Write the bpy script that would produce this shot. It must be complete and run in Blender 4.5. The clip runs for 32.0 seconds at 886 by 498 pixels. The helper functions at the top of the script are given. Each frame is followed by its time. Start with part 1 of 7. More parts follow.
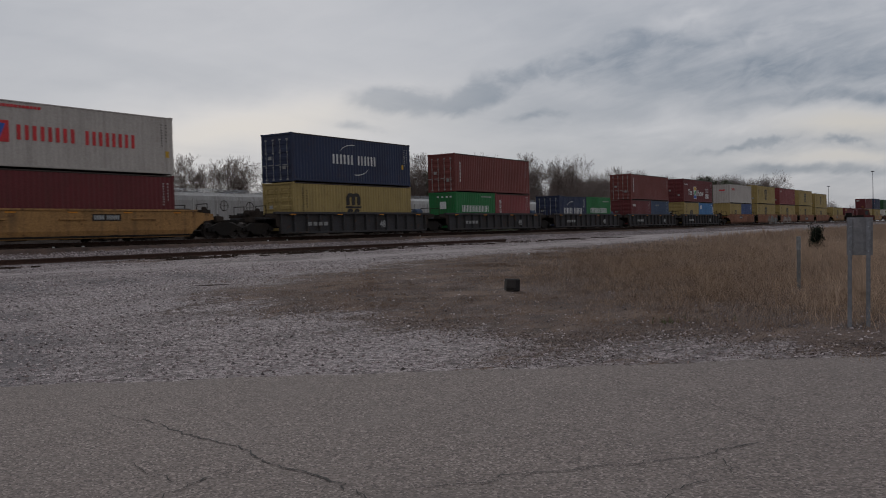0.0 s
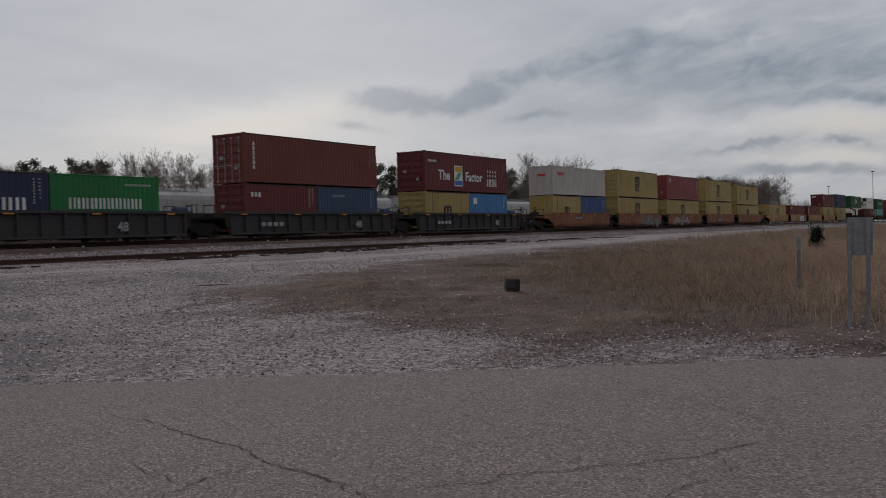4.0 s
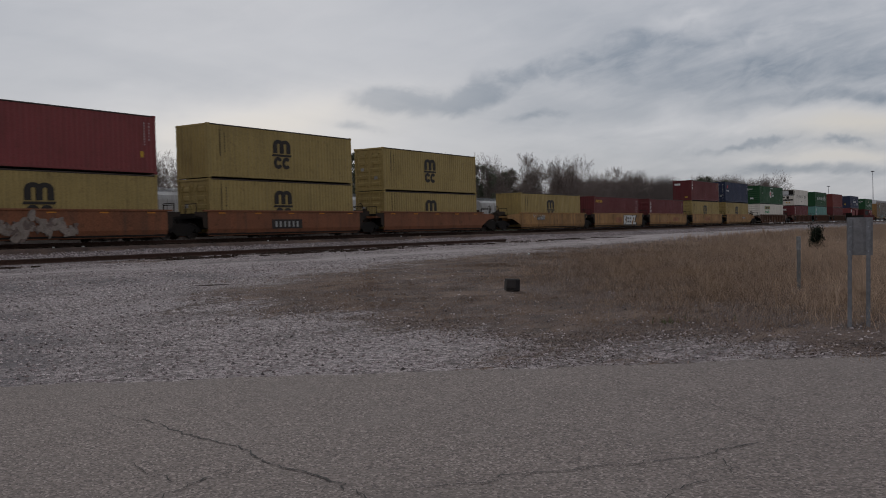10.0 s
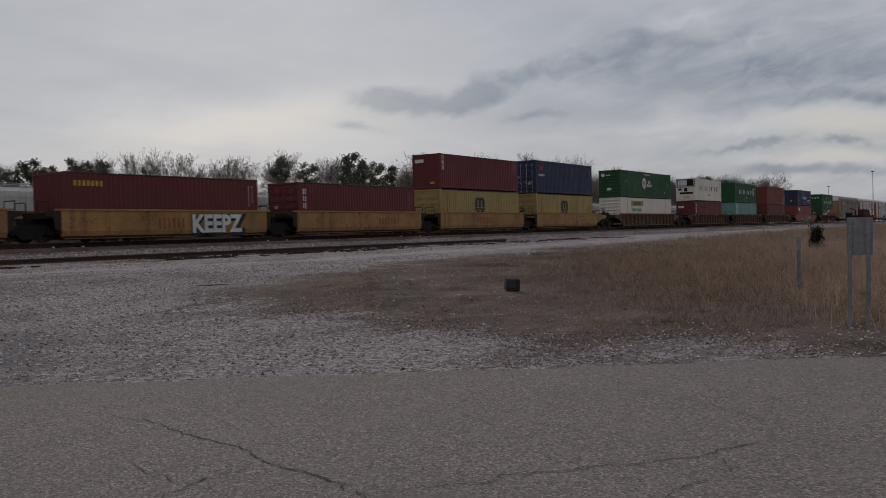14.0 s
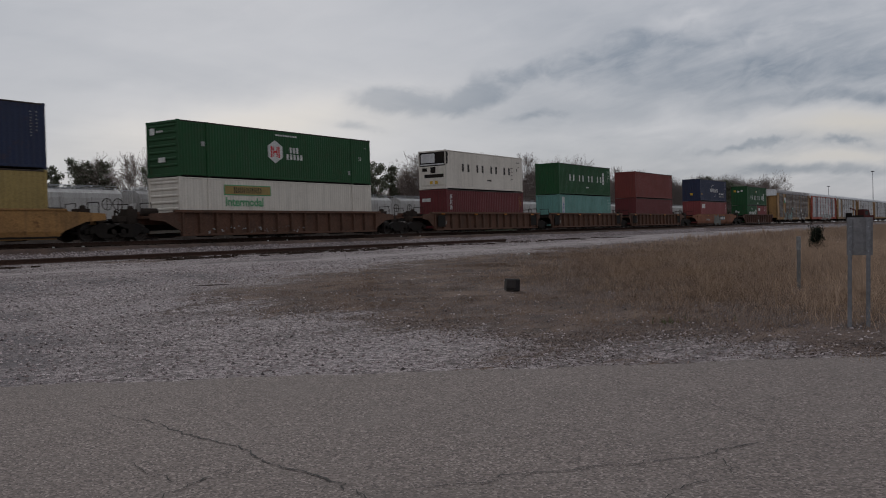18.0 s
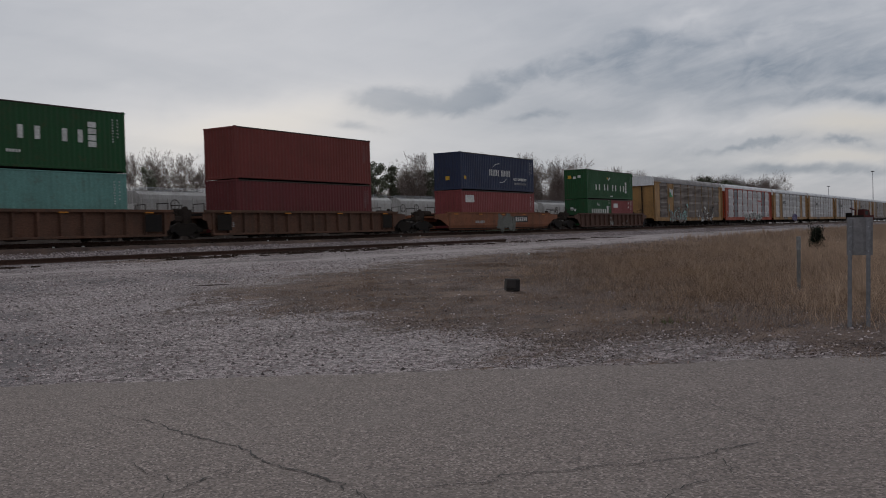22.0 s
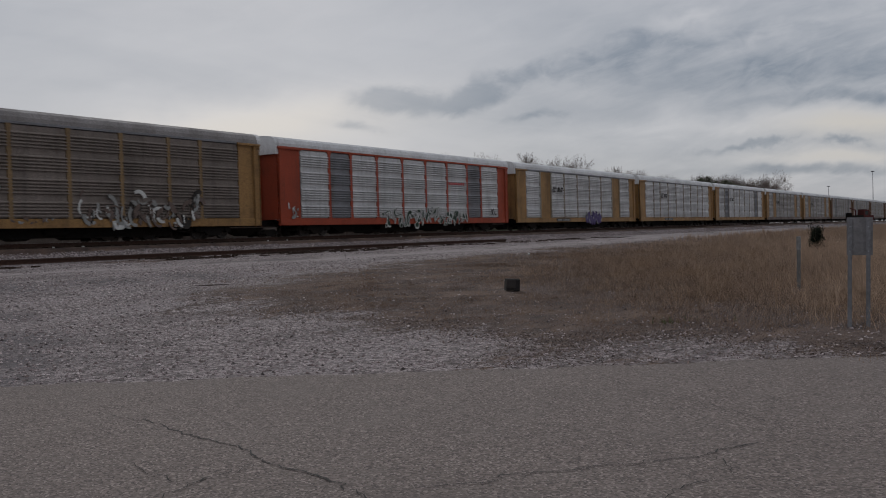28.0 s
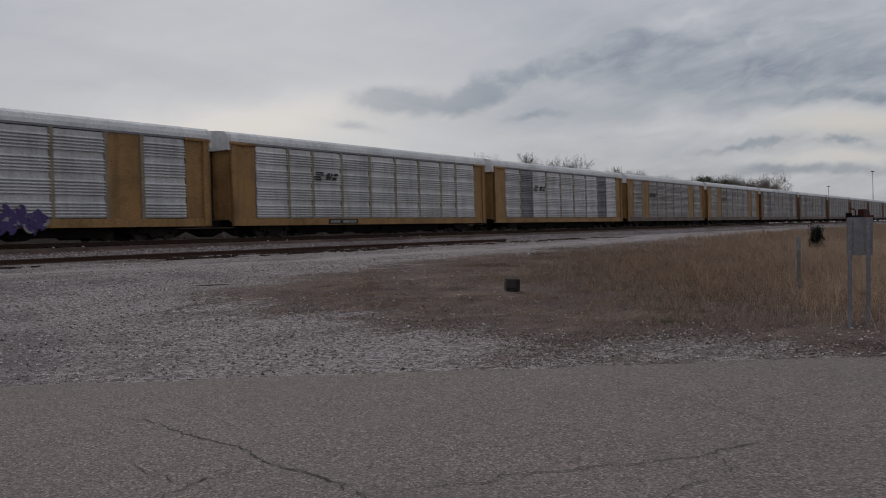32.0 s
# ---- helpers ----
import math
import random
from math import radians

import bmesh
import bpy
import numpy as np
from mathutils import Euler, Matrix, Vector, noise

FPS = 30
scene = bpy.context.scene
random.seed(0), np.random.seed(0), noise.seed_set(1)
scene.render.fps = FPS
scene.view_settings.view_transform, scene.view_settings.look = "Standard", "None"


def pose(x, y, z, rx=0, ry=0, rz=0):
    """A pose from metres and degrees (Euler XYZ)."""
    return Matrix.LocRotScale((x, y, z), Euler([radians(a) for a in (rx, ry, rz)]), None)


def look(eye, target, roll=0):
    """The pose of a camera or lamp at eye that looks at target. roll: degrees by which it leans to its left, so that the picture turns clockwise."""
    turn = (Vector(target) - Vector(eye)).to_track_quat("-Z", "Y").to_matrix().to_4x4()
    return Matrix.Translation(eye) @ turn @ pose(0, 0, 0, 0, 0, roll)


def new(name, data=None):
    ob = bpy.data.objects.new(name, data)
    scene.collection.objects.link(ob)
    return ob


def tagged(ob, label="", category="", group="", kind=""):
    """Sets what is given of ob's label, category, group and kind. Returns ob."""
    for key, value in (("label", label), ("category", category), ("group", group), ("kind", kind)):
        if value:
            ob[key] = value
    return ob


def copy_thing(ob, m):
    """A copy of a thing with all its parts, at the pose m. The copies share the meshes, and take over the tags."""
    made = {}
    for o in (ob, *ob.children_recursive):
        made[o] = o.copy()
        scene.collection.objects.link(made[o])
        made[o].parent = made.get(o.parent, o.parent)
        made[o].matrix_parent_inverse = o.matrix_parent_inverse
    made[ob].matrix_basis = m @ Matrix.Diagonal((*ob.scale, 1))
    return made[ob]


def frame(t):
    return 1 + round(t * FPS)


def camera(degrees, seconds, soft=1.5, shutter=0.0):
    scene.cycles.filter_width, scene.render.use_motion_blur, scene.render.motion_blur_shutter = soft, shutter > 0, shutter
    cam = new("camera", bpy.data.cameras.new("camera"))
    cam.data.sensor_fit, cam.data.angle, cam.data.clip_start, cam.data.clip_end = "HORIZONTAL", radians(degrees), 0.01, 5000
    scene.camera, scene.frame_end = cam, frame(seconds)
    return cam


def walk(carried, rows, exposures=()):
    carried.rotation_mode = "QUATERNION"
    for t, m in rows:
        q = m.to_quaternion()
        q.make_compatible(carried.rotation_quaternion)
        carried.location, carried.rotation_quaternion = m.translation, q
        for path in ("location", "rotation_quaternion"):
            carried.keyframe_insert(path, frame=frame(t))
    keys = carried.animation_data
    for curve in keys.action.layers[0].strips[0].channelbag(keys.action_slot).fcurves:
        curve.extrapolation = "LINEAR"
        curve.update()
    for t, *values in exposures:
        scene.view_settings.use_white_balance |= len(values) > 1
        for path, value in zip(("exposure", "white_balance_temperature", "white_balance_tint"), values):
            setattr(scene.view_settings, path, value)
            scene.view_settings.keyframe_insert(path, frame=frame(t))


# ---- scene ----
# ---- camera and its walk ----
EYE = Vector((0.0, 0.0, 1.6))
TURN, TILT, LEAN = radians(57.372), radians(-0.990), -1.62
AIM = Vector((math.sin(TURN) * math.cos(TILT), math.cos(TURN) * math.cos(TILT), math.sin(TILT)))
cam = camera(51.46, 32.0, soft=1.0, shutter=0.2)
VIEW = look(EYE, EYE + AIM * 10, LEAN)
walk(cam, [(0.0, VIEW), (32.0, VIEW)], [(0.0, 0.02), (4.0, 0.02), (9.5, 0.08), (12.0, -0.05), (14.0, -0.03), (17.0, 0.03), (21.0, 0.08), (24.0, 0.04), (28.0, 0.0), (32.0, 0.03)])

# ---- world, sun, exposure ----
SUN_AZ, SUN_EL = radians(44), radians(26)       # clockwise from +Y; low, behind the train and thick cloud


def node(tree, kind, **settings):
    n = tree.nodes.new(kind)
    if "operation" in settings:
        n.operation = settings["operation"]
    if "data_type" in settings:
        n.data_type = settings["data_type"]
    if "blend_type" in settings:
        n.blend_type = settings["blend_type"]
    if "interpolation_type" in settings:
        n.interpolation_type = settings["interpolation_type"]
    if "attribute_name" in settings:
        n.attribute_name = settings["attribute_name"]
    return n


def make_world():
    w = bpy.data.worlds.new("overcast_sky")
    scene.world = w
    w.use_nodes = True
    t = w.node_tree
    t.nodes.clear()
    ln = t.links.new
    out = node(t, "ShaderNodeOutputWorld")
    sky = node(t, "ShaderNodeTexSky")
    sky.sky_type, sky.sun_disc, sky.sun_elevation, sky.sun_rotation = "NISHITA", False, SUN_EL, SUN_AZ
    clear = node(t, "ShaderNodeBackground")
    clear.inputs["Strength"].default_value = 0.07
    ln(sky.outputs[0], clear.inputs["Color"])
    co = node(t, "ShaderNodeTexCoord")
    sep = node(t, "ShaderNodeSeparateXYZ")
    ln(co.outputs["Generated"], sep.inputs[0])

    def m(op, a, b=None, c=None):
        n = node(t, "ShaderNodeMath", operation=op)
        for i, x in enumerate((a, b, c)):
            if x is None:
                continue
            if isinstance(x, (int, float)):
                n.inputs[i].default_value = x
            else:
                ln(x, n.inputs[i])
        return n.outputs[0]

    zc = m("ADD", m("MAXIMUM", sep.outputs["Z"], 0.0), 0.07)
    px, py = m("DIVIDE", sep.outputs["X"], zc), m("DIVIDE", sep.outputs["Y"], zc)
    flat = node(t, "ShaderNodeCombineXYZ")
    ln(px, flat.inputs[0]), ln(py, flat.inputs[1])

    def clouds(scale, stretch, turn, detail, lo, hi, offset, warp=0.0):
        mp = node(t, "ShaderNodeMapping")
        mp.inputs["Rotation"].default_value = (0, 0, turn)
        mp.inputs["Scale"].default_value = (scale, scale * stretch, 1)
        mp.inputs["Location"].default_value = offset
        ln(flat.outputs[0], mp.inputs["Vector"])
        n = node(t, "ShaderNodeTexNoise")
        n.inputs["Scale"].default_value, n.inputs["Detail"].default_value = 1.0, detail
        n.inputs["Roughness"].default_value = 0.55
        n.inputs["Distortion"].default_value = warp
        ln(mp.outputs[0], n.inputs["Vector"])
        r = node(t, "ShaderNodeMapRange", interpolation_type="SMOOTHSTEP")
        r.inputs["From Min"].default_value, r.inputs["From Max"].default_value = lo, hi
        ln(n.outputs["Fac"], r.inputs["Value"])
        return r.outputs[0]

    big = clouds(0.16, 1.9, 0.5, 4, 0.40, 0.66, (3.1, 1.7, 0), 0.3)
    streak = clouds(0.55, 2.6, 0.75, 7, 0.42, 0.70, (0.4, 5.2, 0), 0.6)
    fine = clouds(1.6, 1.5, 0.3, 6, 0.48, 0.74, (7.7, 2.2, 0), 0.4)
    # single clouds and bands of cloud, by bearing and height above the horizon
    right, ahead = (math.cos(TURN), -math.sin(TURN), 0), (math.sin(TURN), math.cos(TURN), 0)

    def along(v):
        d = node(t, "ShaderNodeVectorMath", operation="DOT_PRODUCT")
        ln(co.outputs["Generated"], d.inputs[0])
        d.inputs[1].default_value = v
        return d.outputs["Value"]
    fwd = m("MAXIMUM", along(ahead), 0.05)
    u, v = m("DIVIDE", along(right), fwd), m("DIVIDE", sep.outputs["Z"], fwd)
    uv = node(t, "ShaderNodeCombineXYZ")
    ln(u, uv.inputs[0]), ln(v, uv.inputs[1])
    wob = node(t, "ShaderNodeTexNoise")
    wob.inputs["Scale"].default_value, wob.inputs["Detail"].default_value = 11.0, 6.0
    ln(uv.outputs[0], wob.inputs["Vector"])
    wv = m("MULTIPLY", m("SUBTRACT", wob.outputs["Fac"], 0.5), 0.10)
    wu = m("MULTIPLY", m("SUBTRACT", wob.outputs["Fac"], 0.5), -0.16)
    tilt = m("SUBTRACT", v, m("MULTIPLY", u, 0.20))

    def ripples(su, sv, detail, shift, warp):
        c = node(t, "ShaderNodeCombineXYZ")
        ln(m("ADD", m("MULTIPLY", u, su), shift), c.inputs[0]), ln(m("MULTIPLY", tilt, sv), c.inputs[1])
        n = node(t, "ShaderNodeTexNoise")
        n.inputs["Scale"].default_value, n.inputs["Detail"].default_value, n.inputs["Roughness"].default_value, n.inputs["Distortion"].default_value = 1.0, detail, 0.58, warp
        ln(c.outputs[0], n.inputs["Vector"])
        return m("SUBTRACT", n.outputs["Fac"], 0.5)
    ripple, puff = ripples(13, 46, 7.0, 2.3, 0.5), ripples(22, 40, 8.0, 7.1, 0.8)

    def band(u0, v0, a, b, slope, amount, warp=1.0):
        du = m("ADD", m("SUBTRACT", u, u0), m("MULTIPLY", wu, warp))
        dv = m("ADD", m("SUBTRACT", m("SUBTRACT", v, v0), m("MULTIPLY", du, slope)), m("MULTIPLY", wv, warp))
        e = m("ADD", m("POWER", m("DIVIDE", du, a), 2.0), m("POWER", m("DIVIDE", dv, b), 2.0))
        return m("MULTIPLY", m("EXPONENT", m("MULTIPLY", e, -1.0)), amount)
    total = m("ADD", 0.27, m("ADD", m("ADD", m("MULTIPLY", big, 0.14), m("MULTIPLY", streak, 0.10)), m("MULTIPLY", fine, 0.05)))
    total = m("ADD", total, m("MULTIPLY", ripple, m("ADD", 0.14, m("MULTIPLY", m("MAXIMUM", m("MINIMUM", u, 0.4), 0.0), 1.7))))
    # long rolls of cloud that climb to one side, over the thicker part of the deck
    roll = m("SUBTRACT", v, m("MULTIPLY", u, 0.34))

    def rolls(su, sv, detail, shift, warp):
        c = node(t, "ShaderNodeCombineXYZ")
        ln(m("ADD", m("MULTIPLY", u, su), shift), c.inputs[0]), ln(m("MULTIPLY", roll, sv), c.inputs[1])
        n = node(t, "ShaderNodeTexNoise")
        n.inputs["Scale"].default_value, n.inputs["Detail"].default_value, n.inputs["Roughness"].default_value, n.inputs["Distortion"].default_value = 1.0, detail, 0.60, warp
        ln(c.outputs[0], n.inputs["Vector"])
        return m("SUBTRACT", n.outputs["Fac"], 0.5)
    thick = m("ADD", band(0.29, 0.172, 0.17, 0.042, 0.10, 1.0, 0.4), band(0.46, 0.160, 0.12, 0.040, 0.0, 0.8, 0.4))
    total = m("ADD", total, m("MULTIPLY", thick, m("ADD", 0.27, m("MULTIPLY", m("ADD", rolls(7, 36, 7.0, 1.3, 1.0), m("MULTIPLY", rolls(30, 70, 6.0, 4.4, 1.4), 0.30)), 0.66))))
    # broad soft tones of the cloud deck
    for one in ((-0.20, 0.130, 0.17, 0.022, 0.10, -0.40, 0.4), (-0.10, 0.098, 0.13, 0.018, 0.0, -0.18, 0.5), (0.12, 0.125, 0.13, 0.016, 0.1, 0.10, 0.6), (0.16, 0.075, 0.22, 0.020, 0.0, 0.08, 0.5), (0.33, 0.112, 0.14, 0.011, 0.06, -0.30, 0.5), (0.46, 0.109, 0.06, 0.010, 0.0, -0.45, 0.4), (0.43, 0.074, 0.07, 0.006, 0.0, -0.40, 0.4),
                (0.27, 0.224, 0.035, 0.010, 0.35, -0.30, 0.6), (0.37, 0.205, 0.05, 0.007, 0.30, -0.22, 0.6), (-0.41, 0.25, 0.22, 0.05, 0.0, 0.14), (-0.33, 0.180, 0.20, 0.022, 0.05, 0.10, 0.6), (-0.02, 0.255, 0.08, 0.022, 0.0, 0.12)):
        total = m("ADD", total, band(*one))
    # single clouds with ragged edges
    heap = 0.0
    for one in ((-0.056, 0.145, 0.052, 0.017, 0.0, 0.85, 0.35), (0.014, 0.140, 0.060, 0.015, 0.05, 0.65, 0.4), (0.075, 0.158, 0.055, 0.020, 0.20, 0.42, 0.7), (0.150, 0.182, 0.11, 0.024, 0.22, 0.40, 0.6), (0.28, 0.198, 0.14, 0.024, 0.18, 0.36, 0.7), (0.38, 0.162, 0.15, 0.028, 0.10, 0.48, 0.6), (0.112, 0.120, 0.045, 0.007, 0.12, 0.55, 0.5),
                (0.330, 0.087, 0.075, 0.006, 0.12, 0.75, 0.6), (0.442, 0.088, 0.034, 0.005, 0.08, 0.70, 0.6), (0.39, 0.060, 0.13, 0.009, 0.0, 0.80, 0.4), (-0.085, 0.113, 0.028, 0.006, 0.0, 0.48, 0.5), (0.46, 0.135, 0.10, 0.010, 0.05, 0.55, 0.5)):
        heap = m("ADD", band(*one), heap)
    ragged = node(t, "ShaderNodeMapRange", interpolation_type="SMOOTHSTEP")
    ragged.inputs["From Min"].default_value, ragged.inputs["From Max"].default_value, ragged.inputs["To Max"].default_value = 0.22, 0.85, 0.54
    ln(m("ADD", heap, m("MULTIPLY", puff, m("ADD", 0.35, m("MULTIPLY", heap, 0.9)))), ragged.inputs["Value"])
    total = m("ADD", total, ragged.outputs[0])
    dark = m("MAXIMUM", m("MINIMUM", total, 1.0), 0.0)
    mix = node(t, "ShaderNodeMix", data_type="RGBA")
    mix.inputs[6].default_value = (0.620, 0.626, 0.662, 1)
    mix.inputs[7].default_value = (0.262, 0.302, 0.366, 1)
    ln(dark, mix.inputs[0])
    # thin cloud low over the horizon passes a warmer light
    thin = m("MINIMUM", m("ADD", m("ADD", band(0.47, 0.104, 0.10, 0.016, 0.0, 0.9, 0.3), band(0.44, 0.073, 0.10, 0.009, 0.0, 0.6, 0.3)), band(-0.20, 0.122, 0.18, 0.028, 0.08, 0.65, 0.3)), 1.0)
    cream = node(t, "ShaderNodeMix", data_type="RGBA")
    cream.inputs[7].default_value = (0.700, 0.660, 0.610, 1)
    ln(m("MULTIPLY", thin, m("SUBTRACT", 1.0, m("MINIMUM", m("MULTIPLY", dark, 0.95), 1.0))), cream.inputs[0]), ln(mix.outputs[2], cream.inputs[6])
    # brighter towards the hidden sun, as thin cloud lets it through
    sunway = (math.sin(SUN_AZ) * math.cos(0.13), math.cos(SUN_AZ) * math.cos(0.13), math.sin(0.13))
    dot = node(t, "ShaderNodeVectorMath", operation="DOT_PRODUCT")
    ln(co.outputs["Generated"], dot.inputs[0])
    dot.inputs[1].default_value = sunway
    glow = m("POWER", m("MAXIMUM", dot.outputs["Value"], 0.0), 26)
    lift = m("ADD", 0.72, m("ADD", m("MULTIPLY", glow, 0.10), m("ADD", m("MULTIPLY", along(ahead), 0.10), m("MULTIPLY", m("MAXIMUM", sep.outputs["Z"], 0.0), 0.36))))
    cloudy = node(t, "ShaderNodeBackground")
    ln(cream.outputs[2], cloudy.inputs["Color"])
    ln(m("MULTIPLY", lift, 0.965), cloudy.inputs["Strength"])
    both = node(t, "ShaderNodeMixShader")
    both.inputs[0].default_value = 0.93
    ln(clear.outputs[0], both.inputs[1]), ln(cloudy.outputs[0], both.inputs[2])
    ln(both.outputs[0], out.inputs[0])


make_world()
lamp = bpy.data.lights.new("sun", "SUN")
lamp.energy, lamp.angle, lamp.color = 0.45, radians(25), (1.0, 0.95, 0.88)
sun = new("sun", lamp)
way = Vector((math.sin(SUN_AZ) * math.cos(SUN_EL), math.cos(SUN_AZ) * math.cos(SUN_EL), math.sin(SUN_EL)))
sun.matrix_world = look(way * 100, (0, 0, 0))

# ---- materials ----
MATS = {}


def surface(name, rgb, rough=0.6, metal=0.0, grime=0.25, dirt=(0.05, 0.042, 0.035), grain=14.0, bump=0.15, streak=0.0, spots=0.0, spot_rgb=(0.09, 0.04, 0.02), per_piece=0.0, world=False, gloss=0.5):
    """A painted, stony or metal surface: large stains, fine grain, vertical streaks and worn spots."""
    if name in MATS:
        return MATS[name]
    mat = bpy.data.materials.new(name)
    mat.use_nodes = True
    t = mat.node_tree
    ln = t.links.new
    bsdf = t.nodes["Principled BSDF"]
    bsdf.inputs["Metallic"].default_value = metal
    bsdf.inputs["Specular IOR Level"].default_value = gloss
    co = node(t, "ShaderNodeTexCoord")
    src = co.outputs["Object"]
    if world:
        src = node(t, "ShaderNodeNewGeometry").outputs["Position"]
    info = node(t, "ShaderNodeObjectInfo")
    shift = node(t, "ShaderNodeVectorMath", operation="ADD")
    scale = node(t, "ShaderNodeVectorMath", operation="SCALE")
    comb = node(t, "ShaderNodeCombineXYZ")
    for i in range(3):
        ln(info.outputs["Random"], comb.inputs[i])
    ln(comb.outputs[0], scale.inputs[0])
    scale.inputs["Scale"].default_value = 0.0 if world else 37.0
    ln(src, shift.inputs[0]), ln(scale.outputs[0], shift.inputs[1])
    vec = shift.outputs[0]

    def noise_tex(sc, detail, stretch=(1, 1, 1), rough_=0.6):
        mp = node(t, "ShaderNodeMapping")
        mp.inputs["Scale"].default_value = stretch
        ln(vec, mp.inputs["Vector"])
        n = node(t, "ShaderNodeTexNoise")
        n.inputs["Scale"].default_value, n.inputs["Detail"].default_value, n.inputs["Roughness"].default_value = sc, detail, rough_
        ln(mp.outputs[0], n.inputs["Vector"])
        return n.outputs["Fac"]

    def ramp(v, lo, hi, a, b):
        r = node(t, "ShaderNodeMapRange")
        r.inputs["From Min"].default_value, r.inputs["From Max"].default_value = lo, hi
        r.inputs["To Min"].default_value, r.inputs["To Max"].default_value = a, b
        ln(v, r.inputs["Value"])
        return r.outputs[0]

    def mixed(f, a, b, kind="MIX"):
        n = node(t, "ShaderNodeMix", data_type="RGBA", blend_type=kind)
        for i, x in ((0, f), (6, a), (7, b)):
            if isinstance(x, tuple):
                n.inputs[i].default_value = (*x, 1)
            elif isinstance(x, float):
                n.inputs[i].default_value = x
            else:
                ln(x, n.inputs[i])
        return n.outputs[2]

    large, small = noise_tex(0.55, 5), noise_tex(grain, 3)
    col = mixed(ramp(large, 0.42, 0.75, 0.0, grime), rgb, dirt)
    tone = ramp(small, 0.3, 0.7, 1 - 0.45 * grime - 0.06, 1 + 0.45 * grime + 0.06)
    gray = node(t, "ShaderNodeCombineXYZ")
    for i in range(3):
        ln(tone, gray.inputs[i])
    col = mixed(1.0, col, gray.outputs[0], "MULTIPLY")
    if streak:
        col = mixed(ramp(noise_tex(3.2, 4, (1, 1, 0.06)), 0.48, 0.78, 0.0, streak), col, dirt)
    if spots:
        col = mixed(ramp(noise_tex(2.3, 8, (1, 1, 1), 0.72), 0.56, 0.66, 0.0, spots), col, spot_rgb)
    if per_piece:
        v = ramp(info.outputs["Random"], 0, 1, 1 - per_piece, 1 + per_piece)
        g2 = node(t, "ShaderNodeCombineXYZ")
        for i in range(3):
            ln(v, g2.inputs[i])
        col = mixed(1.0, col, g2.outputs[0], "MULTIPLY")
    ln(col, bsdf.inputs["Base Color"])
    ln(ramp(large, 0.3, 0.7, max(0.05, rough - 0.12), min(1.0, rough + 0.12)), bsdf.inputs["Roughness"])
    b = node(t, "ShaderNodeBump")
    b.inputs["Strength"].default_value, b.inputs["Distance"].default_value = bump, 0.02
    ln(small, b.inputs["Height"])
    ln(b.outputs[0], bsdf.inputs["Normal"])
    MATS[name] = mat
    return mat


def paint(name, rgb, **k):
    k = {**dict(rough=0.55, grime=0.22, streak=0.25, spots=0.25, bump=0.08, gloss=0.18), **k}
    return surface(name, rgb, **k)


C_BLUE = paint("navy_paint", (0.026, 0.035, 0.072))
C_OCHRE = paint("ochre_paint", (0.325, 0.237, 0.088))
C_MAROON = paint("maroon_paint", (0.125, 0.026, 0.028))
C_BROWNRED = paint("brown_red_paint", (0.155, 0.040, 0.034))
C_CORAL = paint("faded_red_paint", (0.21, 0.050, 0.050))
C_GREEN = paint("bright_green_paint", (0.020, 0.150, 0.045))
C_DKGREEN = paint("dark_green_paint", (0.016, 0.072, 0.026))
C_TURQ = paint("turquoise_paint", (0.13, 0.275, 0.245))
C_GREYWHITE = paint("grey_white_paint", (0.425, 0.385, 0.350), grime=0.12, spots=0.12)
C_WHITE = paint("off_white_paint", (0.64, 0.59, 0.52), grime=0.10, spots=0.10)
C_SKYBLUE = paint("sky_blue_paint", (0.055, 0.17, 0.36))
C_MIDBLUE = paint("mid_blue_paint", (0.042, 0.072, 0.175))
C_SLATE = paint("slate_blue_paint", (0.040, 0.065, 0.115))
C_RUSTRED = paint("rust_red_paint", (0.165, 0.037, 0.031))
# rust and the dark shading along the roof edge, in one colour
RUST_AND_SHADE = paint("rusted_top_rail_paint", (0.045, 0.034, 0.030), grime=0.5, spots=0.5)
W_BLUEGREY = paint("weathered_blue_grey_steel", (0.046, 0.044, 0.047), grime=0.6, streak=0.5, spots=0.6, rough=0.75)
W_ORANGE = paint("weathered_orange_steel", (0.21, 0.080, 0.040), grime=0.42, streak=0.5, spots=0.8, rough=0.7)
W_YELLOW = paint("weathered_yellow_steel", (0.335, 0.180, 0.066), grime=0.42, streak=0.6, spots=0.75, rough=0.65)
W_BROWN = paint("rusty_brown_steel", (0.118, 0.060, 0.040), grime=0.55, streak=0.5, spots=0.6, rough=0.8)
W_DKBROWN = paint("dark_brown_steel", (0.105, 0.055, 0.042), grime=0.55, streak=0.5, spots=0.5, rough=0.8)
# soot, and the shade under and between cars, both in this black
BLACK = surface("sooty_shaded_steel", (0.015, 0.013, 0.012), gloss=0.15, rough=0.9, grime=0.5, dirt=(0.04, 0.03, 0.022), bump=0.3)
# grimy steel, darkened further for the shade between the cars
SHADED = surface("shaded_grimy_steel", (0.034, 0.026, 0.022), gloss=0.12, rough=0.9, grime=0.5, dirt=(0.06, 0.045, 0.034), bump=0.3)
WHEEL = surface("worn_wheel_steel", (0.06, 0.05, 0.045), rough=0.6, metal=0.6, grime=0.5)
RUBBER = surface("black_rubber", (0.015, 0.015, 0.016), rough=0.85)
MARK_WHITE = paint("white_lettering", (0.62, 0.62, 0.60), grime=0.3, spots=0.15)
MARK_RED = paint("red_lettering", (0.55, 0.045, 0.05), grime=0.2)
MARK_BLACK = paint("black_lettering", (0.028, 0.024, 0.022), grime=0.2)
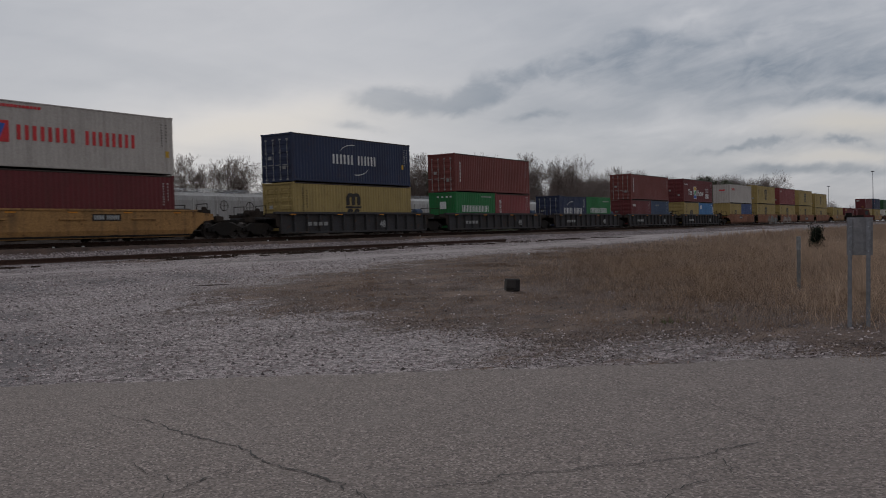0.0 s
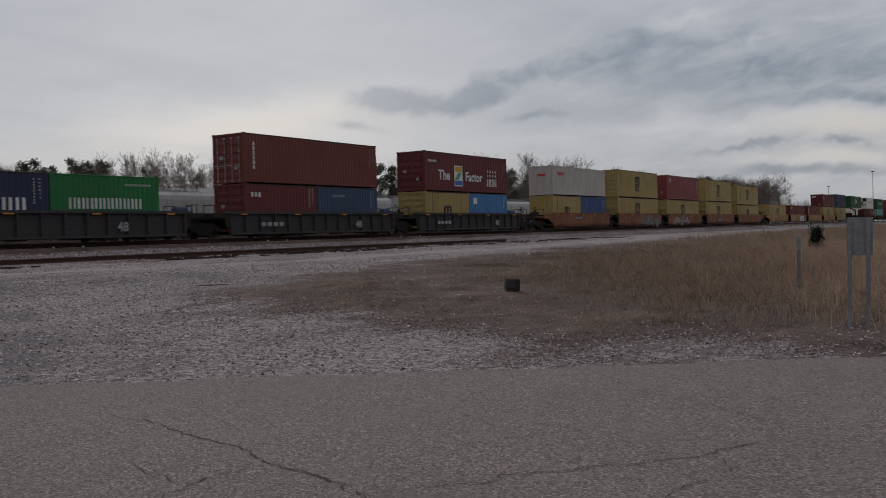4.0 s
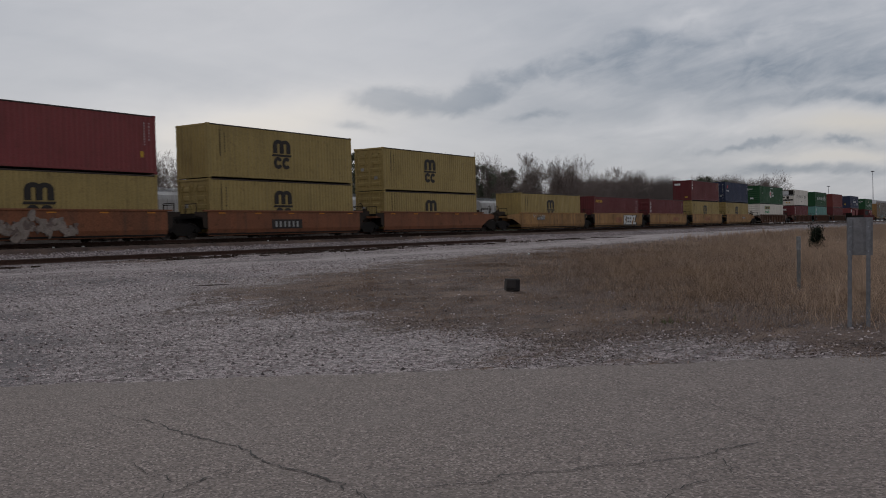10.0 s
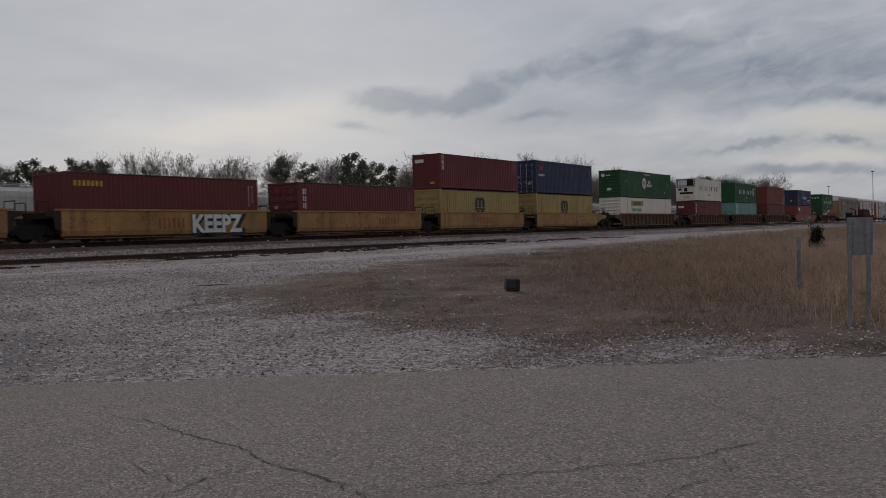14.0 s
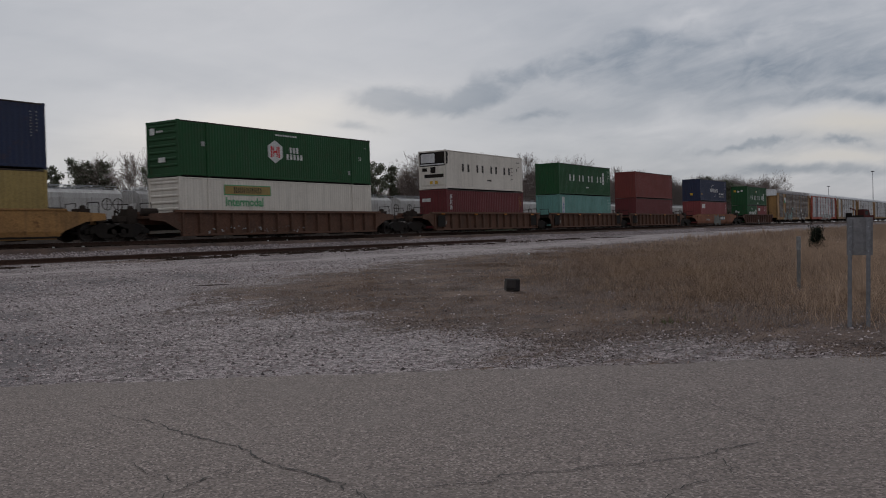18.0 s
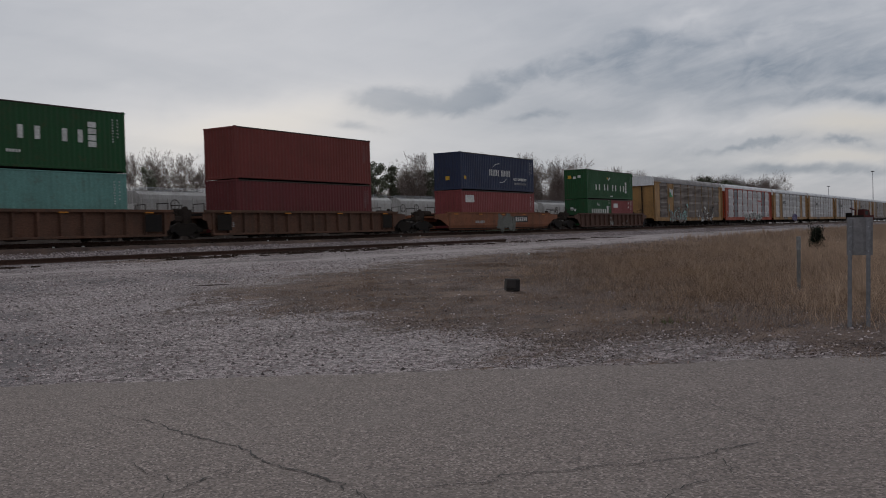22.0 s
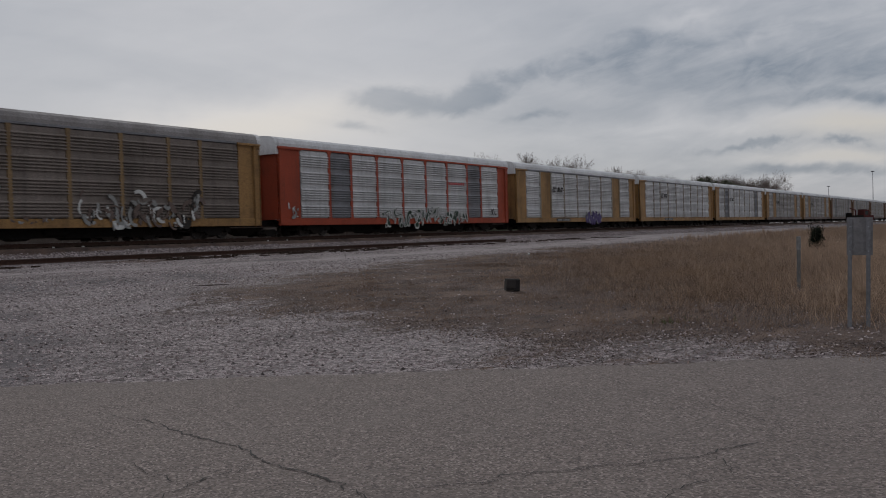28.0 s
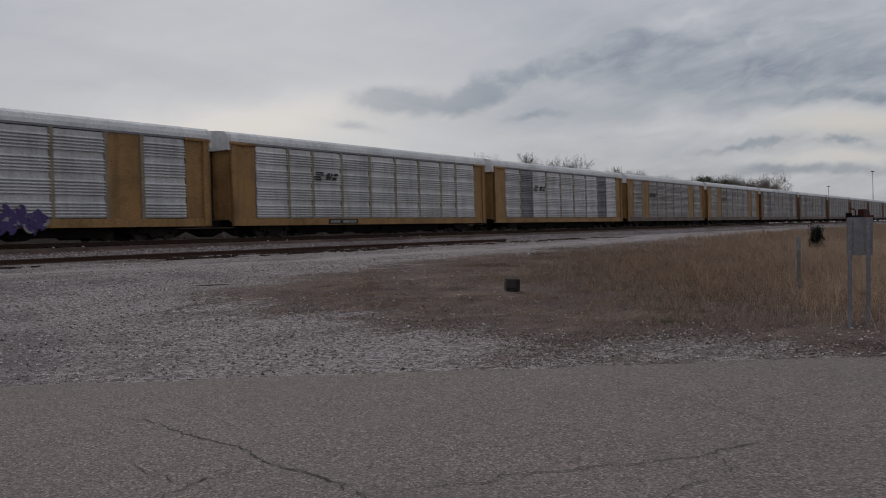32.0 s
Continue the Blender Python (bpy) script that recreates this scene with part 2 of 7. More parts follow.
MARK_YELLOW = paint("yellow_lettering", (0.55, 0.33, 0.04), grime=0.2)
MARK_BLUE = paint("blue_marking", (0.05, 0.12, 0.42))
MARK_GREEN = paint("green_marking", (0.10, 0.34, 0.16))
MARK_ORANGE = paint("orange_reflector", (0.62, 0.24, 0.03), grime=0.3)
MARK_TEAL = paint("teal_spray_paint", (0.22, 0.42, 0.40), grime=0.35)
MARK_PURPLE = paint("purple_spray_paint", (0.075, 0.05, 0.16), grime=0.35)
MARK_DKGREEN = paint("dark_green_spray_paint", (0.022, 0.045, 0.030), grime=0.35)
MARK_DIM = paint("faded_green_grey_patch", (0.135, 0.140, 0.125), grime=0.4)
MARK_PALE = paint("pale_chalky_patch", (0.25, 0.205, 0.175), grime=0.4, spots=0.5)
MARK_GREY = paint("faded_grey_lettering", (0.30, 0.30, 0.29), grime=0.4)
MARK_RUSTRED = paint("faded_rust_lettering", (0.25, 0.07, 0.04), grime=0.4)
R_WHITE = paint("rack_white_steel", (0.58, 0.572, 0.575), grime=0.3, streak=0.35, spots=0.2, per_piece=0.08)
R_GREY = paint("rack_grey_steel", (0.22, 0.22, 0.235), grime=0.35, streak=0.3, spots=0.1)
R_DARK = paint("rack_sooty_grey_steel", (0.205, 0.172, 0.152), grime=0.4, streak=0.4, spots=0.2, per_piece=0.08)
R_YELLOW = paint("rack_yellow_steel", (0.33, 0.186, 0.072), grime=0.5, streak=0.5, spots=0.45)
R_ORANGE = paint("rack_orange_red_steel", (0.345, 0.060, 0.028), grime=0.3, streak=0.35, spots=0.3)
R_DUSTY = paint("rack_dusty_grey_steel", (0.36, 0.340, 0.330), grime=0.35, streak=0.3, spots=0.15, per_piece=0.06)
R_BROWN = paint("rack_rusty_brown_steel", (0.17, 0.088, 0.045), grime=0.5, streak=0.4, spots=0.5)
R_ROOF = paint("rack_white_roof", (0.70, 0.70, 0.71), grime=0.3, streak=0.2, spots=0.15)
FADED = paint("faded_brown_spray_paint", (0.15, 0.11, 0.095), grime=0.4)
POSTTAN = paint("rack_sooty_tan_steel", (0.25, 0.165, 0.085), grime=0.4)
POSTGREY = paint("rack_tan_grey_steel", (0.27, 0.225, 0.165), grime=0.4)
R_ROOFGREY = paint("rack_grey_roof", (0.30, 0.28, 0.275), grime=0.4, streak=0.3, spots=0.2)
HOPPER = paint("hopper_grey_paint", (0.40, 0.39, 0.375), grime=0.3, streak=0.45, spots=0.25, per_piece=0.15, dirt=(0.12, 0.10, 0.085))
GALV = surface("galvanised_steel", (0.34, 0.35, 0.37), rough=0.5, metal=0.5, grime=0.3)
RAIL = surface("rusty_rail_steel", (0.058, 0.032, 0.024), rough=0.85, grime=0.5, gloss=0.1)
RAILTOP = surface("polished_rail_steel", (0.35, 0.33, 0.32), rough=0.35, metal=0.9, grime=0.3)
TIE = surface("creosoted_timber", (0.052, 0.036, 0.028), rough=0.9, gloss=0.1, grime=0.5, grain=30, bump=0.5, per_piece=0.25)
BARK = surface("grey_bark", (0.125, 0.102, 0.088), rough=0.9, grime=0.4, bump=0.4)
TWIG = surface("brown_grey_twigs", (0.205, 0.163, 0.145), rough=0.9, grime=0.3)
NEEDLE = surface("pine_needles", (0.118, 0.128, 0.086), rough=0.75, grime=0.45, dirt=(0.06, 0.055, 0.02), grain=3)
WOODS = surface("far_brown_twigs", (0.145, 0.117, 0.106), rough=0.9, grime=0.3)
SHRUB = surface("shrub_leaves", (0.014, 0.018, 0.011), rough=0.9, grime=0.4, gloss=0.1)


def island_shades(name, cols, rough=0.85, patch=None):
    """Many pieces in one mesh, each with a tone of its own, in patches that lean to another colour."""
    mat = bpy.data.materials.new(name)
    mat.use_nodes = True
    t = mat.node_tree
    bsdf = t.nodes["Principled BSDF"]
    g = node(t, "ShaderNodeNewGeometry")
    r = node(t, "ShaderNodeValToRGB")
    while len(r.color_ramp.elements) < len(cols):
        r.color_ramp.elements.new(0.5)
    for i, c in enumerate(cols):
        r.color_ramp.elements[i].position = i / (len(cols) - 1)
        r.color_ramp.elements[i].color = (*c, 1)
    t.links.new(g.outputs["Random Per Island"], r.inputs[0])
    bsdf.inputs["Roughness"].default_value = rough
    out = r.outputs[0]
    if patch:
        for scale, lo, hi, amount, rgb in ((0.55, 0.40, 0.62, patch[0], patch[1]), (1.7, 0.46, 0.66, patch[2], patch[3])):
            n = node(t, "ShaderNodeTexNoise")
            n.inputs["Scale"].default_value, n.inputs["Detail"].default_value, n.inputs["Roughness"].default_value = scale, 5, 0.65
            t.links.new(g.outputs["Position"], n.inputs["Vector"])
            m = node(t, "ShaderNodeMapRange")
            m.inputs["From Min"].default_value, m.inputs["From Max"].default_value, m.inputs["To Max"].default_value = lo, hi, amount
            t.links.new(n.outputs["Fac"], m.inputs["Value"])
            mix = node(t, "ShaderNodeMix", data_type="RGBA")
            t.links.new(m.outputs[0], mix.inputs[0])
            t.links.new(out, mix.inputs[6])
            mix.inputs[7].default_value = (*rgb, 1)
            out = mix.outputs[2]
        # light comes to a tuft from all the sky, not to each flat blade by itself
        up = node(t, "ShaderNodeVectorMath", operation="ADD")
        up.inputs[1].default_value = (0, 0, 2.5)
        t.links.new(g.outputs["Normal"], up.inputs[0])
        unit = node(t, "ShaderNodeVectorMath", operation="NORMALIZE")
        t.links.new(up.outputs[0], unit.inputs[0])
        t.links.new(unit.outputs[0], bsdf.inputs["Normal"])
        bsdf.inputs["Specular IOR Level"].default_value = 0.1
    t.links.new(out, bsdf.inputs["Base Color"])
    return mat


STONES = island_shades("mixed_gravel", [(0.059, 0.045, 0.043), (0.238, 0.190, 0.186), (0.497, 0.419, 0.413), (0.162, 0.117, 0.108), (0.367, 0.300, 0.296), (0.648, 0.562, 0.551)])
STRAW = island_shades("dry_grass", [(0.331, 0.226, 0.165), (0.421, 0.292, 0.217), (0.364, 0.248, 0.181), (0.507, 0.374, 0.275), (0.294, 0.197, 0.149)], patch=(0.8, (0.463, 0.302, 0.186), 0.6, (0.211, 0.140, 0.110)))
TAWNY = island_shades("tawny_grass", [(0.62, 0.405, 0.262), (0.68, 0.450, 0.295), (0.56, 0.368, 0.242), (0.64, 0.415, 0.262)], patch=(0.45, (0.70, 0.535, 0.43), 0.5, (0.40, 0.265, 0.195)))
WEED = island_shades("dead_weeds", [(0.127, 0.074, 0.048), (0.161, 0.097, 0.064), (0.098, 0.059, 0.039), (0.241, 0.157, 0.104)], patch=(0.7, (0.230, 0.141, 0.084), 0.75, (0.060, 0.037, 0.025)))
MULCH = island_shades("dark_mulch", [(0.058, 0.039, 0.033), (0.124, 0.082, 0.063), (0.083, 0.055, 0.045), (0.264, 0.189, 0.150)])

# ---- mesh building ----
class Geo:
    """Collects faces for one mesh."""

    def __init__(self):
        self.v, self.f = [], []

    def add(self, verts, faces):
        n = len(self.v)
        self.v += verts
        self.f += [tuple(i + n for i in q) for q in faces]
        return self

    def box(self, x0, x1, y0, y1, z0, z1):
        return self.add([(x, y, z) for x in (x0, x1) for y in (y0, y1) for z in (z0, z1)],
                        [(0, 1, 3, 2), (4, 6, 7, 5), (0, 4, 5, 1), (2, 3, 7, 6), (0, 2, 6, 4), (1, 5, 7, 3)])

    def block(self, x0, x1, y0, y1, z0, z1, b=0.02):
        """A box with its four long edges (along its longest side) bevelled."""
        d = (x1 - x0, y1 - y0, z1 - z0)
        k = d.index(max(d))
        lo, hi = [(x0, y0, z0)[i] for i in range(3)], [(x1, y1, z1)[i] for i in range(3)]
        p, q = [i for i in range(3) if i != k]
        b = min(b, d[p] / 3, d[q] / 3)
        ring = [(lo[p] + b, lo[q]), (hi[p] - b, lo[q]), (hi[p], lo[q] + b), (hi[p], hi[q] - b), (hi[p] - b, hi[q]), (lo[p] + b, hi[q]), (lo[p], hi[q] - b), (lo[p], lo[q] + b)]
        verts = []
        for e in (lo[k], hi[k]):
            for u, w in ring:
                c = [0, 0, 0]
                c[k], c[p], c[q] = e, u, w
                verts.append(tuple(c))
        return self.add(verts, [tuple(range(8)), tuple(range(15, 7, -1))] + [(i, i + 8, (i + 1) % 8 + 8, (i + 1) % 8) for i in range(8)])

    def prism(self, poly, a, b, axis="y"):
        """A polygon drawn out along an axis: (x, z) along y, (y, z) along x, (x, y) along z."""
        n = len(poly)
        put = {"y": lambda p, e: (p[0], e, p[1]), "x": lambda p, e: (e, p[0], p[1]), "z": lambda p, e: (p[0], p[1], e)}[axis]
        return self.add([put(p, e) for e in (a, b) for p in poly],
                        [tuple(range(n)), tuple(range(2 * n - 1, n - 1, -1))] + [(i, i + n, (i + 1) % n + n, (i + 1) % n) for i in range(n)])

    def tube(self, p, q, r, s=None, n=6, caps=True):
        p, q = Vector(p), Vector(q)
        s = r if s is None else s
        d = (q - p).normalized()
        u = d.orthogonal().normalized()
        w = d.cross(u)
        ring = [u * math.cos(2 * math.pi * i / n) + w * math.sin(2 * math.pi * i / n) for i in range(n)]
        faces = [(i, (i + 1) % n, (i + 1) % n + n, i + n) for i in range(n)]
        if caps:
            faces += [tuple(range(n - 1, -1, -1)), tuple(range(n, 2 * n))]
        return self.add([tuple(p + o * r) for o in ring] + [tuple(q + o * s) for o in ring], faces)

    def lathe(self, c, axis, profile, n=20):
        """Rings (offset along the axis, radius) round an axis through c."""
        a = Vector(axis).normalized()
        u = a.orthogonal().normalized()
        w = a.cross(u)
        verts, faces = [], []
        for k, (o, r) in enumerate(profile):
            for i in range(n):
                g = 2 * math.pi * i / n
                verts.append(tuple(Vector(c) + a * o + (u * math.cos(g) + w * math.sin(g)) * r))
                if k:
                    j = (i + 1) % n
                    faces.append(((k - 1) * n + i, (k - 1) * n + j, k * n + j, k * n + i))
        faces += [tuple(range(n - 1, -1, -1)), tuple(range((len(profile) - 1) * n, len(profile) * n))]
        return self.add(verts, faces)

    def mesh(self, name, mat, smooth=False):
        me = bpy.data.meshes.new(name)
        me.from_pydata(self.v, [], self.f)
        me.validate()
        bm = bmesh.new()
        bm.from_mesh(me)
        bmesh.ops.recalc_face_normals(bm, faces=bm.faces)
        bm.to_mesh(me)
        bm.free()
        if smooth:
            me.polygons.foreach_set("use_smooth", [True] * len(me.polygons))
        me.materials.append(mat)
        return me


STORE = {}


def cached(key, build, mat, smooth=False):
    """One mesh for all alike parts of one material."""
    key = (key, mat.name)
    if key not in STORE:
        g = Geo()
        build(g)
        STORE[key] = g.mesh(key[0].split("/")[0], mat, smooth)
    return STORE[key]


def part(name, data, parent, label="", m=None):
    """Links a mesh as one part under a thing or a part."""
    ob = new(name, data)
    ob.parent = parent
    if m is not None:
        ob.matrix_basis = m
    if label:
        ob["label"] = label
    return ob


def thing(name, m, label, category, group="", kind=""):
    ob = new(name)
    ob.matrix_basis = m
    ob.empty_display_size = 0.3
    return tagged(ob, label, category, group, kind)


def text_mesh(words, size, mat, depth=0.004, bold=0.0, center=False):
    cu = bpy.data.curves.new("words", "FONT")
    cu.body, cu.size, cu.extrude, cu.offset = words, size, depth, bold
    cu.resolution_u = 3
    if center:
        cu.align_x = "CENTER"
    ob = bpy.data.objects.new("words", cu)
    me = bpy.data.meshes.new_from_object(ob)
    bpy.data.objects.remove(ob)
    me.materials.clear()
    me.materials.append(mat)
    return me


# ---- ground ----
TRACK_Y, RAIL_Z = 37.68, 1.65
SIDING_Y, SIDING_Z = 32.75, 1.04
YARD_Y, YARD_Z = 64.3, 1.62


def sstep(a, b, x):
    u = np.clip((x - a) / (b - a), 0, 1)
    return u * u * (3 - 2 * u)


def edge_distance(x, y):
    """How far a place lies beyond the edge of the asphalt."""
    return 0.816 * x + 0.578 * y - 10.6


def ground_z(x, y):
    x, y = np.asarray(x, float), np.asarray(y, float)
    d = edge_distance(x, y)
    near = 0.85 * sstep(4, 30, y) * sstep(0, 14, d) - 0.03 * (1 - sstep(-0.6, 0.1, d))
    ballast = 0.85 + 0.58 * sstep(34.7, 36.0, y) - 0.28 * sstep(39.3, 41, y) + 0.30 * sstep(YARD_Y - 3.4, YARD_Y - 2.0, y) * (1 - sstep(YARD_Y + 2, YARD_Y + 3.4, y))
    z = np.where(y < 34.7, near, ballast)
    rough = 0.025 * np.sin(x * 0.9 + 1.3 * np.sin(y * 0.7)) * np.sin(y * 1.1 + 0.8 * np.sin(x * 0.5)) * sstep(0.5, 4, d) * (1 - sstep(29, 31, y))
    return z + rough


def inside(poly, x, y):
    """Signed distance to a polygon, positive within."""
    x, y = np.asarray(x, float), np.asarray(y, float)
    best, odd = np.full(x.shape, 1e9), np.zeros(x.shape, bool)
    for (ax, ay), (bx, by) in zip(poly, poly[1:] + poly[:1]):
        dx, dy = bx - ax, by - ay
        u = np.clip(((x - ax) * dx + (y - ay) * dy) / (dx * dx + dy * dy), 0, 1)
        best = np.minimum(best, np.hypot(x - ax - u * dx, y - ay - u * dy))
        cut = ((ay > y) != (by > y)) & (x < (bx - ax) * (y - ay) / (by - ay + 1e-12) + ax)
        odd ^= cut
    return np.where(odd, best, -best)


# outlines of the weedy ground and of the taller grass on it
WEEDY = [(16.8, 17.4), (20.8, 18.7), (26.8, 19.2), (33.5, 19.6), (44.4, 20.8), (54.2, 21.5), (71.4, 21.6), (97.4, 22.0), (142, 22.6), (400, 23), (400, -120), (30, -120), (12.2, 1.3), (11.95, 2.5), (12.2, 3.4), (12.75, 4.2), (12.1, 5.0), (10.6, 4.6), (9.9, 5.2), (11.9, 6.7), (12.6, 8.3), (13.1, 9.5), (13.0, 11.1), (13.5, 12.9), (14.3, 14.5)]
TALL = [(17.5, 8.0), (24, 13.5), (34, 17.5), (50, 20), (80, 22), (142, 22.6), (400, 22), (400, -110), (32, -110), (15.2, 1.2), (14.6, 4.2), (15.7, 6.2)]


def ground_material():
    mat = bpy.data.materials.new("gravel_and_soil")
    mat.use_nodes = True
    t = mat.node_tree
    ln = t.links.new
    bsdf = t.nodes["Principled BSDF"]
    bsdf.inputs["Roughness"].default_value = 0.93
    pos = node(t, "ShaderNodeNewGeometry").outputs["Position"]

    def noise_tex(sc, detail=4.0, rough_=0.6, stretch=(1, 1, 1)):
        mp = node(t, "ShaderNodeMapping")
        mp.inputs["Scale"].default_value = stretch
        ln(pos, mp.inputs["Vector"])
        n = node(t, "ShaderNodeTexNoise")
        n.inputs["Scale"].default_value, n.inputs["Detail"].default_value, n.inputs["Roughness"].default_value = sc, detail, rough_
        ln(mp.outputs[0], n.inputs["Vector"])
        return n.outputs["Fac"]

    def ramp(v, lo, hi, a=0.0, b=1.0):
        r = node(t, "ShaderNodeMapRange")
        r.inputs["From Min"].default_value, r.inputs["From Max"].default_value = lo, hi
        r.inputs["To Min"].default_value, r.inputs["To Max"].default_value = a, b
        ln(v, r.inputs["Value"])
        return r.outputs[0]

    def mixed(f, a, b):
        n = node(t, "ShaderNodeMix", data_type="RGBA")
        for i, x in ((0, f), (6, a), (7, b)):
            if isinstance(x, tuple):
                n.inputs[i].default_value = (*x, 1)
            else:
                ln(x, n.inputs[i])
        return n.outputs[2]

    def math_(op, a, b):
        n = node(t, "ShaderNodeMath", operation=op)
        for i, x in enumerate((a, b)):
            if isinstance(x, float):
                n.inputs[i].default_value = x
            else:
                ln(x, n.inputs[i])
        return n.outputs[0]

    vor = node(t, "ShaderNodeTexVoronoi")
    vor.inputs["Scale"].default_value = 17
    ln(pos, vor.inputs["Vector"])
    bw = node(t, "ShaderNodeRGBToBW")
    ln(vor.outputs["Color"], bw.inputs[0])
    stone = mixed(ramp(bw.outputs[0], 0.22, 0.80), (0.108, 0.085, 0.081), (0.530, 0.450, 0.441))
    stone = mixed(ramp(noise_tex(40.0, 4), 0.42, 0.62, 0.0, 0.75), stone, (0.085, 0.076, 0.076))
    dust = mixed(ramp(noise_tex(0.5, 6, 0.6, (0.10, 0.75, 1)), 0.50, 0.66, 0.0, 0.6), stone, (0.31, 0.274, 0.272))
    way = node(t, "ShaderNodeAttribute", attribute_name="dust")
    dust = mixed(math_("MULTIPLY", way.outputs["Fac"], ramp(noise_tex(3.0, 5), 0.25, 0.65, 0.55, 0.95)), dust, (0.345, 0.300, 0.290))
    damp = mixed(ramp(noise_tex(0.9, 7, 0.7, (0.16, 1.0, 1)), 0.50, 0.62, 0.0, 0.75), dust, (0.112, 0.092, 0.090))
    soil = mixed(ramp(noise_tex(1.4, 6), 0.35, 0.65), (0.056, 0.035, 0.028), (0.116, 0.073, 0.056))
    soil = mixed(ramp(noise_tex(24.0, 4), 0.5, 0.75, 0.0, 0.6), soil, (0.165, 0.118, 0.095))
    soil = mixed(ramp(noise_tex(0.7, 6, 0.65, (0.5, 1.2, 1)), 0.50, 0.66, 0.0, 0.8), soil, (0.185, 0.120, 0.086))
    soil = mixed(ramp(noise_tex(1.1, 7, 0.7, (0.5, 1.3, 1)), 0.52, 0.64, 0.0, 0.85), soil, (0.040, 0.026, 0.022))
    att = node(t, "ShaderNodeAttribute", attribute_name="soil")
    cover = math_("ADD", att.outputs["Fac"], math_("ADD", ramp(noise_tex(0.5, 7, 0.7, (0.45, 1, 1)), 0, 1, -1.3, 1.3), ramp(noise_tex(6.0, 5), 0, 1, -0.5, 0.5)))
    wet = node(t, "ShaderNodeAttribute", attribute_name="wet")
    damp = mixed(math_("MULTIPLY", wet.outputs["Fac"], ramp(noise_tex(2.5, 6), 0.3, 0.55, 0.3, 0.9)), damp, (0.088, 0.078, 0.084))
    col = mixed(ramp(cover, 0.38, 0.62), damp, soil)
    ln(col, bsdf.inputs["Base Color"])
    b = node(t, "ShaderNodeBump")
    b.inputs["Strength"].default_value, b.inputs["Distance"].default_value = 0.9, 0.03
    ln(math_("ADD", vor.outputs["Distance"], noise_tex(30.0, 4)), b.inputs["Height"])
    ln(b.outputs[0], bsdf.inputs["Normal"])
    return mat


def graded(parts):
    out = []
    for a, b, n in parts:
        out += list(np.linspace(a, b, n, endpoint=False))
    return np.array(out + [parts[-1][1]])


def make_ground():
    xs = graded([(-2500, -200, 10), (-200, -20, 18), (-20, 4, 30), (4, 60, 160), (60, 140, 60), (140, 400, 40), (400, 3500, 14)])
    ys = graded([(-2500, -150, 10), (-150, -10, 20), (-10, 26, 150), (26, 34.6, 18), (34.6, 42, 40), (42, 60, 16), (60, 69, 28), (69, 200, 20), (200, 3500, 14)])
    gx, gy = np.meshgrid(xs, ys, indexing="ij")
    gz = ground_z(gx, gy)
    ny = len(ys)
    idx = np.arange(len(xs) * ny).reshape(len(xs), ny)
    faces = np.stack([idx[:-1, :-1], idx[1:, :-1], idx[1:, 1:], idx[:-1, 1:]], -1).reshape(-1, 4)
    me = bpy.data.meshes.new("ground")
    me.from_pydata(np.stack([gx, gy, gz], -1).reshape(-1, 3).tolist(), [], faces.tolist())
    d = inside(WEEDY, gx, gy)
    soil = np.clip(0.5 + d / 4.5, 0, 1.2)
    far = sstep(66, 80, gy)                       # woods floor
    litter = 1.25 * np.exp(-((gy - 29.4) / 1.4) ** 2) * (0.55 + 0.45 * np.sin(gx * 0.8 + 1.0)) * (1 - sstep(60, 75, gx))   # dirt strewn along the siding
    oil_and_shade = 1.3 * sstep(35.3, 35.8, gy)       # oil stains on the ballast plus the train's shade, painted as dark soil
    soil = np.maximum(np.maximum(soil, far), np.maximum(np.maximum(oil_and_shade, litter), sstep(56, 58, gy)))
    att = me.attributes.new("soil", "FLOAT", "POINT")
    dust = np.exp(-((gy - 23.8 - 0.5 * np.sin(gx * 0.13)) / 1.15) ** 2) + sstep(45, 75, gx) * sstep(23.5, 25, gy) * (1 - sstep(33.5, 34.6, gy))
    way = me.attributes.new("dust", "FLOAT", "POINT")
    way.data.foreach_set("value", np.clip(dust, 0, 1).reshape(-1).astype(np.float32))
    wet = sum(np.exp(-(((gx - a) / r) ** 2 + ((gy - b) / (1.5 * r)) ** 2)) for a, b, r in ((8.7, 13.8, 0.85), (7.3, 11.7, 0.75), (6.3, 10.2, 0.4), (10.4, 16.6, 0.5), (13.0, 20.9, 1.0), (15.5, 20.4, 1.0), (18.3, 19.9, 1.1)))
    pool = me.attributes.new("wet", "FLOAT", "POINT")
    pool.data.foreach_set("value", np.clip(wet, 0, 1).reshape(-1).astype(np.float32))
    att.data.foreach_set("value", soil.reshape(-1).astype(np.float32))
    me.polygons.foreach_set("use_smooth", [True] * len(me.polygons))
    me.materials.append(ground_material())
    tagged(new("ground", me), "grey limestone gravel lot with patches of brown soil", "ground", kind="structure")


make_ground()


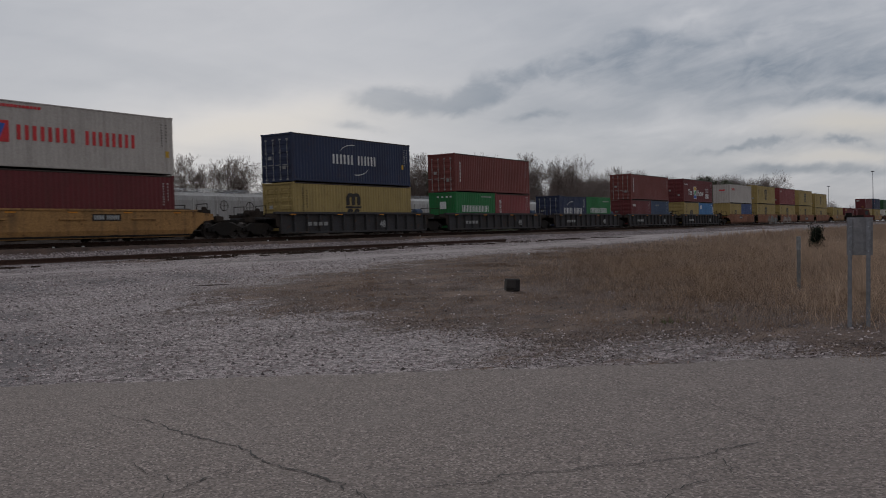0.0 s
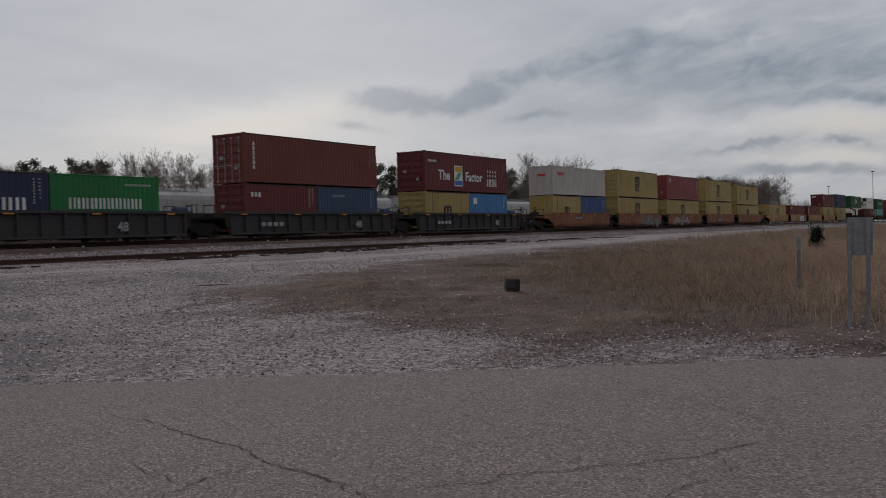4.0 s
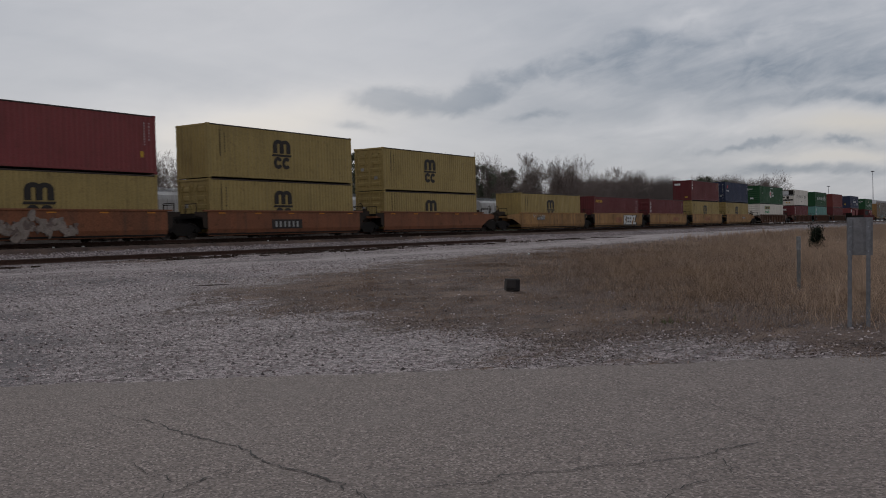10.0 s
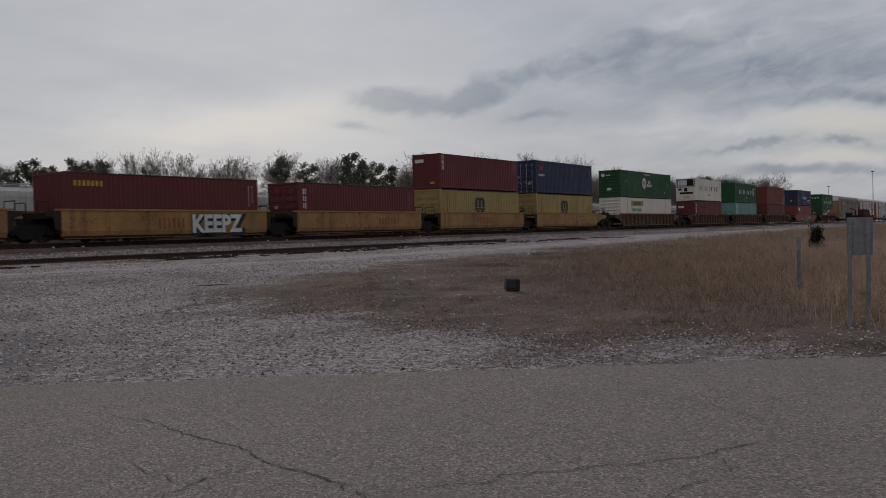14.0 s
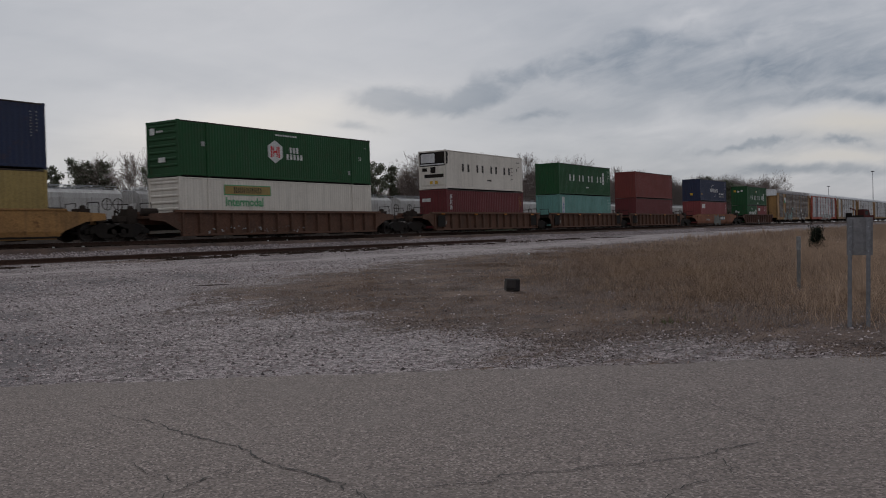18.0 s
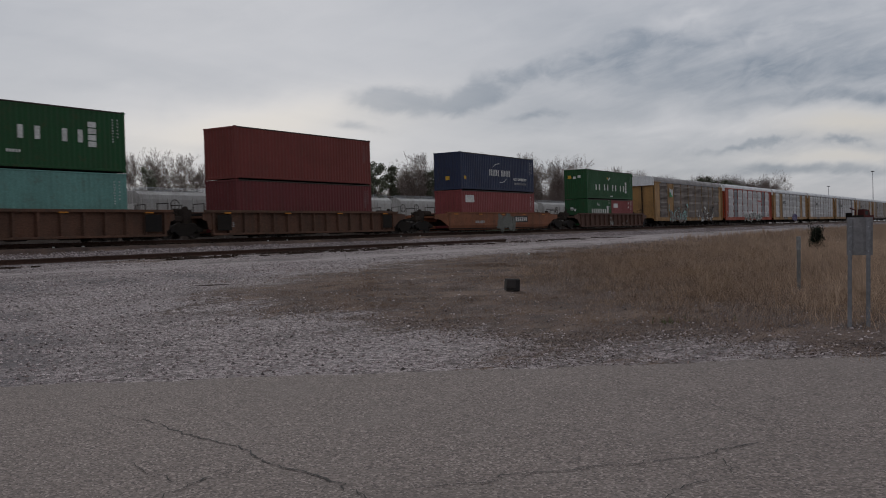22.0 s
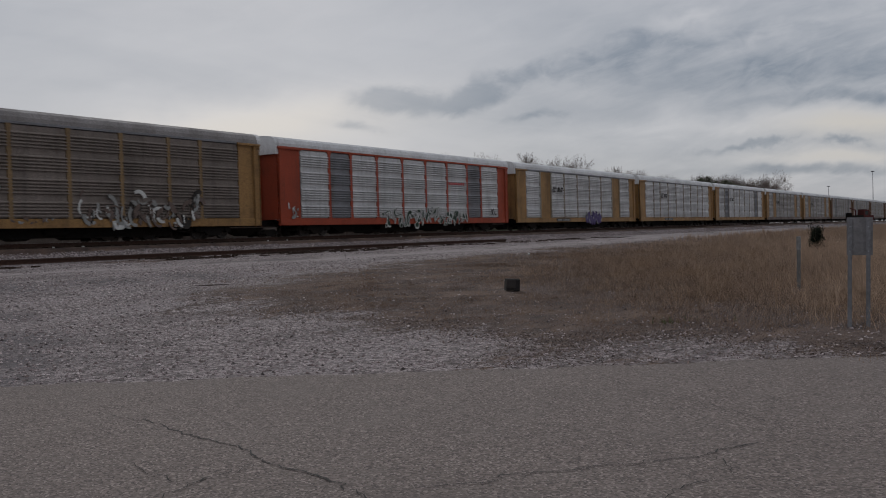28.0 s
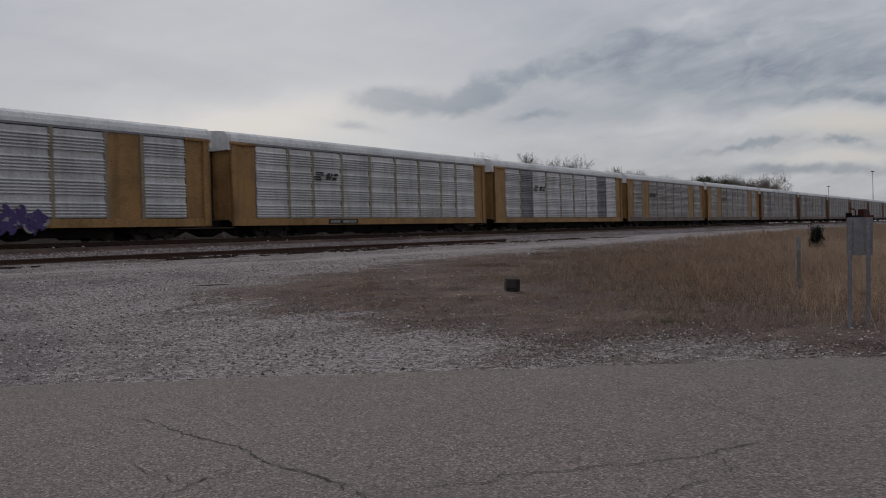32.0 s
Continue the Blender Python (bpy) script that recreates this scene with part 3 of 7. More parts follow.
def asphalt_material():
    mat = bpy.data.materials.new("worn_asphalt")
    mat.use_nodes = True
    t = mat.node_tree
    ln = t.links.new
    bsdf = t.nodes["Principled BSDF"]
    bsdf.inputs["Roughness"].default_value = 0.9
    pos = node(t, "ShaderNodeNewGeometry").outputs["Position"]

    def tex(sc, detail, stretch=(1, 1, 1)):
        mp = node(t, "ShaderNodeMapping")
        mp.inputs["Scale"].default_value = stretch
        ln(pos, mp.inputs["Vector"])
        n = node(t, "ShaderNodeTexNoise")
        n.inputs["Scale"].default_value, n.inputs["Detail"].default_value = sc, detail
        ln(mp.outputs[0], n.inputs["Vector"])
        return n.outputs["Fac"]

    vor = node(t, "ShaderNodeTexVoronoi")
    vor.inputs["Scale"].default_value = 60
    ln(pos, vor.inputs["Vector"])
    bw = node(t, "ShaderNodeRGBToBW")
    ln(vor.outputs["Color"], bw.inputs[0])
    r = node(t, "ShaderNodeValToRGB")
    for i, (p, c) in enumerate([(0.0, (0.046, 0.036, 0.032)), (0.45, (0.150, 0.119, 0.106)), (0.72, (0.216, 0.174, 0.156)), (1.0, (0.42, 0.352, 0.320))]):
        if i > 1:
            r.color_ramp.elements.new(p)
    for e, (p, c) in zip(r.color_ramp.elements, [(0.0, (0.046, 0.036, 0.032)), (0.45, (0.150, 0.119, 0.106)), (0.72, (0.216, 0.174, 0.156)), (1.0, (0.42, 0.352, 0.320))]):
        e.position, e.color = p, (*c, 1)
    ln(bw.outputs[0], r.inputs[0])
    col = r.outputs[0]
    for sc, st, lo, hi, amount, c in ((0.5, (1, 1, 1), 0.45, 0.72, 0.35, (0.138, 0.113, 0.101)), (2.6, (0.4, 1, 1), 0.5, 0.75, 0.3, (0.222, 0.186, 0.168)), (28, (1, 1, 1), 0.55, 0.75, 0.5, (0.055, 0.045, 0.041))):
        m = node(t, "ShaderNodeMapRange")
        m.inputs["From Min"].default_value, m.inputs["From Max"].default_value, m.inputs["To Max"].default_value = lo, hi, amount
        ln(tex(sc, 6, st), m.inputs["Value"])
        x = node(t, "ShaderNodeMix", data_type="RGBA")
        ln(m.outputs[0], x.inputs[0]), ln(col, x.inputs[6])
        x.inputs[7].default_value = (*c, 1)
        col = x.outputs[2]
    ln(col, bsdf.inputs["Base Color"])
    b = node(t, "ShaderNodeBump")
    b.inputs["Strength"].default_value, b.inputs["Distance"].default_value = 0.6, 0.008
    ln(vor.outputs["Distance"], b.inputs["Height"])
    ln(b.outputs[0], bsdf.inputs["Normal"])
    return mat


ALONG, AWAY = Vector((0.578, -0.816, 0)), Vector((0.816, 0.578, 0))


def on_road(along, beyond, z=0.0):
    """A place by its way along the asphalt's edge and its distance beyond it."""
    p = AWAY * (10.6 + beyond) + ALONG * along
    return (p.x, p.y, z)


def make_road():
    g = Geo()
    us = graded([(-150, -14, 20), (-14, 14, 180), (14, 150, 20)])
    rows = []
    for u in us:
        bow = -0.008 * (u + 1) ** 2 if abs(u) < 15 else -1.8
        jag = 0.16 * noise.noise((u * 0.9, 3.1, 0)) + 0.12 * noise.noise((u * 4.1, 1.7, 0)) + 0.04 * noise.noise((u * 13, 1.7, 4))
        e = max(bow, -1.8) * 0.25 + jag + 0.05
        rows.append([on_road(u, e, -0.05), on_road(u, e - 0.03, 0.004), on_road(u, e - 0.5, 0.006), on_road(u, -3.0, 0.012), on_road(u, -8.0, 0.0), on_road(u, -19.0, 0.0), on_road(u, -19.0, -0.05)])
    n = len(rows[0])
    verts = [p for r in rows for p in r]
    faces = [(i * n + j, (i + 1) * n + j, (i + 1) * n + j + 1, i * n + j + 1) for i in range(len(rows) - 1) for j in range(n - 1)]
    g.add(verts, faces)
    me = g.mesh("road", asphalt_material())
    return tagged(new("road", me), "worn grey asphalt with cracks and a ragged edge", "road", kind="structure")


road = make_road()

# ---- tracks ----
def make_track(name, y, z, x0, x1, label, polished, ties=True):
    """Two rails on ties; z is the top of the rail."""
    tr = thing(name, pose(0, y, z), label, "railway track", kind="structure")

    def rail(g):
        prof = [(-0.07, -0.17), (0.07, -0.17), (0.07, -0.155), (0.012, -0.13), (0.012, -0.045), (0.036, -0.035), (0.036, -0.004), (0.028, 0), (-0.028, 0), (-0.036, -0.004), (-0.036, -0.035), (-0.012, -0.045), (-0.012, -0.13), (-0.07, -0.155)]
        g.prism(prof, x0, x1, "x")
    for s in (-1, 1):
        r = part("rail", cached(f"rail/{name}", rail, RAIL), tr, m=pose(0, s * 0.753, 0))
        if polished:
            part("running_surface", cached(f"running_surface/{name}", lambda g: g.box(x0, x1, -0.026, 0.026, 0.0, 0.004), RAILTOP), r)
    if ties:
        tie = cached("tie", lambda g: g.block(-0.11, 0.11, -1.3, 1.3, -0.36, -0.172, 0.015), TIE)
        x, k = max(x0, 14.0), 0
        while x < min(x1, 150) and k < 200:
            part("tie", tie, tr, m=pose(x + random.uniform(-0.03, 0.03), random.uniform(-0.06, 0.06), random.uniform(-0.01, 0.006), 0, 0, random.uniform(-1.5, 1.5)))
            x += 0.54
            k += 1
    return tr


make_track("main_track", TRACK_Y, RAIL_Z, -160, 900, "main railway track with polished rails on dark ties", True)
make_track("siding_track", SIDING_Y, SIDING_Z, -160, 58.5, "rusty siding track sunk in grey gravel", False, ties=False)
make_track("yard_track", YARD_Y, YARD_Z, -160, 400, "rusty yard track under parked hopper cars", False, ties=False)


# ---- trucks under the cars ----
WHEEL_R = 0.42
FRONT_AXLES, REAR_AXLES = [], []


def side_frame(g):
    for s in (1,):
        poly = [(-1.22, 0.36), (-1.22, 0.56), (-0.92, 0.66), (-0.5, 0.82), (0.5, 0.82), (0.92, 0.66), (1.22, 0.56), (1.22, 0.36), (0.66, 0.40), (0.42, 0.18), (-0.42, 0.18), (-0.66, 0.40)]
        g.prism(poly, -0.09, 0.09)
        for c in (-0.89, 0.89):
            g.lathe((c, 0, 0.46), (0, 1, 0), [(-0.16, 0.10), (-0.15, 0.13), (0.1, 0.14)], 10)
        for c in (-0.16, 0.0, 0.16):
            g.lathe((c, 0, 0.28), (0, 0, 1), [(0, 0.075), (0.3, 0.075)], 8)


def wheelset_geo(g):
    g.tube((0, -0.95, 0), (0, 0.95, 0), 0.075, n=10)
    for s in (-1, 1):
        g.lathe((0, 0, 0), (0, s, 0), [(0.66, 0.45), (0.69, 0.45), (0.70, WHEEL_R), (0.80, WHEEL_R - 0.005), (0.80, 0.34), (0.75, 0.31), (0.77, 0.14), (0.82, 0.12)], 24)


def add_truck(parent, x):
    tk = part("truck", cached("truck", lambda g: g.block(-0.2, 0.2, -1.0, 1.0, 0.34, 0.72).box(-0.3, 0.3, -0.35, 0.35, 0.72, 0.80), BLACK), parent, m=pose(x, 0, 0))
    for s in (-1, 1):
        part("side_frame", cached("side_frame", side_frame, BLACK), tk, m=pose(0, s * 1.0, 0, 0, 0, 0 if s < 0 else 180))
    for dx, lst in ((-0.89, FRONT_AXLES), (0.89, REAR_AXLES)):
        ws = part("wheelset", cached("wheelset", wheelset_geo, WHEEL), tk, m=pose(dx, 0, WHEEL_R))
        lst.append(ws)
    return tk


# ---- containers ----
CW = 2.438
MOVING = []                       # every thing of the train, with its place along it at the start


def corrugated(g, x0, x1, z0, z1, y, out, pitch=0.278, deep=0.036):
    """A wall of upright corrugations along x, facing out (-1 or 1 along y)."""
    n = max(3, int(round((x1 - x0) / pitch)))
    p = (x1 - x0) / n
    line = []
    for i in range(n):
        a = x0 + i * p
        line += [(a, 0), (a + p * 0.26, 0), (a + p * 0.5, deep), (a + p * 0.76, deep)]
    line.append((x1, 0))
    verts = [(x, y - out * d, z) for x, d in line for z in (z0, z1)]
    back = [(x, y - out * (deep + 0.02), z) for x in (x0, x1) for z in (z0, z1)]
    k = len(verts)
    g.add(verts + back, [(2 * i, 2 * i + 2, 2 * i + 3, 2 * i + 1) for i in range(len(line) - 1)] + [(k, k + 1, k + 3, k + 2)])


def turned_wall(g, w0, w1, z0, z1, x, out, pitch=0.23, deep=0.036):
    h = Geo()
    corrugated(h, w0, w1, z0, z1, x, out, pitch, deep)
    g.add([(b, a, c) for a, b, c in h.v], h.f)


def ridged_end(g, x, H):
    """A flat end with bold ridges lying across."""
    g.box(x, x + 0.03, -CW / 2 + 0.14, CW / 2 - 0.14, 0.15, H - 0.12)
    k = 0
    z = 0.5
    while z < H - 0.3:
        g.prism([(x, z), (x - 0.045, z + 0.05), (x - 0.045, z + 0.11), (x, z + 0.16)], -CW / 2 + 0.2, CW / 2 - 0.2)
        z += 0.34


def add_door(c, L, H, mat, side):
    """One door leaf of the end at -x, with two locking bars."""
    y0, y1 = (-CW / 2 + 0.11, -0.006) if side < 0 else (0.006, CW / 2 - 0.11)
    x = -L / 2 + 0.055

    def leaf(g):
        g.box(x, x + 0.04, y0, y1, 0.16, H - 0.13)
        z, k = 0.3, (H - 0.55) / 5
        for i in range(5):
            g.prism([(x, z), (x - 0.03, z + 0.06), (x - 0.03, z + k * 0.5), (x, z + k * 0.5 + 0.06)], y0 + 0.10, y1 - 0.10)
            z += k
    d = part("door", cached(f"door/{L}{H}{side}", leaf, mat), c)
    for y in (y0 + 0.27, y1 - 0.27):
        part("lock_rod", cached("lock_rod", lambda g: g.tube((0, 0, 0), (0, 0, 2.45), 0.018, n=6).box(-0.03, 0.03, -0.06, 0.06, 0.0, 0.09).box(-0.03, 0.03, -0.06, 0.06, 2.36, 2.45).box(-0.03, 0.03, -0.05, 0.05, 0.75, 0.82).box(-0.045, -0.02, -0.01, 0.34, 0.88, 0.92).box(-0.03, 0.03, -0.05, 0.05, 1.6, 1.67), MARK_GREY if mat in (C_WHITE, C_BLUE, C_BROWNRED) else mat), d, m=pose(x - 0.045, y, 0.10))
    part("placard", cached("placard", lambda g: g.box(-0.004, 0.004, -0.13, 0.13, -0.10, 0.10), MARK_GREY), d, m=pose(x - 0.035, (y0 + y1) / 2, 1.15 + 0.3 * side))
    return d


def add_reefer_unit(c, L, H):
    x = -L / 2 + 0.06
    part("end_frame", cached("reefer_end", lambda g: g.box(x, x + 0.05, -1.1, 1.1, 0.15, H - 0.12), C_WHITE), c)
    u = part("refrigeration_unit", cached("refrigeration_unit", lambda g: g.block(x - 0.05, x, -1.06, 1.06, 0.3, 1.72, 0.02), C_WHITE), c, "white lower machinery panel")
    hd = part("condenser_housing", cached("condenser_housing", lambda g: g.block(x - 0.055, x + 0.02, -1.12, 1.12, 1.74, 2.80, 0.02), BLACK), c, "black upper housing")
    part("fan_cover", cached("fan_cover", lambda g: g.block(x - 0.075, x - 0.052, -0.25, 0.98, 1.98, 2.66, 0.02), R_WHITE), hd, "pale fan cover")
    part("control_strip", cached("control_strip", lambda g: g.block(x - 0.07, x - 0.052, -1.05, 1.05, 1.80, 1.90, 0.01), R_WHITE), hd, "pale strip")
    for i, (y0, y1, z0, z1) in enumerate(((-0.3, 0.15, 1.2, 1.66), (-1.0, 0.7, 0.86, 1.12), (0.45, 0.9, 1.35, 1.6))):
        part("grille", cached(f"grille/{i}", lambda g: g.block(x - 0.062, x - 0.05, y0, y1, z0, z1, 0.01), BLACK), u)
    for y in (-0.35, 0.1):
        part("placard", cached("yellow_placard", lambda g: g.box(x - 0.058, x - 0.05, -0.12, 0.12, 0.38, 0.62), MARK_YELLOW), u, m=pose(0, y, 0))
    # flat black patch painting the shadow at the upper corner
    part("soot_patch", cached("soot_patch", lambda g: g.prism([(-L / 2 + 0.02, 1.75), (-L / 2 + 0.26, 1.95), (-L / 2 + 0.30, 2.74), (-L / 2 + 0.02, 2.8)], -CW / 2 - 0.008, -CW / 2 - 0.002), BLACK), c, "sooty corner")


def make_container(q, z, length, height, mat, label, end="plain", marks=(), domestic=False):
    L, H = length, height
    c = thing("shipping_container", pose(q, TRACK_Y, RAIL_Z + z), label, "container", "containers on the train")
    MOVING.append((c, q, TRACK_Y, RAIL_Z + z))
    key = f"{L}{H}"
    pitch, deep = (0.2, 0.016) if domestic else (0.278, 0.021)
    flat = end == "reefer"
    for s in (-1, 1):
        if flat:
            part("side_wall", cached(f"side_wall/flat{key}{s}", lambda g: g.box(-L / 2 + 0.14, L / 2 - 0.14, s * (CW / 2 - 0.05), s * (CW / 2 - 0.012), 0.14, H - 0.10), mat), c)
        else:
            part("side_wall", cached(f"side_wall/{key}{s}{domestic}", lambda g: corrugated(g, -L / 2 + 0.14, L / 2 - 0.14, 0.14, H - 0.09, s * (CW / 2 - 0.008), s, pitch, deep), mat), c)
        # top rails darker than most walls: roof-edge shade painted in with the rust
        part("top_rail", cached(f"top_rail/{key}{s}", lambda g: g.block(-L / 2 + 0.12, L / 2 - 0.12, s * (CW / 2 - 0.03) - 0.03, s * (CW / 2 - 0.03) + 0.03, H - 0.085, H - 0.02, 0.012), mat if mat in (C_WHITE, C_GREYWHITE, C_TURQ, C_GREEN) else RUST_AND_SHADE), c)
        part("bottom_rail", cached(f"bottom_rail/{key}{s}", lambda g: g.block(-L / 2 + 0.12, L / 2 - 0.12, s * (CW / 2 - 0.03) - 0.028, s * (CW / 2 - 0.03) + 0.028, 0.055, 0.17, 0.012), mat), c)
    part("roof", cached(f"roof/{key}", lambda g: g.box(-L / 2 + 0.1, L / 2 - 0.1, -CW / 2 + 0.06, CW / 2 - 0.06, H - 0.05, H - 0.02), mat), c)
    part("floor", cached(f"floor/{key}", lambda g: g.box(-L / 2 + 0.1, L / 2 - 0.1, -CW / 2 + 0.06, CW / 2 - 0.06, 0.03, 0.13), BLACK), c)
    for e in (-1, 1):
        for s in (-1, 1):
            part("corner_post", cached("corner_post" + f"/{H}", lambda g: g.block(-0.075, 0.075, -0.07, 0.07, 0.11, H - 0.11, 0.012), mat), c, m=pose(e * (L / 2 - 0.085), s * (CW / 2 - 0.078), 0))
            for zc in (0.0, H - 0.118):
                part("corner_casting", cached("corner_casting", lambda g: g.block(-0.089, 0.089, -0.081, 0.081, 0, 0.118, 0.01).box(-0.04, 0.04, -0.0825, -0.0805, 0.025, 0.09), mat), c, m=pose(e * (L / 2 - 0.089), s * (CW / 2 - 0.081), zc, 0, 0, 0 if s < 0 else 180))
        part("end_header", cached(f"end_header/{H}", lambda g: g.block(-0.04, 0.04, -CW / 2 + 0.15, CW / 2 - 0.15, H - 0.13, H - 0.015, 0.01), mat), c, m=pose(e * (L / 2 - 0.045), 0, 0))
        part("end_sill", cached(f"end_sill", lambda g: g.block(-0.04, 0.04, -CW / 2 + 0.15, CW / 2 - 0.15, 0.015, 0.16, 0.01), mat), c, m=pose(e * (L / 2 - 0.045), 0, 0))
    part("end_wall", cached(f"end_wall/back{key}", lambda g: turned_wall(g, -CW / 2 + 0.14, CW / 2 - 0.14, 0.15, H - 0.12, L / 2 - 0.01, 1), mat), c)
    if end == "doors":
        for s in (-1, 1):
            add_door(c, L, H, mat, s)
    elif end == "ridged":
        part("end_wall", cached(f"end_wall/ridged{key}", lambda g: ridged_end(g, -L / 2 + 0.05, H), mat), c)
    elif end == "reefer":
        add_reefer_unit(c, L, H)
    else:
        part("end_wall", cached(f"end_wall/front{key}", lambda g: turned_wall(g, -CW / 2 + 0.14, CW / 2 - 0.14, 0.15, H - 0.12, -L / 2 + 0.01, -1), mat), c)
    if domestic:
        for x in (-6.1, 6.1):
            for s in (-1, 1):
                part("lifting_post", cached(f"lifting_post/{H}", lambda g: g.block(-0.08, 0.08, -0.02, 0.02, 0.01, H - 0.01, 0.01), mat), c, m=pose(x, s * (CW / 2 + 0.004), 0))
    for mk in marks:
        mk(c, L, H)
    return c


FACE = -CW / 2 - 0.006


JOINED = ("small_print", "number_mark", "reflector")


def bars(name, mat, rects, label="", lift=0.0):
    """Flat painted shapes on the side of a thing: (x0, x1, z0, z1), from its middle and its floor."""
    def put(c, L, H, y=FACE):
        y -= lift
        if name in JOINED or len(rects) == 1:
            g = Geo()
            for x0, x1, z0, z1 in rects:
                g.box(x0, x1, y, y + 0.01, z0, z1)
            ob = part(name, g.mesh(name, mat), c, label)
            if name in JOINED:
                ob["kind"] = "stuff"
        else:
            for x0, x1, z0, z1 in rects:
                w, h = round(x1 - x0, 3), round(z1 - z0, 3)
                if name == "name_mark" and min(w, h) > 0.24:      # two plain bars for each letter, as heavy as its strokes
                    k = 0.30 * w if w < 0.9 else 0.22 * w
                    for dx in (0.04 * w, 0.96 * w - k):
                        part(name, cached(f"{name}/stroke{w}x{h}", lambda g: g.block(0, k, 0, 0.01, 0, h, 0.003), mat), c, label, pose(x0 + dx, y, z0))
                    continue
                if name == "name_mark":               # a plain bar for each small letter, a little slimmer than it
                    x0, w = x0 + w * 0.13, round(w * 0.74, 3)
                part(name, cached(f"{name}/{w}x{h}", lambda g: g.block(0, w, 0, 0.01, 0, h, 0.003), mat), c, label, pose(x0, y, z0))
    return put


def blocks(x0, x1, z0, z1, n, gap=0.22):
    """A row of n plain blocks where a name stands."""
    w = (x1 - x0) / (n - gap)
    return [(x0 + i * w, x0 + i * w + w * (1 - gap), z0, z1) for i in range(n)]


def slabs(name, mat, polys, label="", lift=0.0):
    def put(c, L, H, y=FACE):
        for p in polys:
            part(name, Geo().prism(p, y - lift, y - lift + 0.01).mesh(name, mat), c, label)
    return put


def words(text, size, mat, x, z, bold=0.0, label=""):
    def put(c, L, H, y=FACE):
        part("lettering", text_mesh(text, size, mat, bold=bold), c, label, pose(x, y, z, 90, 0, 0))
    return put


def arc(cx, cz, r, a0, a1, w0, w1, n=10, squash=1.0):
    out, inn = [], []
    for i in range(n + 1):
        a = radians(a0 + (a1 - a0) * i / n)
        w = w0 + (w1 - w0) * i / n
        out.append((cx + (r + w) * math.cos(a), cz + (r + w) * math.sin(a) * squash))
        inn.append((cx + r * math.cos(a), cz + r * math.sin(a) * squash))
    return out + inn[::-1]


def small_print(L, mat=MARK_WHITE, x=None):
    """Rows of small unreadable marks near the end of a side."""
    x = L / 2 - 0.75 if x is None else x
    r = []
    for k in range(9):
        r.append((x, x + 0.05, 2.45 - k * 0.13, 2.51 - k * 0.13))
    for k in range(6):
        r.append((x + 0.28, x + 0.33, 2.45 - k * 0.16, 2.51 - k * 0.16))
    return bars("small_print", mat, r)


def upright_name(x, z, n, size, mat=MARK_WHITE):
    return bars("name_mark", mat, [(x, x + size * 0.7, z - (k + 0.8) * size, z - k * size) for k in range(n)])


# marks that stand for the shipping lines' signs, in their colours
def m_ochre(k=1.0, cx=-0.40, drop=0.60):
    """Rounded dark m with a rule and two round letters below it."""
    def put(c, L, H):
        z1 = H - drop
        polys = [[(x - 0.16, -0.74), (x + 0.16, -0.74), (x + 0.16, -0.27), (x - 0.16, -0.27)] for x in (-0.56, 0.0, 0.56)]
        polys.append([(-0.84, -0.92), (0.74, -0.92), (0.84, -0.80), (-0.74, -0.80)])
        polys += [arc(-0.33, -1.29, 0.14, 30, 330, 0.21, 0.21, 14), arc(0.36, -1.29, 0.14, 40, 320, 0.21, 0.21, 14)]
        for group, lift in ((polys, 0.0), ([arc(-0.28, -0.27, 0.13, 0, 180, 0.30, 0.30, 14, 0.72)], 0.004), ([arc(0.28, -0.27, 0.13, 0, 180, 0.30, 0.30, 14, 0.72)], 0.008)):
            slabs("logo_shape", MARK_BLACK, [[(cx + x * k, z1 + z * k) for x, z in p] for p in group], "", lift)(c, L, H)
    return put


def m_print_left(L):
    return bars("small_print", MARK_BLACK, [(-L / 2 + 0.85, -L / 2 + 0.91, 2.5 - k * 0.11, 2.57 - k * 0.11) for k in range(13)] + [(-L / 2 + 1.2, -L / 2 + 1.25, 2.35 - k * 0.16, 2.43 - k * 0.16) for k in range(7)])


def m_swoosh(cx, cz, w, h, low=False):
    r = blocks(cx - w / 2, cx - w * 0.04, cz - h / 2, cz + h / 2, 3) + blocks(cx + w * 0.07, cx + w / 2, cz - h / 2, cz + h / 2, 3)
    p = [arc(cx - w * 0.05, cz + h * 0.45, w * 0.29, 80, 160, 0.13, 0.01, squash=0.50)]
    if not low:
        p.append(arc(cx + w * 0.05, cz - h * 0.45, w * 0.29, 260, 340, 0.13, 0.01, squash=0.50))
    a, b = bars("name_mark", MARK_WHITE, r), slabs("logo_shape", MARK_WHITE, p)

    def put(c, L, H):
        a(c, L, H), b(c, L, H)
    return put


def m_four(mat, z, h, x0, x1, stack=True):
    """Four wide-set letters, and a short upright plate after the last."""
    def put(c, L, H):
        w = (x1 - x0)
        r = [(x0 + k * w / 3 - 0.58, x0 + k * w / 3 + 0.58, z, z + h) for k in range(4)]
        bars("name_mark", mat, r)(c, L, H)
        if stack:
            bars("label_plate", MARK_WHITE, [(x1 + 0.82, x1 + 1.25, z - 0.17 + k * 0.30, z + 0.08 + k * 0.30) for k in range(4)])(c, L, H)
        bars("small_print", mat, [(x0 + w * 0.5 + k * 0.14, x0 + w * 0.5 + 0.1 + k * 0.14, z - 0.62, z - 0.5) for k in range(5)])(c, L, H)
    return put


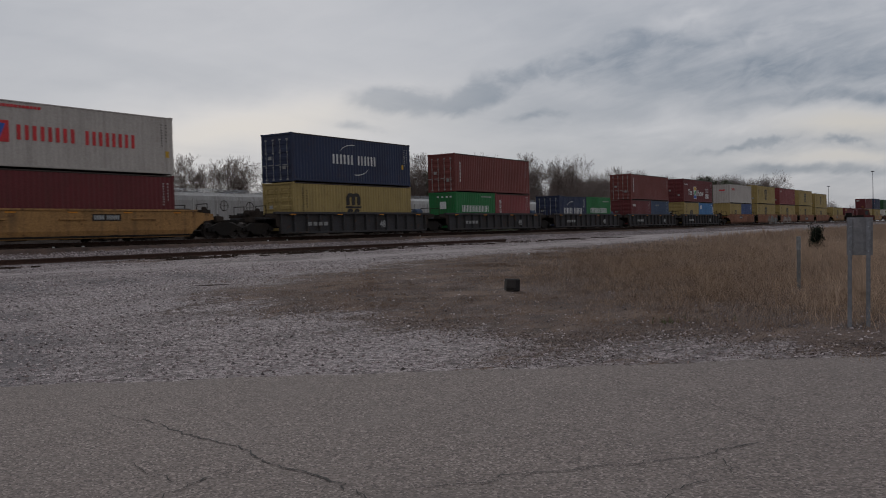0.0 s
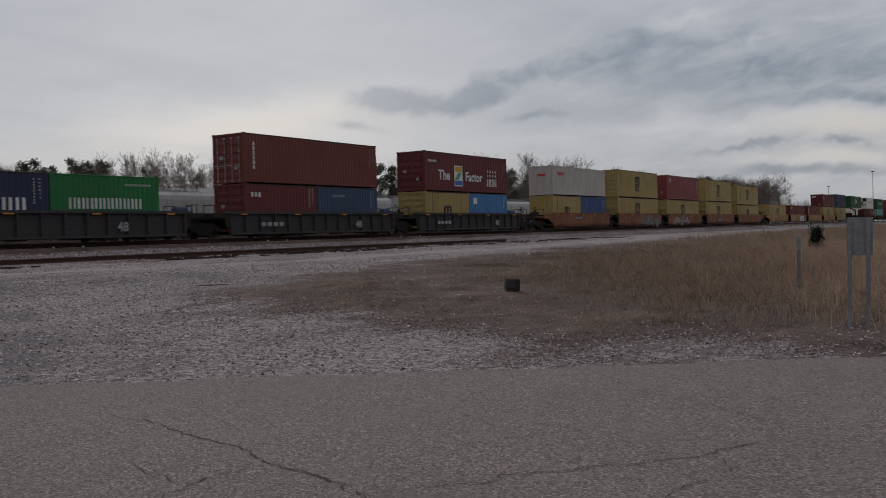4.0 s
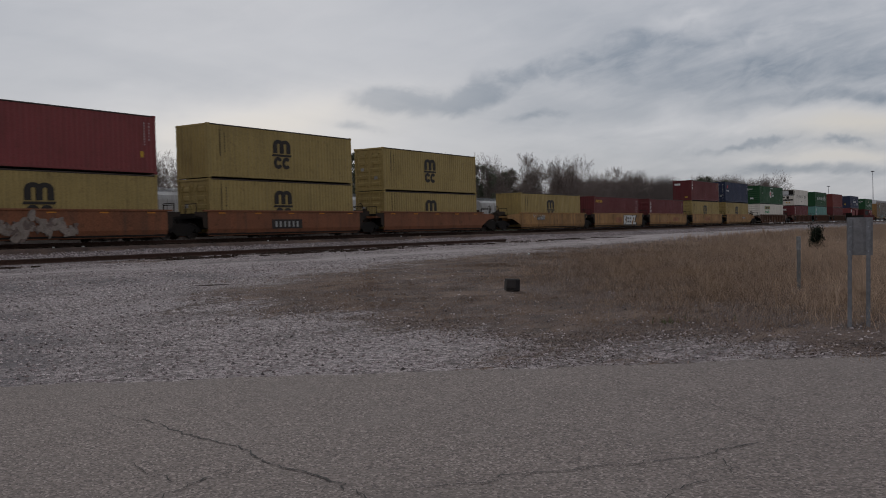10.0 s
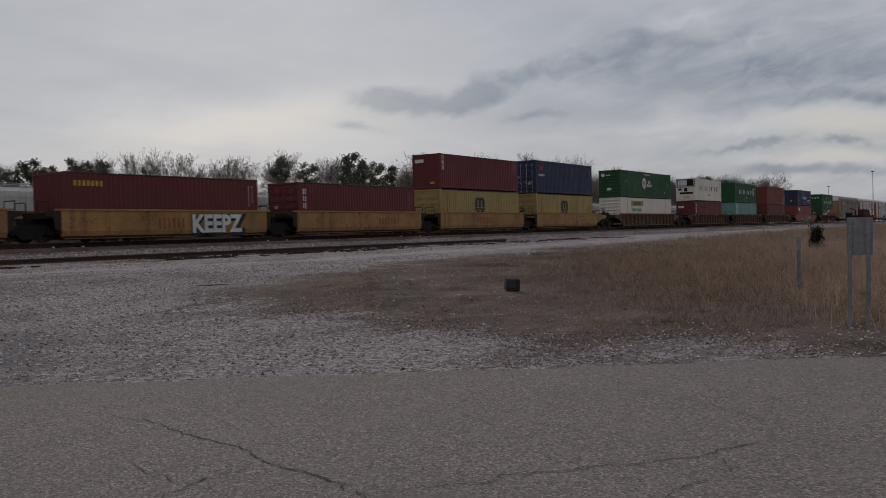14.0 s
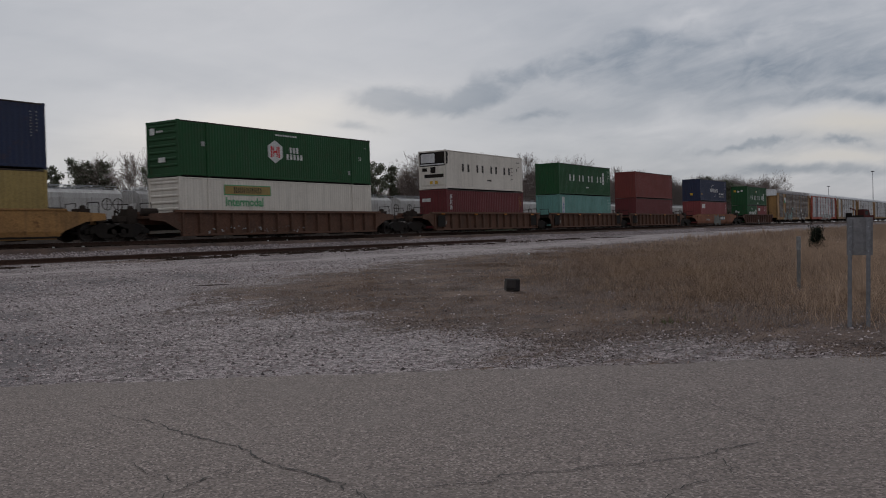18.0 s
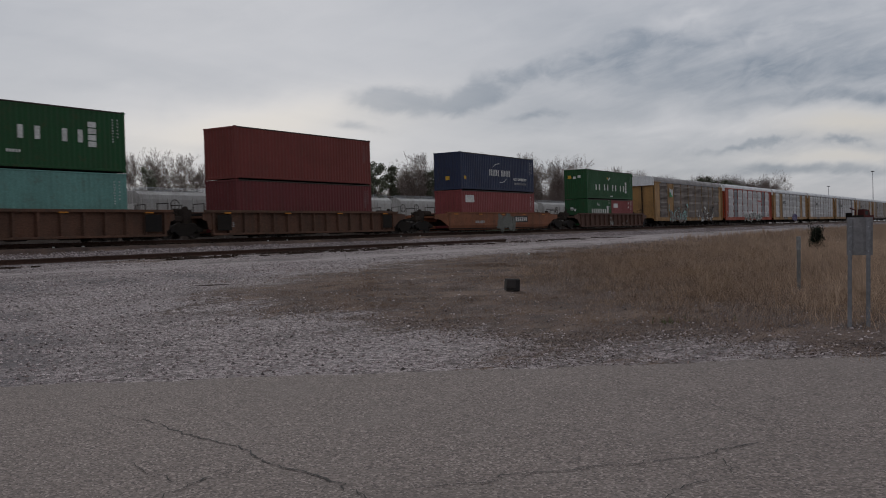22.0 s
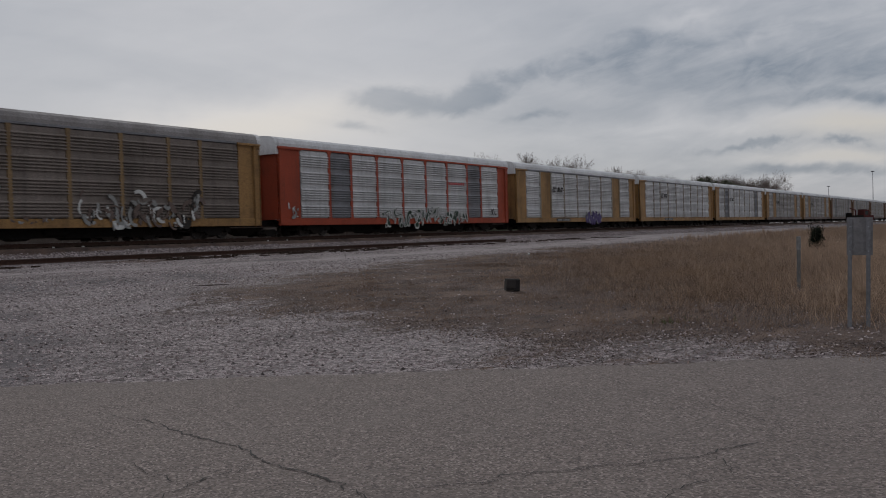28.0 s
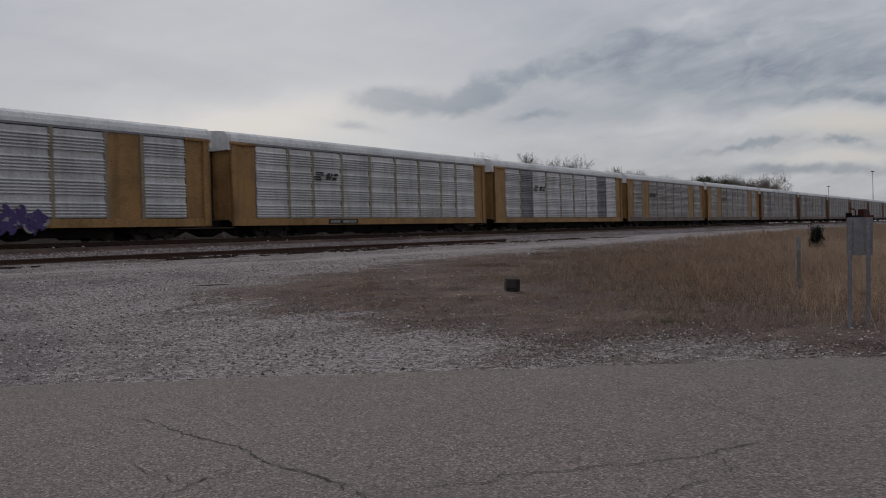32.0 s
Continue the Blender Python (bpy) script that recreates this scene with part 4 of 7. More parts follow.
def m_diamonds(x, z, cols=(MARK_YELLOW, MARK_WHITE, MARK_WHITE)):
    def put(c, L, H):
        for k, m in enumerate(cols):
            u, w = x + 0.3 * k, z - 0.12 * (k % 2)
            slabs("placard", m, [[(u - 0.14, w), (u, w - 0.14), (u + 0.14, w), (u, w + 0.14)]])(c, L, H)
    return put


def end_bars(mat, rects):
    """Marks on the end that faces -x: (y0, y1, z0, z1)."""
    def put(c, L, H):
        g = Geo()
        for y0, y1, z0, z1 in rects:
            g.box(-L / 2 - 0.012, -L / 2 + 0.004, y0, y1, z0, z1)
        ob = part("end_mark", g.mesh("end_mark", mat), c)
        if len(rects) > 1:
            ob["kind"] = "stuff"
    return put


F40, F20, F53, HI, STD = 12.192, 6.058, 16.154, 2.896, 2.591
LOW = 0.33                        # floor of the lower container above the rail

# ---- well cars ----
def make_well(q, half, plate_l, plate_r, mat, style, label, trucks, marks=(), top=1.42, cover=False, ledges=False):
    """One well unit: q its middle, half its well's half length, plates reach past it at each end."""
    w = thing("well_car", pose(q, TRACK_Y, RAIL_Z), label, "freight car", "well cars of the train")
    MOVING.append((w, q, TRACK_Y, RAIL_Z))
    B = 0.22
    for s in (-1, 1):
        y = s * 1.42
        if style == "smooth":
            sw = part("side_sill", cached(f"side_sill/{half}{top}", lambda g: g.prism([(0.03, top), (-0.03, top), (-0.03, 0.50), (0.05, B), (0.11, B), (0.03, 0.52)], -half, half, "x"), mat), w, m=pose(0, y, 0, 0, 0, 0 if s < 0 else 180))
            part("top_chord", cached(f"top_chord/{half}{top}", lambda g: g.block(-half - 0.3, half + 0.3, -0.075, 0.075, top, top + 0.09, 0.012), mat), sw)
            part("bottom_chord", cached(f"bottom_chord/{half}", lambda g: g.block(-half + 0.15, half - 0.15, 0.05, 0.18, B - 0.07, B + 0.04, 0.012), mat), sw)
            for k in range(3 if ledges else 0):
                part("stiffener", cached("stiffener", lambda g: g.block(-0.7, 0.7, -0.05, 0.05, -0.03, 0.03, 0.01), mat), sw, m=pose((k - 1) * half * 0.56, -0.05, top - 0.38))
        else:
            sw = part("side_sill", cached(f"side_sill/r{half}{top}", lambda g: g.box(-half, half, -0.02, 0.02, B, top), mat), w, m=pose(0, y - s * 0.10, 0))
            part("top_chord", cached(f"top_chord/r{half}{top}{s}", lambda g: g.block(-half - 0.45, half + 0.45, s * 0.10 - 0.11, s * 0.10 + 0.11, top - 0.06, top + 0.08, 0.012), mat), sw)
            part("bottom_chord", cached(f"bottom_chord/r{half}{s}", lambda g: g.block(-half, half, s * 0.10 - 0.10, s * 0.10 + 0.10, B - 0.05, B + 0.06, 0.012), mat), sw)
            n = int(round(2 * half / 1.15))
            for k in range(n + 1):
                part("rib", cached(f"rib/{top}", lambda g: g.prism([(-0.07, 0), (0.07, 0), (0.05, -0.17), (-0.05, -0.17)], B + 0.04, top - 0.05, "z"), mat), sw, m=pose(-half + 0.05 + k * (2 * half - 0.1) / n, -0.018 if s < 0 else 0.018, 0, 0, 0, 0 if s < 0 else 180))
        # sloped cheeks over the trucks
        for e, reach in ((-1, plate_l), (1, plate_r)):
            ext = reach - half
            poly = [(0, top), (ext, top - 0.12), (ext, top - 0.42), (ext * 0.55, top - 0.50), (0.22, B + 0.30), (0, B + 0.18)]
            # inner cheeks take a dark tone in place of the shade between units
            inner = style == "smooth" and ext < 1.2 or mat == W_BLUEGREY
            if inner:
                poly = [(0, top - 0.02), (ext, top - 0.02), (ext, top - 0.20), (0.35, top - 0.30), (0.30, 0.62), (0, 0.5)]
            cheek = [(e * (half + px), pz) for px, pz in poly]
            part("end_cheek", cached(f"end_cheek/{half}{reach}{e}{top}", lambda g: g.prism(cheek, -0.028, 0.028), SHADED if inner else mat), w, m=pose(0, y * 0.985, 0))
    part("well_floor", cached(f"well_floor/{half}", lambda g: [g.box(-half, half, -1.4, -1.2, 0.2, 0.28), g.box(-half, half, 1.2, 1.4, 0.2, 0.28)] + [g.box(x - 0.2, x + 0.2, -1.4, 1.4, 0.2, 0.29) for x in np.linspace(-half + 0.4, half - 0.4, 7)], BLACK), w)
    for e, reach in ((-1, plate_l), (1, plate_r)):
        # end walls, and platforms between units, black for the shaded gap, not car paint
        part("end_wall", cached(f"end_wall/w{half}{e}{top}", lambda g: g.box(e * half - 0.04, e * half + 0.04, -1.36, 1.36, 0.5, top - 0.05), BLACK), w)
        part("end_platform", cached(f"end_platform/{half}{reach}{e}{top}", lambda g: g.box(min(e * half, e * reach), max(e * half, e * reach), -1.36, 1.36, top - 0.34, top - 0.22).box(min(e * half, e * (reach + 0.25)), max(e * half, e * (reach + 0.25)), -0.4, 0.4, top - 0.62, top - 0.34), mat if cover else BLACK), w)
        # grab rails at the platform
        for s in (-1, 1):
            part("grab_rail", cached(f"grab_rail/{top}", lambda g: g.tube((0, 0, top - 0.25), (0, 0, top + 0.42), 0.022, n=5).tube((0, 0.8, top - 0.25), (0, 0.8, top + 0.42), 0.022, n=5).tube((0, -0.02, top + 0.42), (0, 0.82, top + 0.42), 0.022, n=5), SHADED), w, m=pose(e * (reach - 0.25), -1.25 if s < 0 else 0.45, 0))
    for x in trucks:
        add_truck(w, x)
        part("centre_plate", cached("centre_plate", lambda g: g.lathe((0, 0, 0.74), (0, 0, 1), [(0, 0.3), (0.35, 0.3)], 10).block(-0.9, 0.9, -0.3, 0.3, 0.78, 1.0), BLACK), w, m=pose(x, 0, 0))
    if cover:
        for e in trucks:
            s = 1 if e > 0 else -1
            x = s * (abs(e) + 0.3)
            part("brake_wheel", cached("brake_wheel", lambda g: [g.tube((0.28 * math.cos(a), 0, 0.28 * math.sin(a)), (0.28 * math.cos(a + 0.53), 0, 0.28 * math.sin(a + 0.53)), 0.02, n=5) for a in np.arange(0, 6.28, 0.524)] + [g.tube((0, 0, 0), (0.28 * math.cos(a), 0, 0.28 * math.sin(a)), 0.014, n=4) for a in np.arange(0, 6.28, 1.57)], SHADED), w, m=pose(x, -0.75, top + 0.35))
            part("brake_reservoir", cached("brake_reservoir", lambda g: g.lathe((-0.5, 0, 0), (1, 0, 0), [(0, 0.1), (0.06, 0.2), (0.94, 0.2), (1.0, 0.1)], 12), SHADED), w, m=pose(s * (half + 0.75), 0.1, top + 0.02))
            part("brake_stand", cached("brake_stand", lambda g: g.block(-0.14, 0.14, -0.12, 0.12, -0.3, 0.42, 0.02).block(-0.26, 0.26, -0.16, 0.16, 0.12, 0.40, 0.03).tube((0, 0, 0.40), (0, 0, 0.52), 0.05, n=6), SHADED), w, "dark hand brake stand", m=pose(s * (abs(e) + 0.05), -0.5, top - 0.62))
            part("valve_box", cached("valve_box", lambda g: g.block(-0.32, 0.32, -0.3, 0.3, -0.3, 0.42, 0.05).lathe((0.1, 0, 0.42), (0, 0, 1), [(0, 0.16), (0.14, 0.14), (0.18, 0.06)], 10).tube((-0.3, 0.1, 0.1), (-0.75, 0.1, 0.35), 0.05, n=6).tube((-0.75, 0.1, 0.35), (-0.75, 0.1, -0.3), 0.05, n=6), SHADED), w, "dark brake valve and pipes", m=pose(s * (abs(e) - 0.75), -0.2, top - 0.28))
            cx = s * (abs(e) + 1.35)
            part("coupler", cached("coupler", lambda g: g.block(-0.45, 0.45, -0.12, 0.12, 0.72, 0.98).prism([(-0.1, -0.2), (0.42, -0.24), (0.5, 0.05), (0.3, 0.24), (-0.1, 0.2)], 0.68, 1.02, "z"), BLACK), w, m=pose(cx, 0, 0, 0, 0, 0 if s > 0 else 180))
    if mat == W_BLUEGREY:
        part("air_tank", cached("air_tank", lambda g: g.lathe((-0.45, 0, 0), (1, 0, 0), [(0, 0.1), (0.08, 0.24), (0.82, 0.24), (0.9, 0.1)], 12).box(-0.3, -0.2, -0.2, 0.2, -0.4, 0.0).box(0.2, 0.3, -0.2, 0.2, -0.4, 0.0), C_SLATE), w, "dusty blue tank", pose(half + 0.65, -0.3, top + 0.15))
    for mk in marks:
        mk(w, 2 * half, top, -1.452 if style == "smooth" else -1.53)
    return w


def number_bars(x, z=1.03, plate=True):
    """The car's number: dark plate with plain pale bars."""
    def put(w, L, H, y):
        if plate:
            bars("number_plate", MARK_BLACK, [(x - 0.75, x + 0.85, z - 0.16, z + 0.16)])(w, L, H, y + 0.002)
        bars("number_mark", MARK_GREY, blocks(x - 0.65, x - 0.1, z - 0.10, z + 0.10, 4) + blocks(x + 0.05, x + 0.75, z - 0.10, z + 0.10, 6))(w, L, H, y - 0.006)
    return put


def reflectors(half, n=5):
    def put(w, L, H, y):
        for k in range(n):
            x = -half + 1.0 + k * (2 * half - 2.0) / (n - 1)
            part("reflector", cached("reflector", lambda g: g.box(-0.24, 0.24, -0.006, 0.004, -0.03, 0.03), MARK_ORANGE), w, m=pose(x, y - 0.004, H - 0.07))
    return put


def on_sill(mk):
    return lambda w, L, H, y: mk(w, L, H, y - 0.004)


def spray(x0, x1, z0, z1, seed, mats, n=40, fat=0.10, line=None):
    """Sprayed piece: overlapping bent strokes of a few colours, thinning to the ends, with no letters."""
    def put(w, L, H, y=FACE):
        rnd = random.Random(seed)
        geos = [Geo() for _ in mats]
        rim = Geo()
        for i in range(n):
            u = (i + rnd.uniform(0.1, 0.9)) / n
            hump = 0.55 + 0.45 * math.sin(u * 19 + seed) * math.sin(u * 7 + 1.3 * seed)
            r = rnd.uniform(0.06, 0.26) * (z1 - z0)
            cx, cz = x0 + u * (x1 - x0), z0 + r * 0.7 + rnd.uniform(0, 1) * max(0.0, (z1 - z0) * hump - 1.5 * r)
            a = rnd.uniform(0, 360)
            k = rnd.randrange(len(mats))
            wide = fat * rnd.uniform(0.5, 1.7)
            shape = lambda wd, more: arc(cx, cz, max(0.03, r - wd / 2), a - more, a + sweep + more, wd, wd * 0.7, 9, squash)
            sweep, squash = rnd.uniform(40, 170), rnd.uniform(0.7, 1.6)
            geos[k].prism(shape(wide, 0), y - 0.0006 * i - 0.0003, y + 0.008)
            if line is not None:
                rim.prism(shape(wide + 0.07, 6), y - 0.0006 * i, y + 0.008)
        gr = part("graffiti", geos[0].mesh("graffiti", mats[0]), w, "sprayed graffiti")
        gr["kind"] = "stuff"
        for g, mt in zip(geos[1:], mats[1:]):
            if g.v:
                part("graffiti_stroke", g.mesh("graffiti_stroke", mt), gr)["kind"] = "stuff"
        if line is not None:
            part("graffiti_outline", rim.mesh("graffiti_outline", line), gr)["kind"] = "stuff"
    return put


# ---- the train, from the first car in view to the last ----
print_r = small_print


def stack(q, low, up, lz=LOW):
    """Containers on one well: low and up are lists of (offset, length, height, material, label, end, marks)."""
    h = 0
    for o, L, H, mat, label, end, marks in low:
        make_container(q + o, lz, L, H, mat, label, end, marks, L > 13)
        h = max(h, H)
    for o, L, H, mat, label, end, marks in up:
        make_container(q + o, lz + h + 0.028, L, H, mat, label, end, marks, L > 13)


def ochre(kind="doors", L=F40, H=HI):
    return (0, L, H, C_OCHRE, "ochre yellow corrugated steel container with a dark logo shape", kind, (m_ochre(), m_print_left(L)))


# single orange car with a pale over a maroon box
make_well(25.85, 7.0, 8.45, 8.45, W_YELLOW, "smooth", "weathered orange-yellow well car carrying two containers", (-9.6, 9.6), (number_bars(1.75, 1.12), reflectors(7.0)), cover=True, ledges=True)
stack(25.85, [(0, F40, HI, C_MAROON, "maroon corrugated steel container in the well", "doors", (print_r(F40),))],
      [(0, F40, HI, C_GREYWHITE, "pale grey corrugated container with red lettering blocks", "doors",
        (bars("name_mark", MARK_RED, blocks(-2.45, 0.42, 1.22, 1.86, 4, 0.18) + blocks(0.95, 3.73, 1.2, 1.84, 4, 0.18)), bars("logo_plate", MARK_RED, [(-3.9, -2.78, 1.08, 2.0)]), slabs("logo_shape", MARK_BLUE, [[(-3.5, 1.15), (-3.25, 1.15), (-2.95, 1.85), (-3.25, 1.9)]], lift=0.006),
         bars("small_print", MARK_RED, blocks(-3.8, -1.25, 2.58, 2.70, 14)), print_r(F40, MARK_BLACK), bars("label_plate", MARK_YELLOW, [(5.58, 5.8, 0.87, 1.18)])))])

# five blue-grey units
BL = "weathered blue-grey ribbed well car unit with a long side sill"
q0, pitch = 46.9, 18.1
for k in range(5):
    tr = [-9.05] + ([9.05] if k == 4 else [])
    if k == 0:
        tr = [-8.9]
    make_well(q0 + k * pitch, 7.5, 8.7, 8.7, W_BLUEGREY, "ribbed", BL, tr,
              (on_sill(words("48", 0.62, MARK_GREY, 3.3 if k != 0 else 1.95, 0.47, 0.012)), on_sill(bars("number_mark", MARK_GREY, blocks(-5.2, -3.4, 0.62, 0.84, 4, 0.3))), reflectors(7.5, 4)), cover=k in (0, 4), top=1.36)
stack(q0, [ochre()], [(0, F40, HI, C_BLUE, "navy blue corrugated container with a white logo shape", "doors", (m_swoosh(-0.15, 1.52, 4.45, 0.60), print_r(F40), bars("label_plate", MARK_YELLOW, [(5.05, 5.25, 1.15, 1.45)])))])
stack(q0 + pitch, [(-3.05, F20, STD + 0.13, C_GREEN, "bright green twenty-foot container with white lettering blocks", "plain", (bars("name_mark", MARK_WHITE, blocks(-2.1, 1.92, 1.2, 1.7, 9, 0.15)), bars("small_print", MARK_GREY, blocks(0.8, 2.4, 2.35, 2.45, 8)), end_bars(MARK_WHITE, [(-0.35, 0.2, 1.45, 2.0), (-0.85, -0.7, 2.3, 2.42), (-0.5, -0.35, 2.3, 2.42), (-0.1, 0.05, 2.3, 2.42), (0.3, 0.45, 2.3, 2.42)]))),
                   (3.05, F20, STD + 0.13, C_CORAL, "faded red twenty-foot container with white marks", "plain", (upright_name(-2.36, 2.2, 3, 0.38), print_r(F20)))],
      [(0, F40, HI, C_BROWNRED, "brown-red corrugated container with an upright white name mark", "doors", (upright_name(-5.43, 2.25, 6, 0.26), print_r(F40, MARK_GREY)))])
stack(q0 + 2 * pitch, [(-3.05, F20, STD + 0.2, C_BLUE, "navy twenty-foot container with white lettering blocks", "doors", (m_swoosh(-0.1, 1.35, 4.0, 0.62, True), print_r(F20))),
                       (3.05, F20, STD + 0.2, C_GREEN, "bright green twenty-foot container with white lettering blocks", "plain", (bars("name_mark", MARK_WHITE, blocks(-2.1, 1.92, 1.2, 1.7, 9, 0.15)), bars("small_print", MARK_GREY, blocks(1.0, 2.5, 2.3, 2.4, 8))))], [])
stack(q0 + 3 * pitch, [(-3.05, F20, STD + 0.1, C_MAROON, "maroon twenty-foot container with small white marks", "doors", (bars("name_mark", MARK_WHITE, blocks(-2.6, -1.8, 1.95, 2.2, 3)), print_r(F20))),
                       (3.05, F20, STD + 0.1, C_SLATE, "slate blue twenty-foot container", "doors", (bars("name_mark", MARK_GREY, blocks(-1.6, -0.4, 2.05, 2.2, 6)), print_r(F20)))],
      [(0, F40, STD + 0.2, C_BROWNRED, "brown-red corrugated container with an upright white name mark", "doors", (upright_name(-5.43, 2.3, 6, 0.26), print_r(F40, MARK_GREY)))])
stack(q0 + 4 * pitch - 0.15, [(-3.05, F20, HI - 0.22, C_OCHRE, "ochre yellow twenty-foot container with a dark logo shape", "doors", (m_ochre(0.74, -0.1, 1.05), m_print_left(F20))),
                       (3.05, F20, HI - 0.22, C_SKYBLUE, "sky blue twenty-foot container with a white plate", "plain", (bars("label_plate", MARK_WHITE, [(-2.43, -1.9, 1.82, 2.29)]), print_r(F20)))],
      [(0, F40, HI, C_MAROON, "maroon container with white words and a rainbow plate", "doors",
        (words("The", 1.0, MARK_WHITE, -4.33, 0.88, 0.025), words("Factor", 0.98, MARK_WHITE, -0.52, 0.86, 0.025),
         bars("logo_plate", MARK_WHITE, [(-2.11, -0.92, 0.42, 1.98)]), slabs("logo_shape", MARK_BLUE, [[(-2.04, 0.5), (-1.0, 0.5), (-1.0, 0.85), (-2.04, 0.85)]], "blue band", 0.006), slabs("logo_shape", MARK_GREEN, [[(-2.04, 0.9), (-1.5, 0.9), (-1.05, 1.45), (-1.6, 1.45)]], "", 0.006), slabs("logo_shape", MARK_YELLOW, [[(-2.0, 1.5), (-1.02, 1.5), (-1.02, 1.9), (-2.0, 1.9)]], "", 0.006),
         bars("name_mark", MARK_WHITE, blocks(2.8, 4.32, 0.52, 1.12, 3, 0.12) + [(2.83 + a * 0.41, 3.03 + a * 0.41, 1.28 + b * 0.33, 1.48 + b * 0.33) for a in range(4) for b in range(2)]), bars("name_mark", MARK_WHITE, blocks(-5.69, -4.55, 2.1, 2.27, 7)), print_r(F40, MARK_GREY)))])

# five orange units
OR = "weathered orange well car unit with peeling side panels"
q0, pitch = 140.02, 15.57
for k in range(5):
    tr = [-7.84] + ([8.6] if k == 4 else [])
    if k == 0:
        tr = [-8.6]
    extra = {0: (number_bars(-1.2),), 1: (on_sill(spray(-0.2, 6.0, 0.42, 1.15, 5, (MARK_DIM, MARK_DIM, FADED), 60, 0.34)),), 2: (on_sill(spray(-4.6, 1.2, 0.45, 1.25, 8, (MARK_PALE, MARK_PALE, MARK_PALE, FADED), 120, 0.22)),),
             3: (on_sill(bars("number_plate", MARK_BLACK, [(-1.66, 0.91, 0.47, 1.0)])), lambda w, L, H, y: bars("name_mark", MARK_GREY, blocks(-1.4, 0.6, 0.57, 0.9, 3))(w, L, H, y - 0.014)), 4: ()}[k]
    make_well(q0 + k * pitch, 6.45, 8.4 if k == 0 else 7.3, 8.4 if k == 4 else 7.3, W_ORANGE, "smooth", OR, tr, (reflectors(6.45, 5),) + extra, cover=k in (0, 4))
stack(q0, [(-3.05, F20, HI - 0.1, C_OCHRE, "ochre yellow twenty-foot container with a dark logo shape", "plain", (m_ochre(0.74, -0.1, 1.05), m_print_left(F20))),
           (3.05, F20, HI - 0.1, C_MIDBLUE, "mid blue twenty-foot container", "plain", (print_r(F20),))],
      [(0, F40, STD + 0.1, C_GREYWHITE, "pale grey corrugated container with a small red mark", "plain", (bars("name_mark", MARK_RED, blocks(-5.07, -3.57, 1.82, 2.14, 4, 0.15)), end_bars(MARK_RED, [(-0.5, 0.3, 1.75, 1.95)]), print_r(F40, MARK_GREY)))])
stack(q0 + pitch, [ochre()], [ochre()])
stack(q0 + 2 * pitch, [ochre()], [(0, F40, HI, C_CORAL, "red corrugated container with small white marks", "doors", (bars("name_mark", MARK_WHITE, blocks(-5.2, -4.7, 2.1, 2.5, 2)), print_r(F40), bars("label_plate", MARK_YELLOW, [(5.1, 5.3, 0.8, 1.1)])))])
stack(q0 + 3 * pitch, [ochre()], [ochre("plain")])
stack(q0 + 4 * pitch, [ochre(H=STD)], [ochre()])

# five yellow units
YE = "worn yellow well car unit with flat side panels"
q0, pitch = 221.9, 15.57
for k in range(5):
    tr = [-7.82] + ([9.2] if k == 4 else [])
    if k == 0:
        tr = [-9.2]
    extra = {0: (number_bars(-2.85, 1.0), on_sill(spray(-4.3, -1.9, 1.12, 1.42, 12, (MARK_GREY, MARK_WHITE), 22, 0.05))), 1: (on_sill(words("KEEPZ", 1.24, MARK_WHITE, 1.02, 0.38, 0.05, "white sprayed graffiti letters")), lambda w, L, H, y: part("graffiti_shadow", text_mesh("KEEPZ", 1.30, MARK_BLACK, 0.002, 0.13), w, "black graffiti outline", pose(1.04, y - 0.004, 0.30, 90)), on_sill(bars("name_mark", MARK_RUSTRED, blocks(-1.13, 0.54, 0.55, 1.1, 3))))
             , 2: (on_sill(bars("name_mark", MARK_RUSTRED, blocks(1.5, 3.4, 0.62, 1.05, 3))), on_sill(spray(-3.4, 0.8, 0.4, 1.0, 21, (MARK_RUSTRED, FADED), 16, 0.05))), 3: (on_sill(bars("name_mark", MARK_RUSTRED, blocks(-1.16, 0.74, 0.62, 1.15, 3))),), 4: (number_bars(2.6, 0.97),)}[k]
    make_well(q0 + k * pitch, 6.5, 8.9 if k == 0 else 7.25, 8.9 if k == 4 else 7.25, W_YELLOW, "smooth", YE, tr, extra, cover=k in (0, 4))
stack(q0, [ochre("plain")], [])
stack(q0 + pitch, [(0, F40, HI, C_MAROON, "maroon corrugated container with a small yellow mark", "plain", (bars("name_mark", MARK_YELLOW, blocks(-5.69, -4.1, 2.25, 2.5, 7)), print_r(F40)))], [])
stack(q0 + 2 * pitch, [(0, F40, HI, C_MAROON, "dusty maroon container with an upright white name mark", "doors", (upright_name(-5.7, 2.5, 3, 0.42), print_r(F40, MARK_GREY)))], [])
stack(q0 + 3 * pitch, [ochre()], [(0, F40, STD, C_MAROON, "maroon corrugated container with a white name mark", "plain", (upright_name(-5.8, 2.45, 3, 0.38), end_bars(MARK_WHITE, [(0.2, 0.95, 1.95, 2.2)]), end_bars(MARK_YELLOW, [(-0.7, -0.35, 0.35, 0.5)]), print_r(F40, MARK_YELLOW)))])
stack(q0 + 4 * pitch, [ochre()], [(0, F40, HI, C_BLUE, "dark navy container with a small white name mark", "doors", (bars("name_mark", MARK_WHITE, blocks(-5.59, -4.41, 1.5, 1.7, 5)), slabs("logo_shape", MARK_RED, [[(-5.44, 1.95), (-5.3, 1.95), (-4.64, 2.4), (-4.78, 2.4)], [(-4.78, 1.95), (-4.64, 1.95), (-5.3, 2.4), (-5.44, 2.4)]]), print_r(F40, MARK_GREY)))])

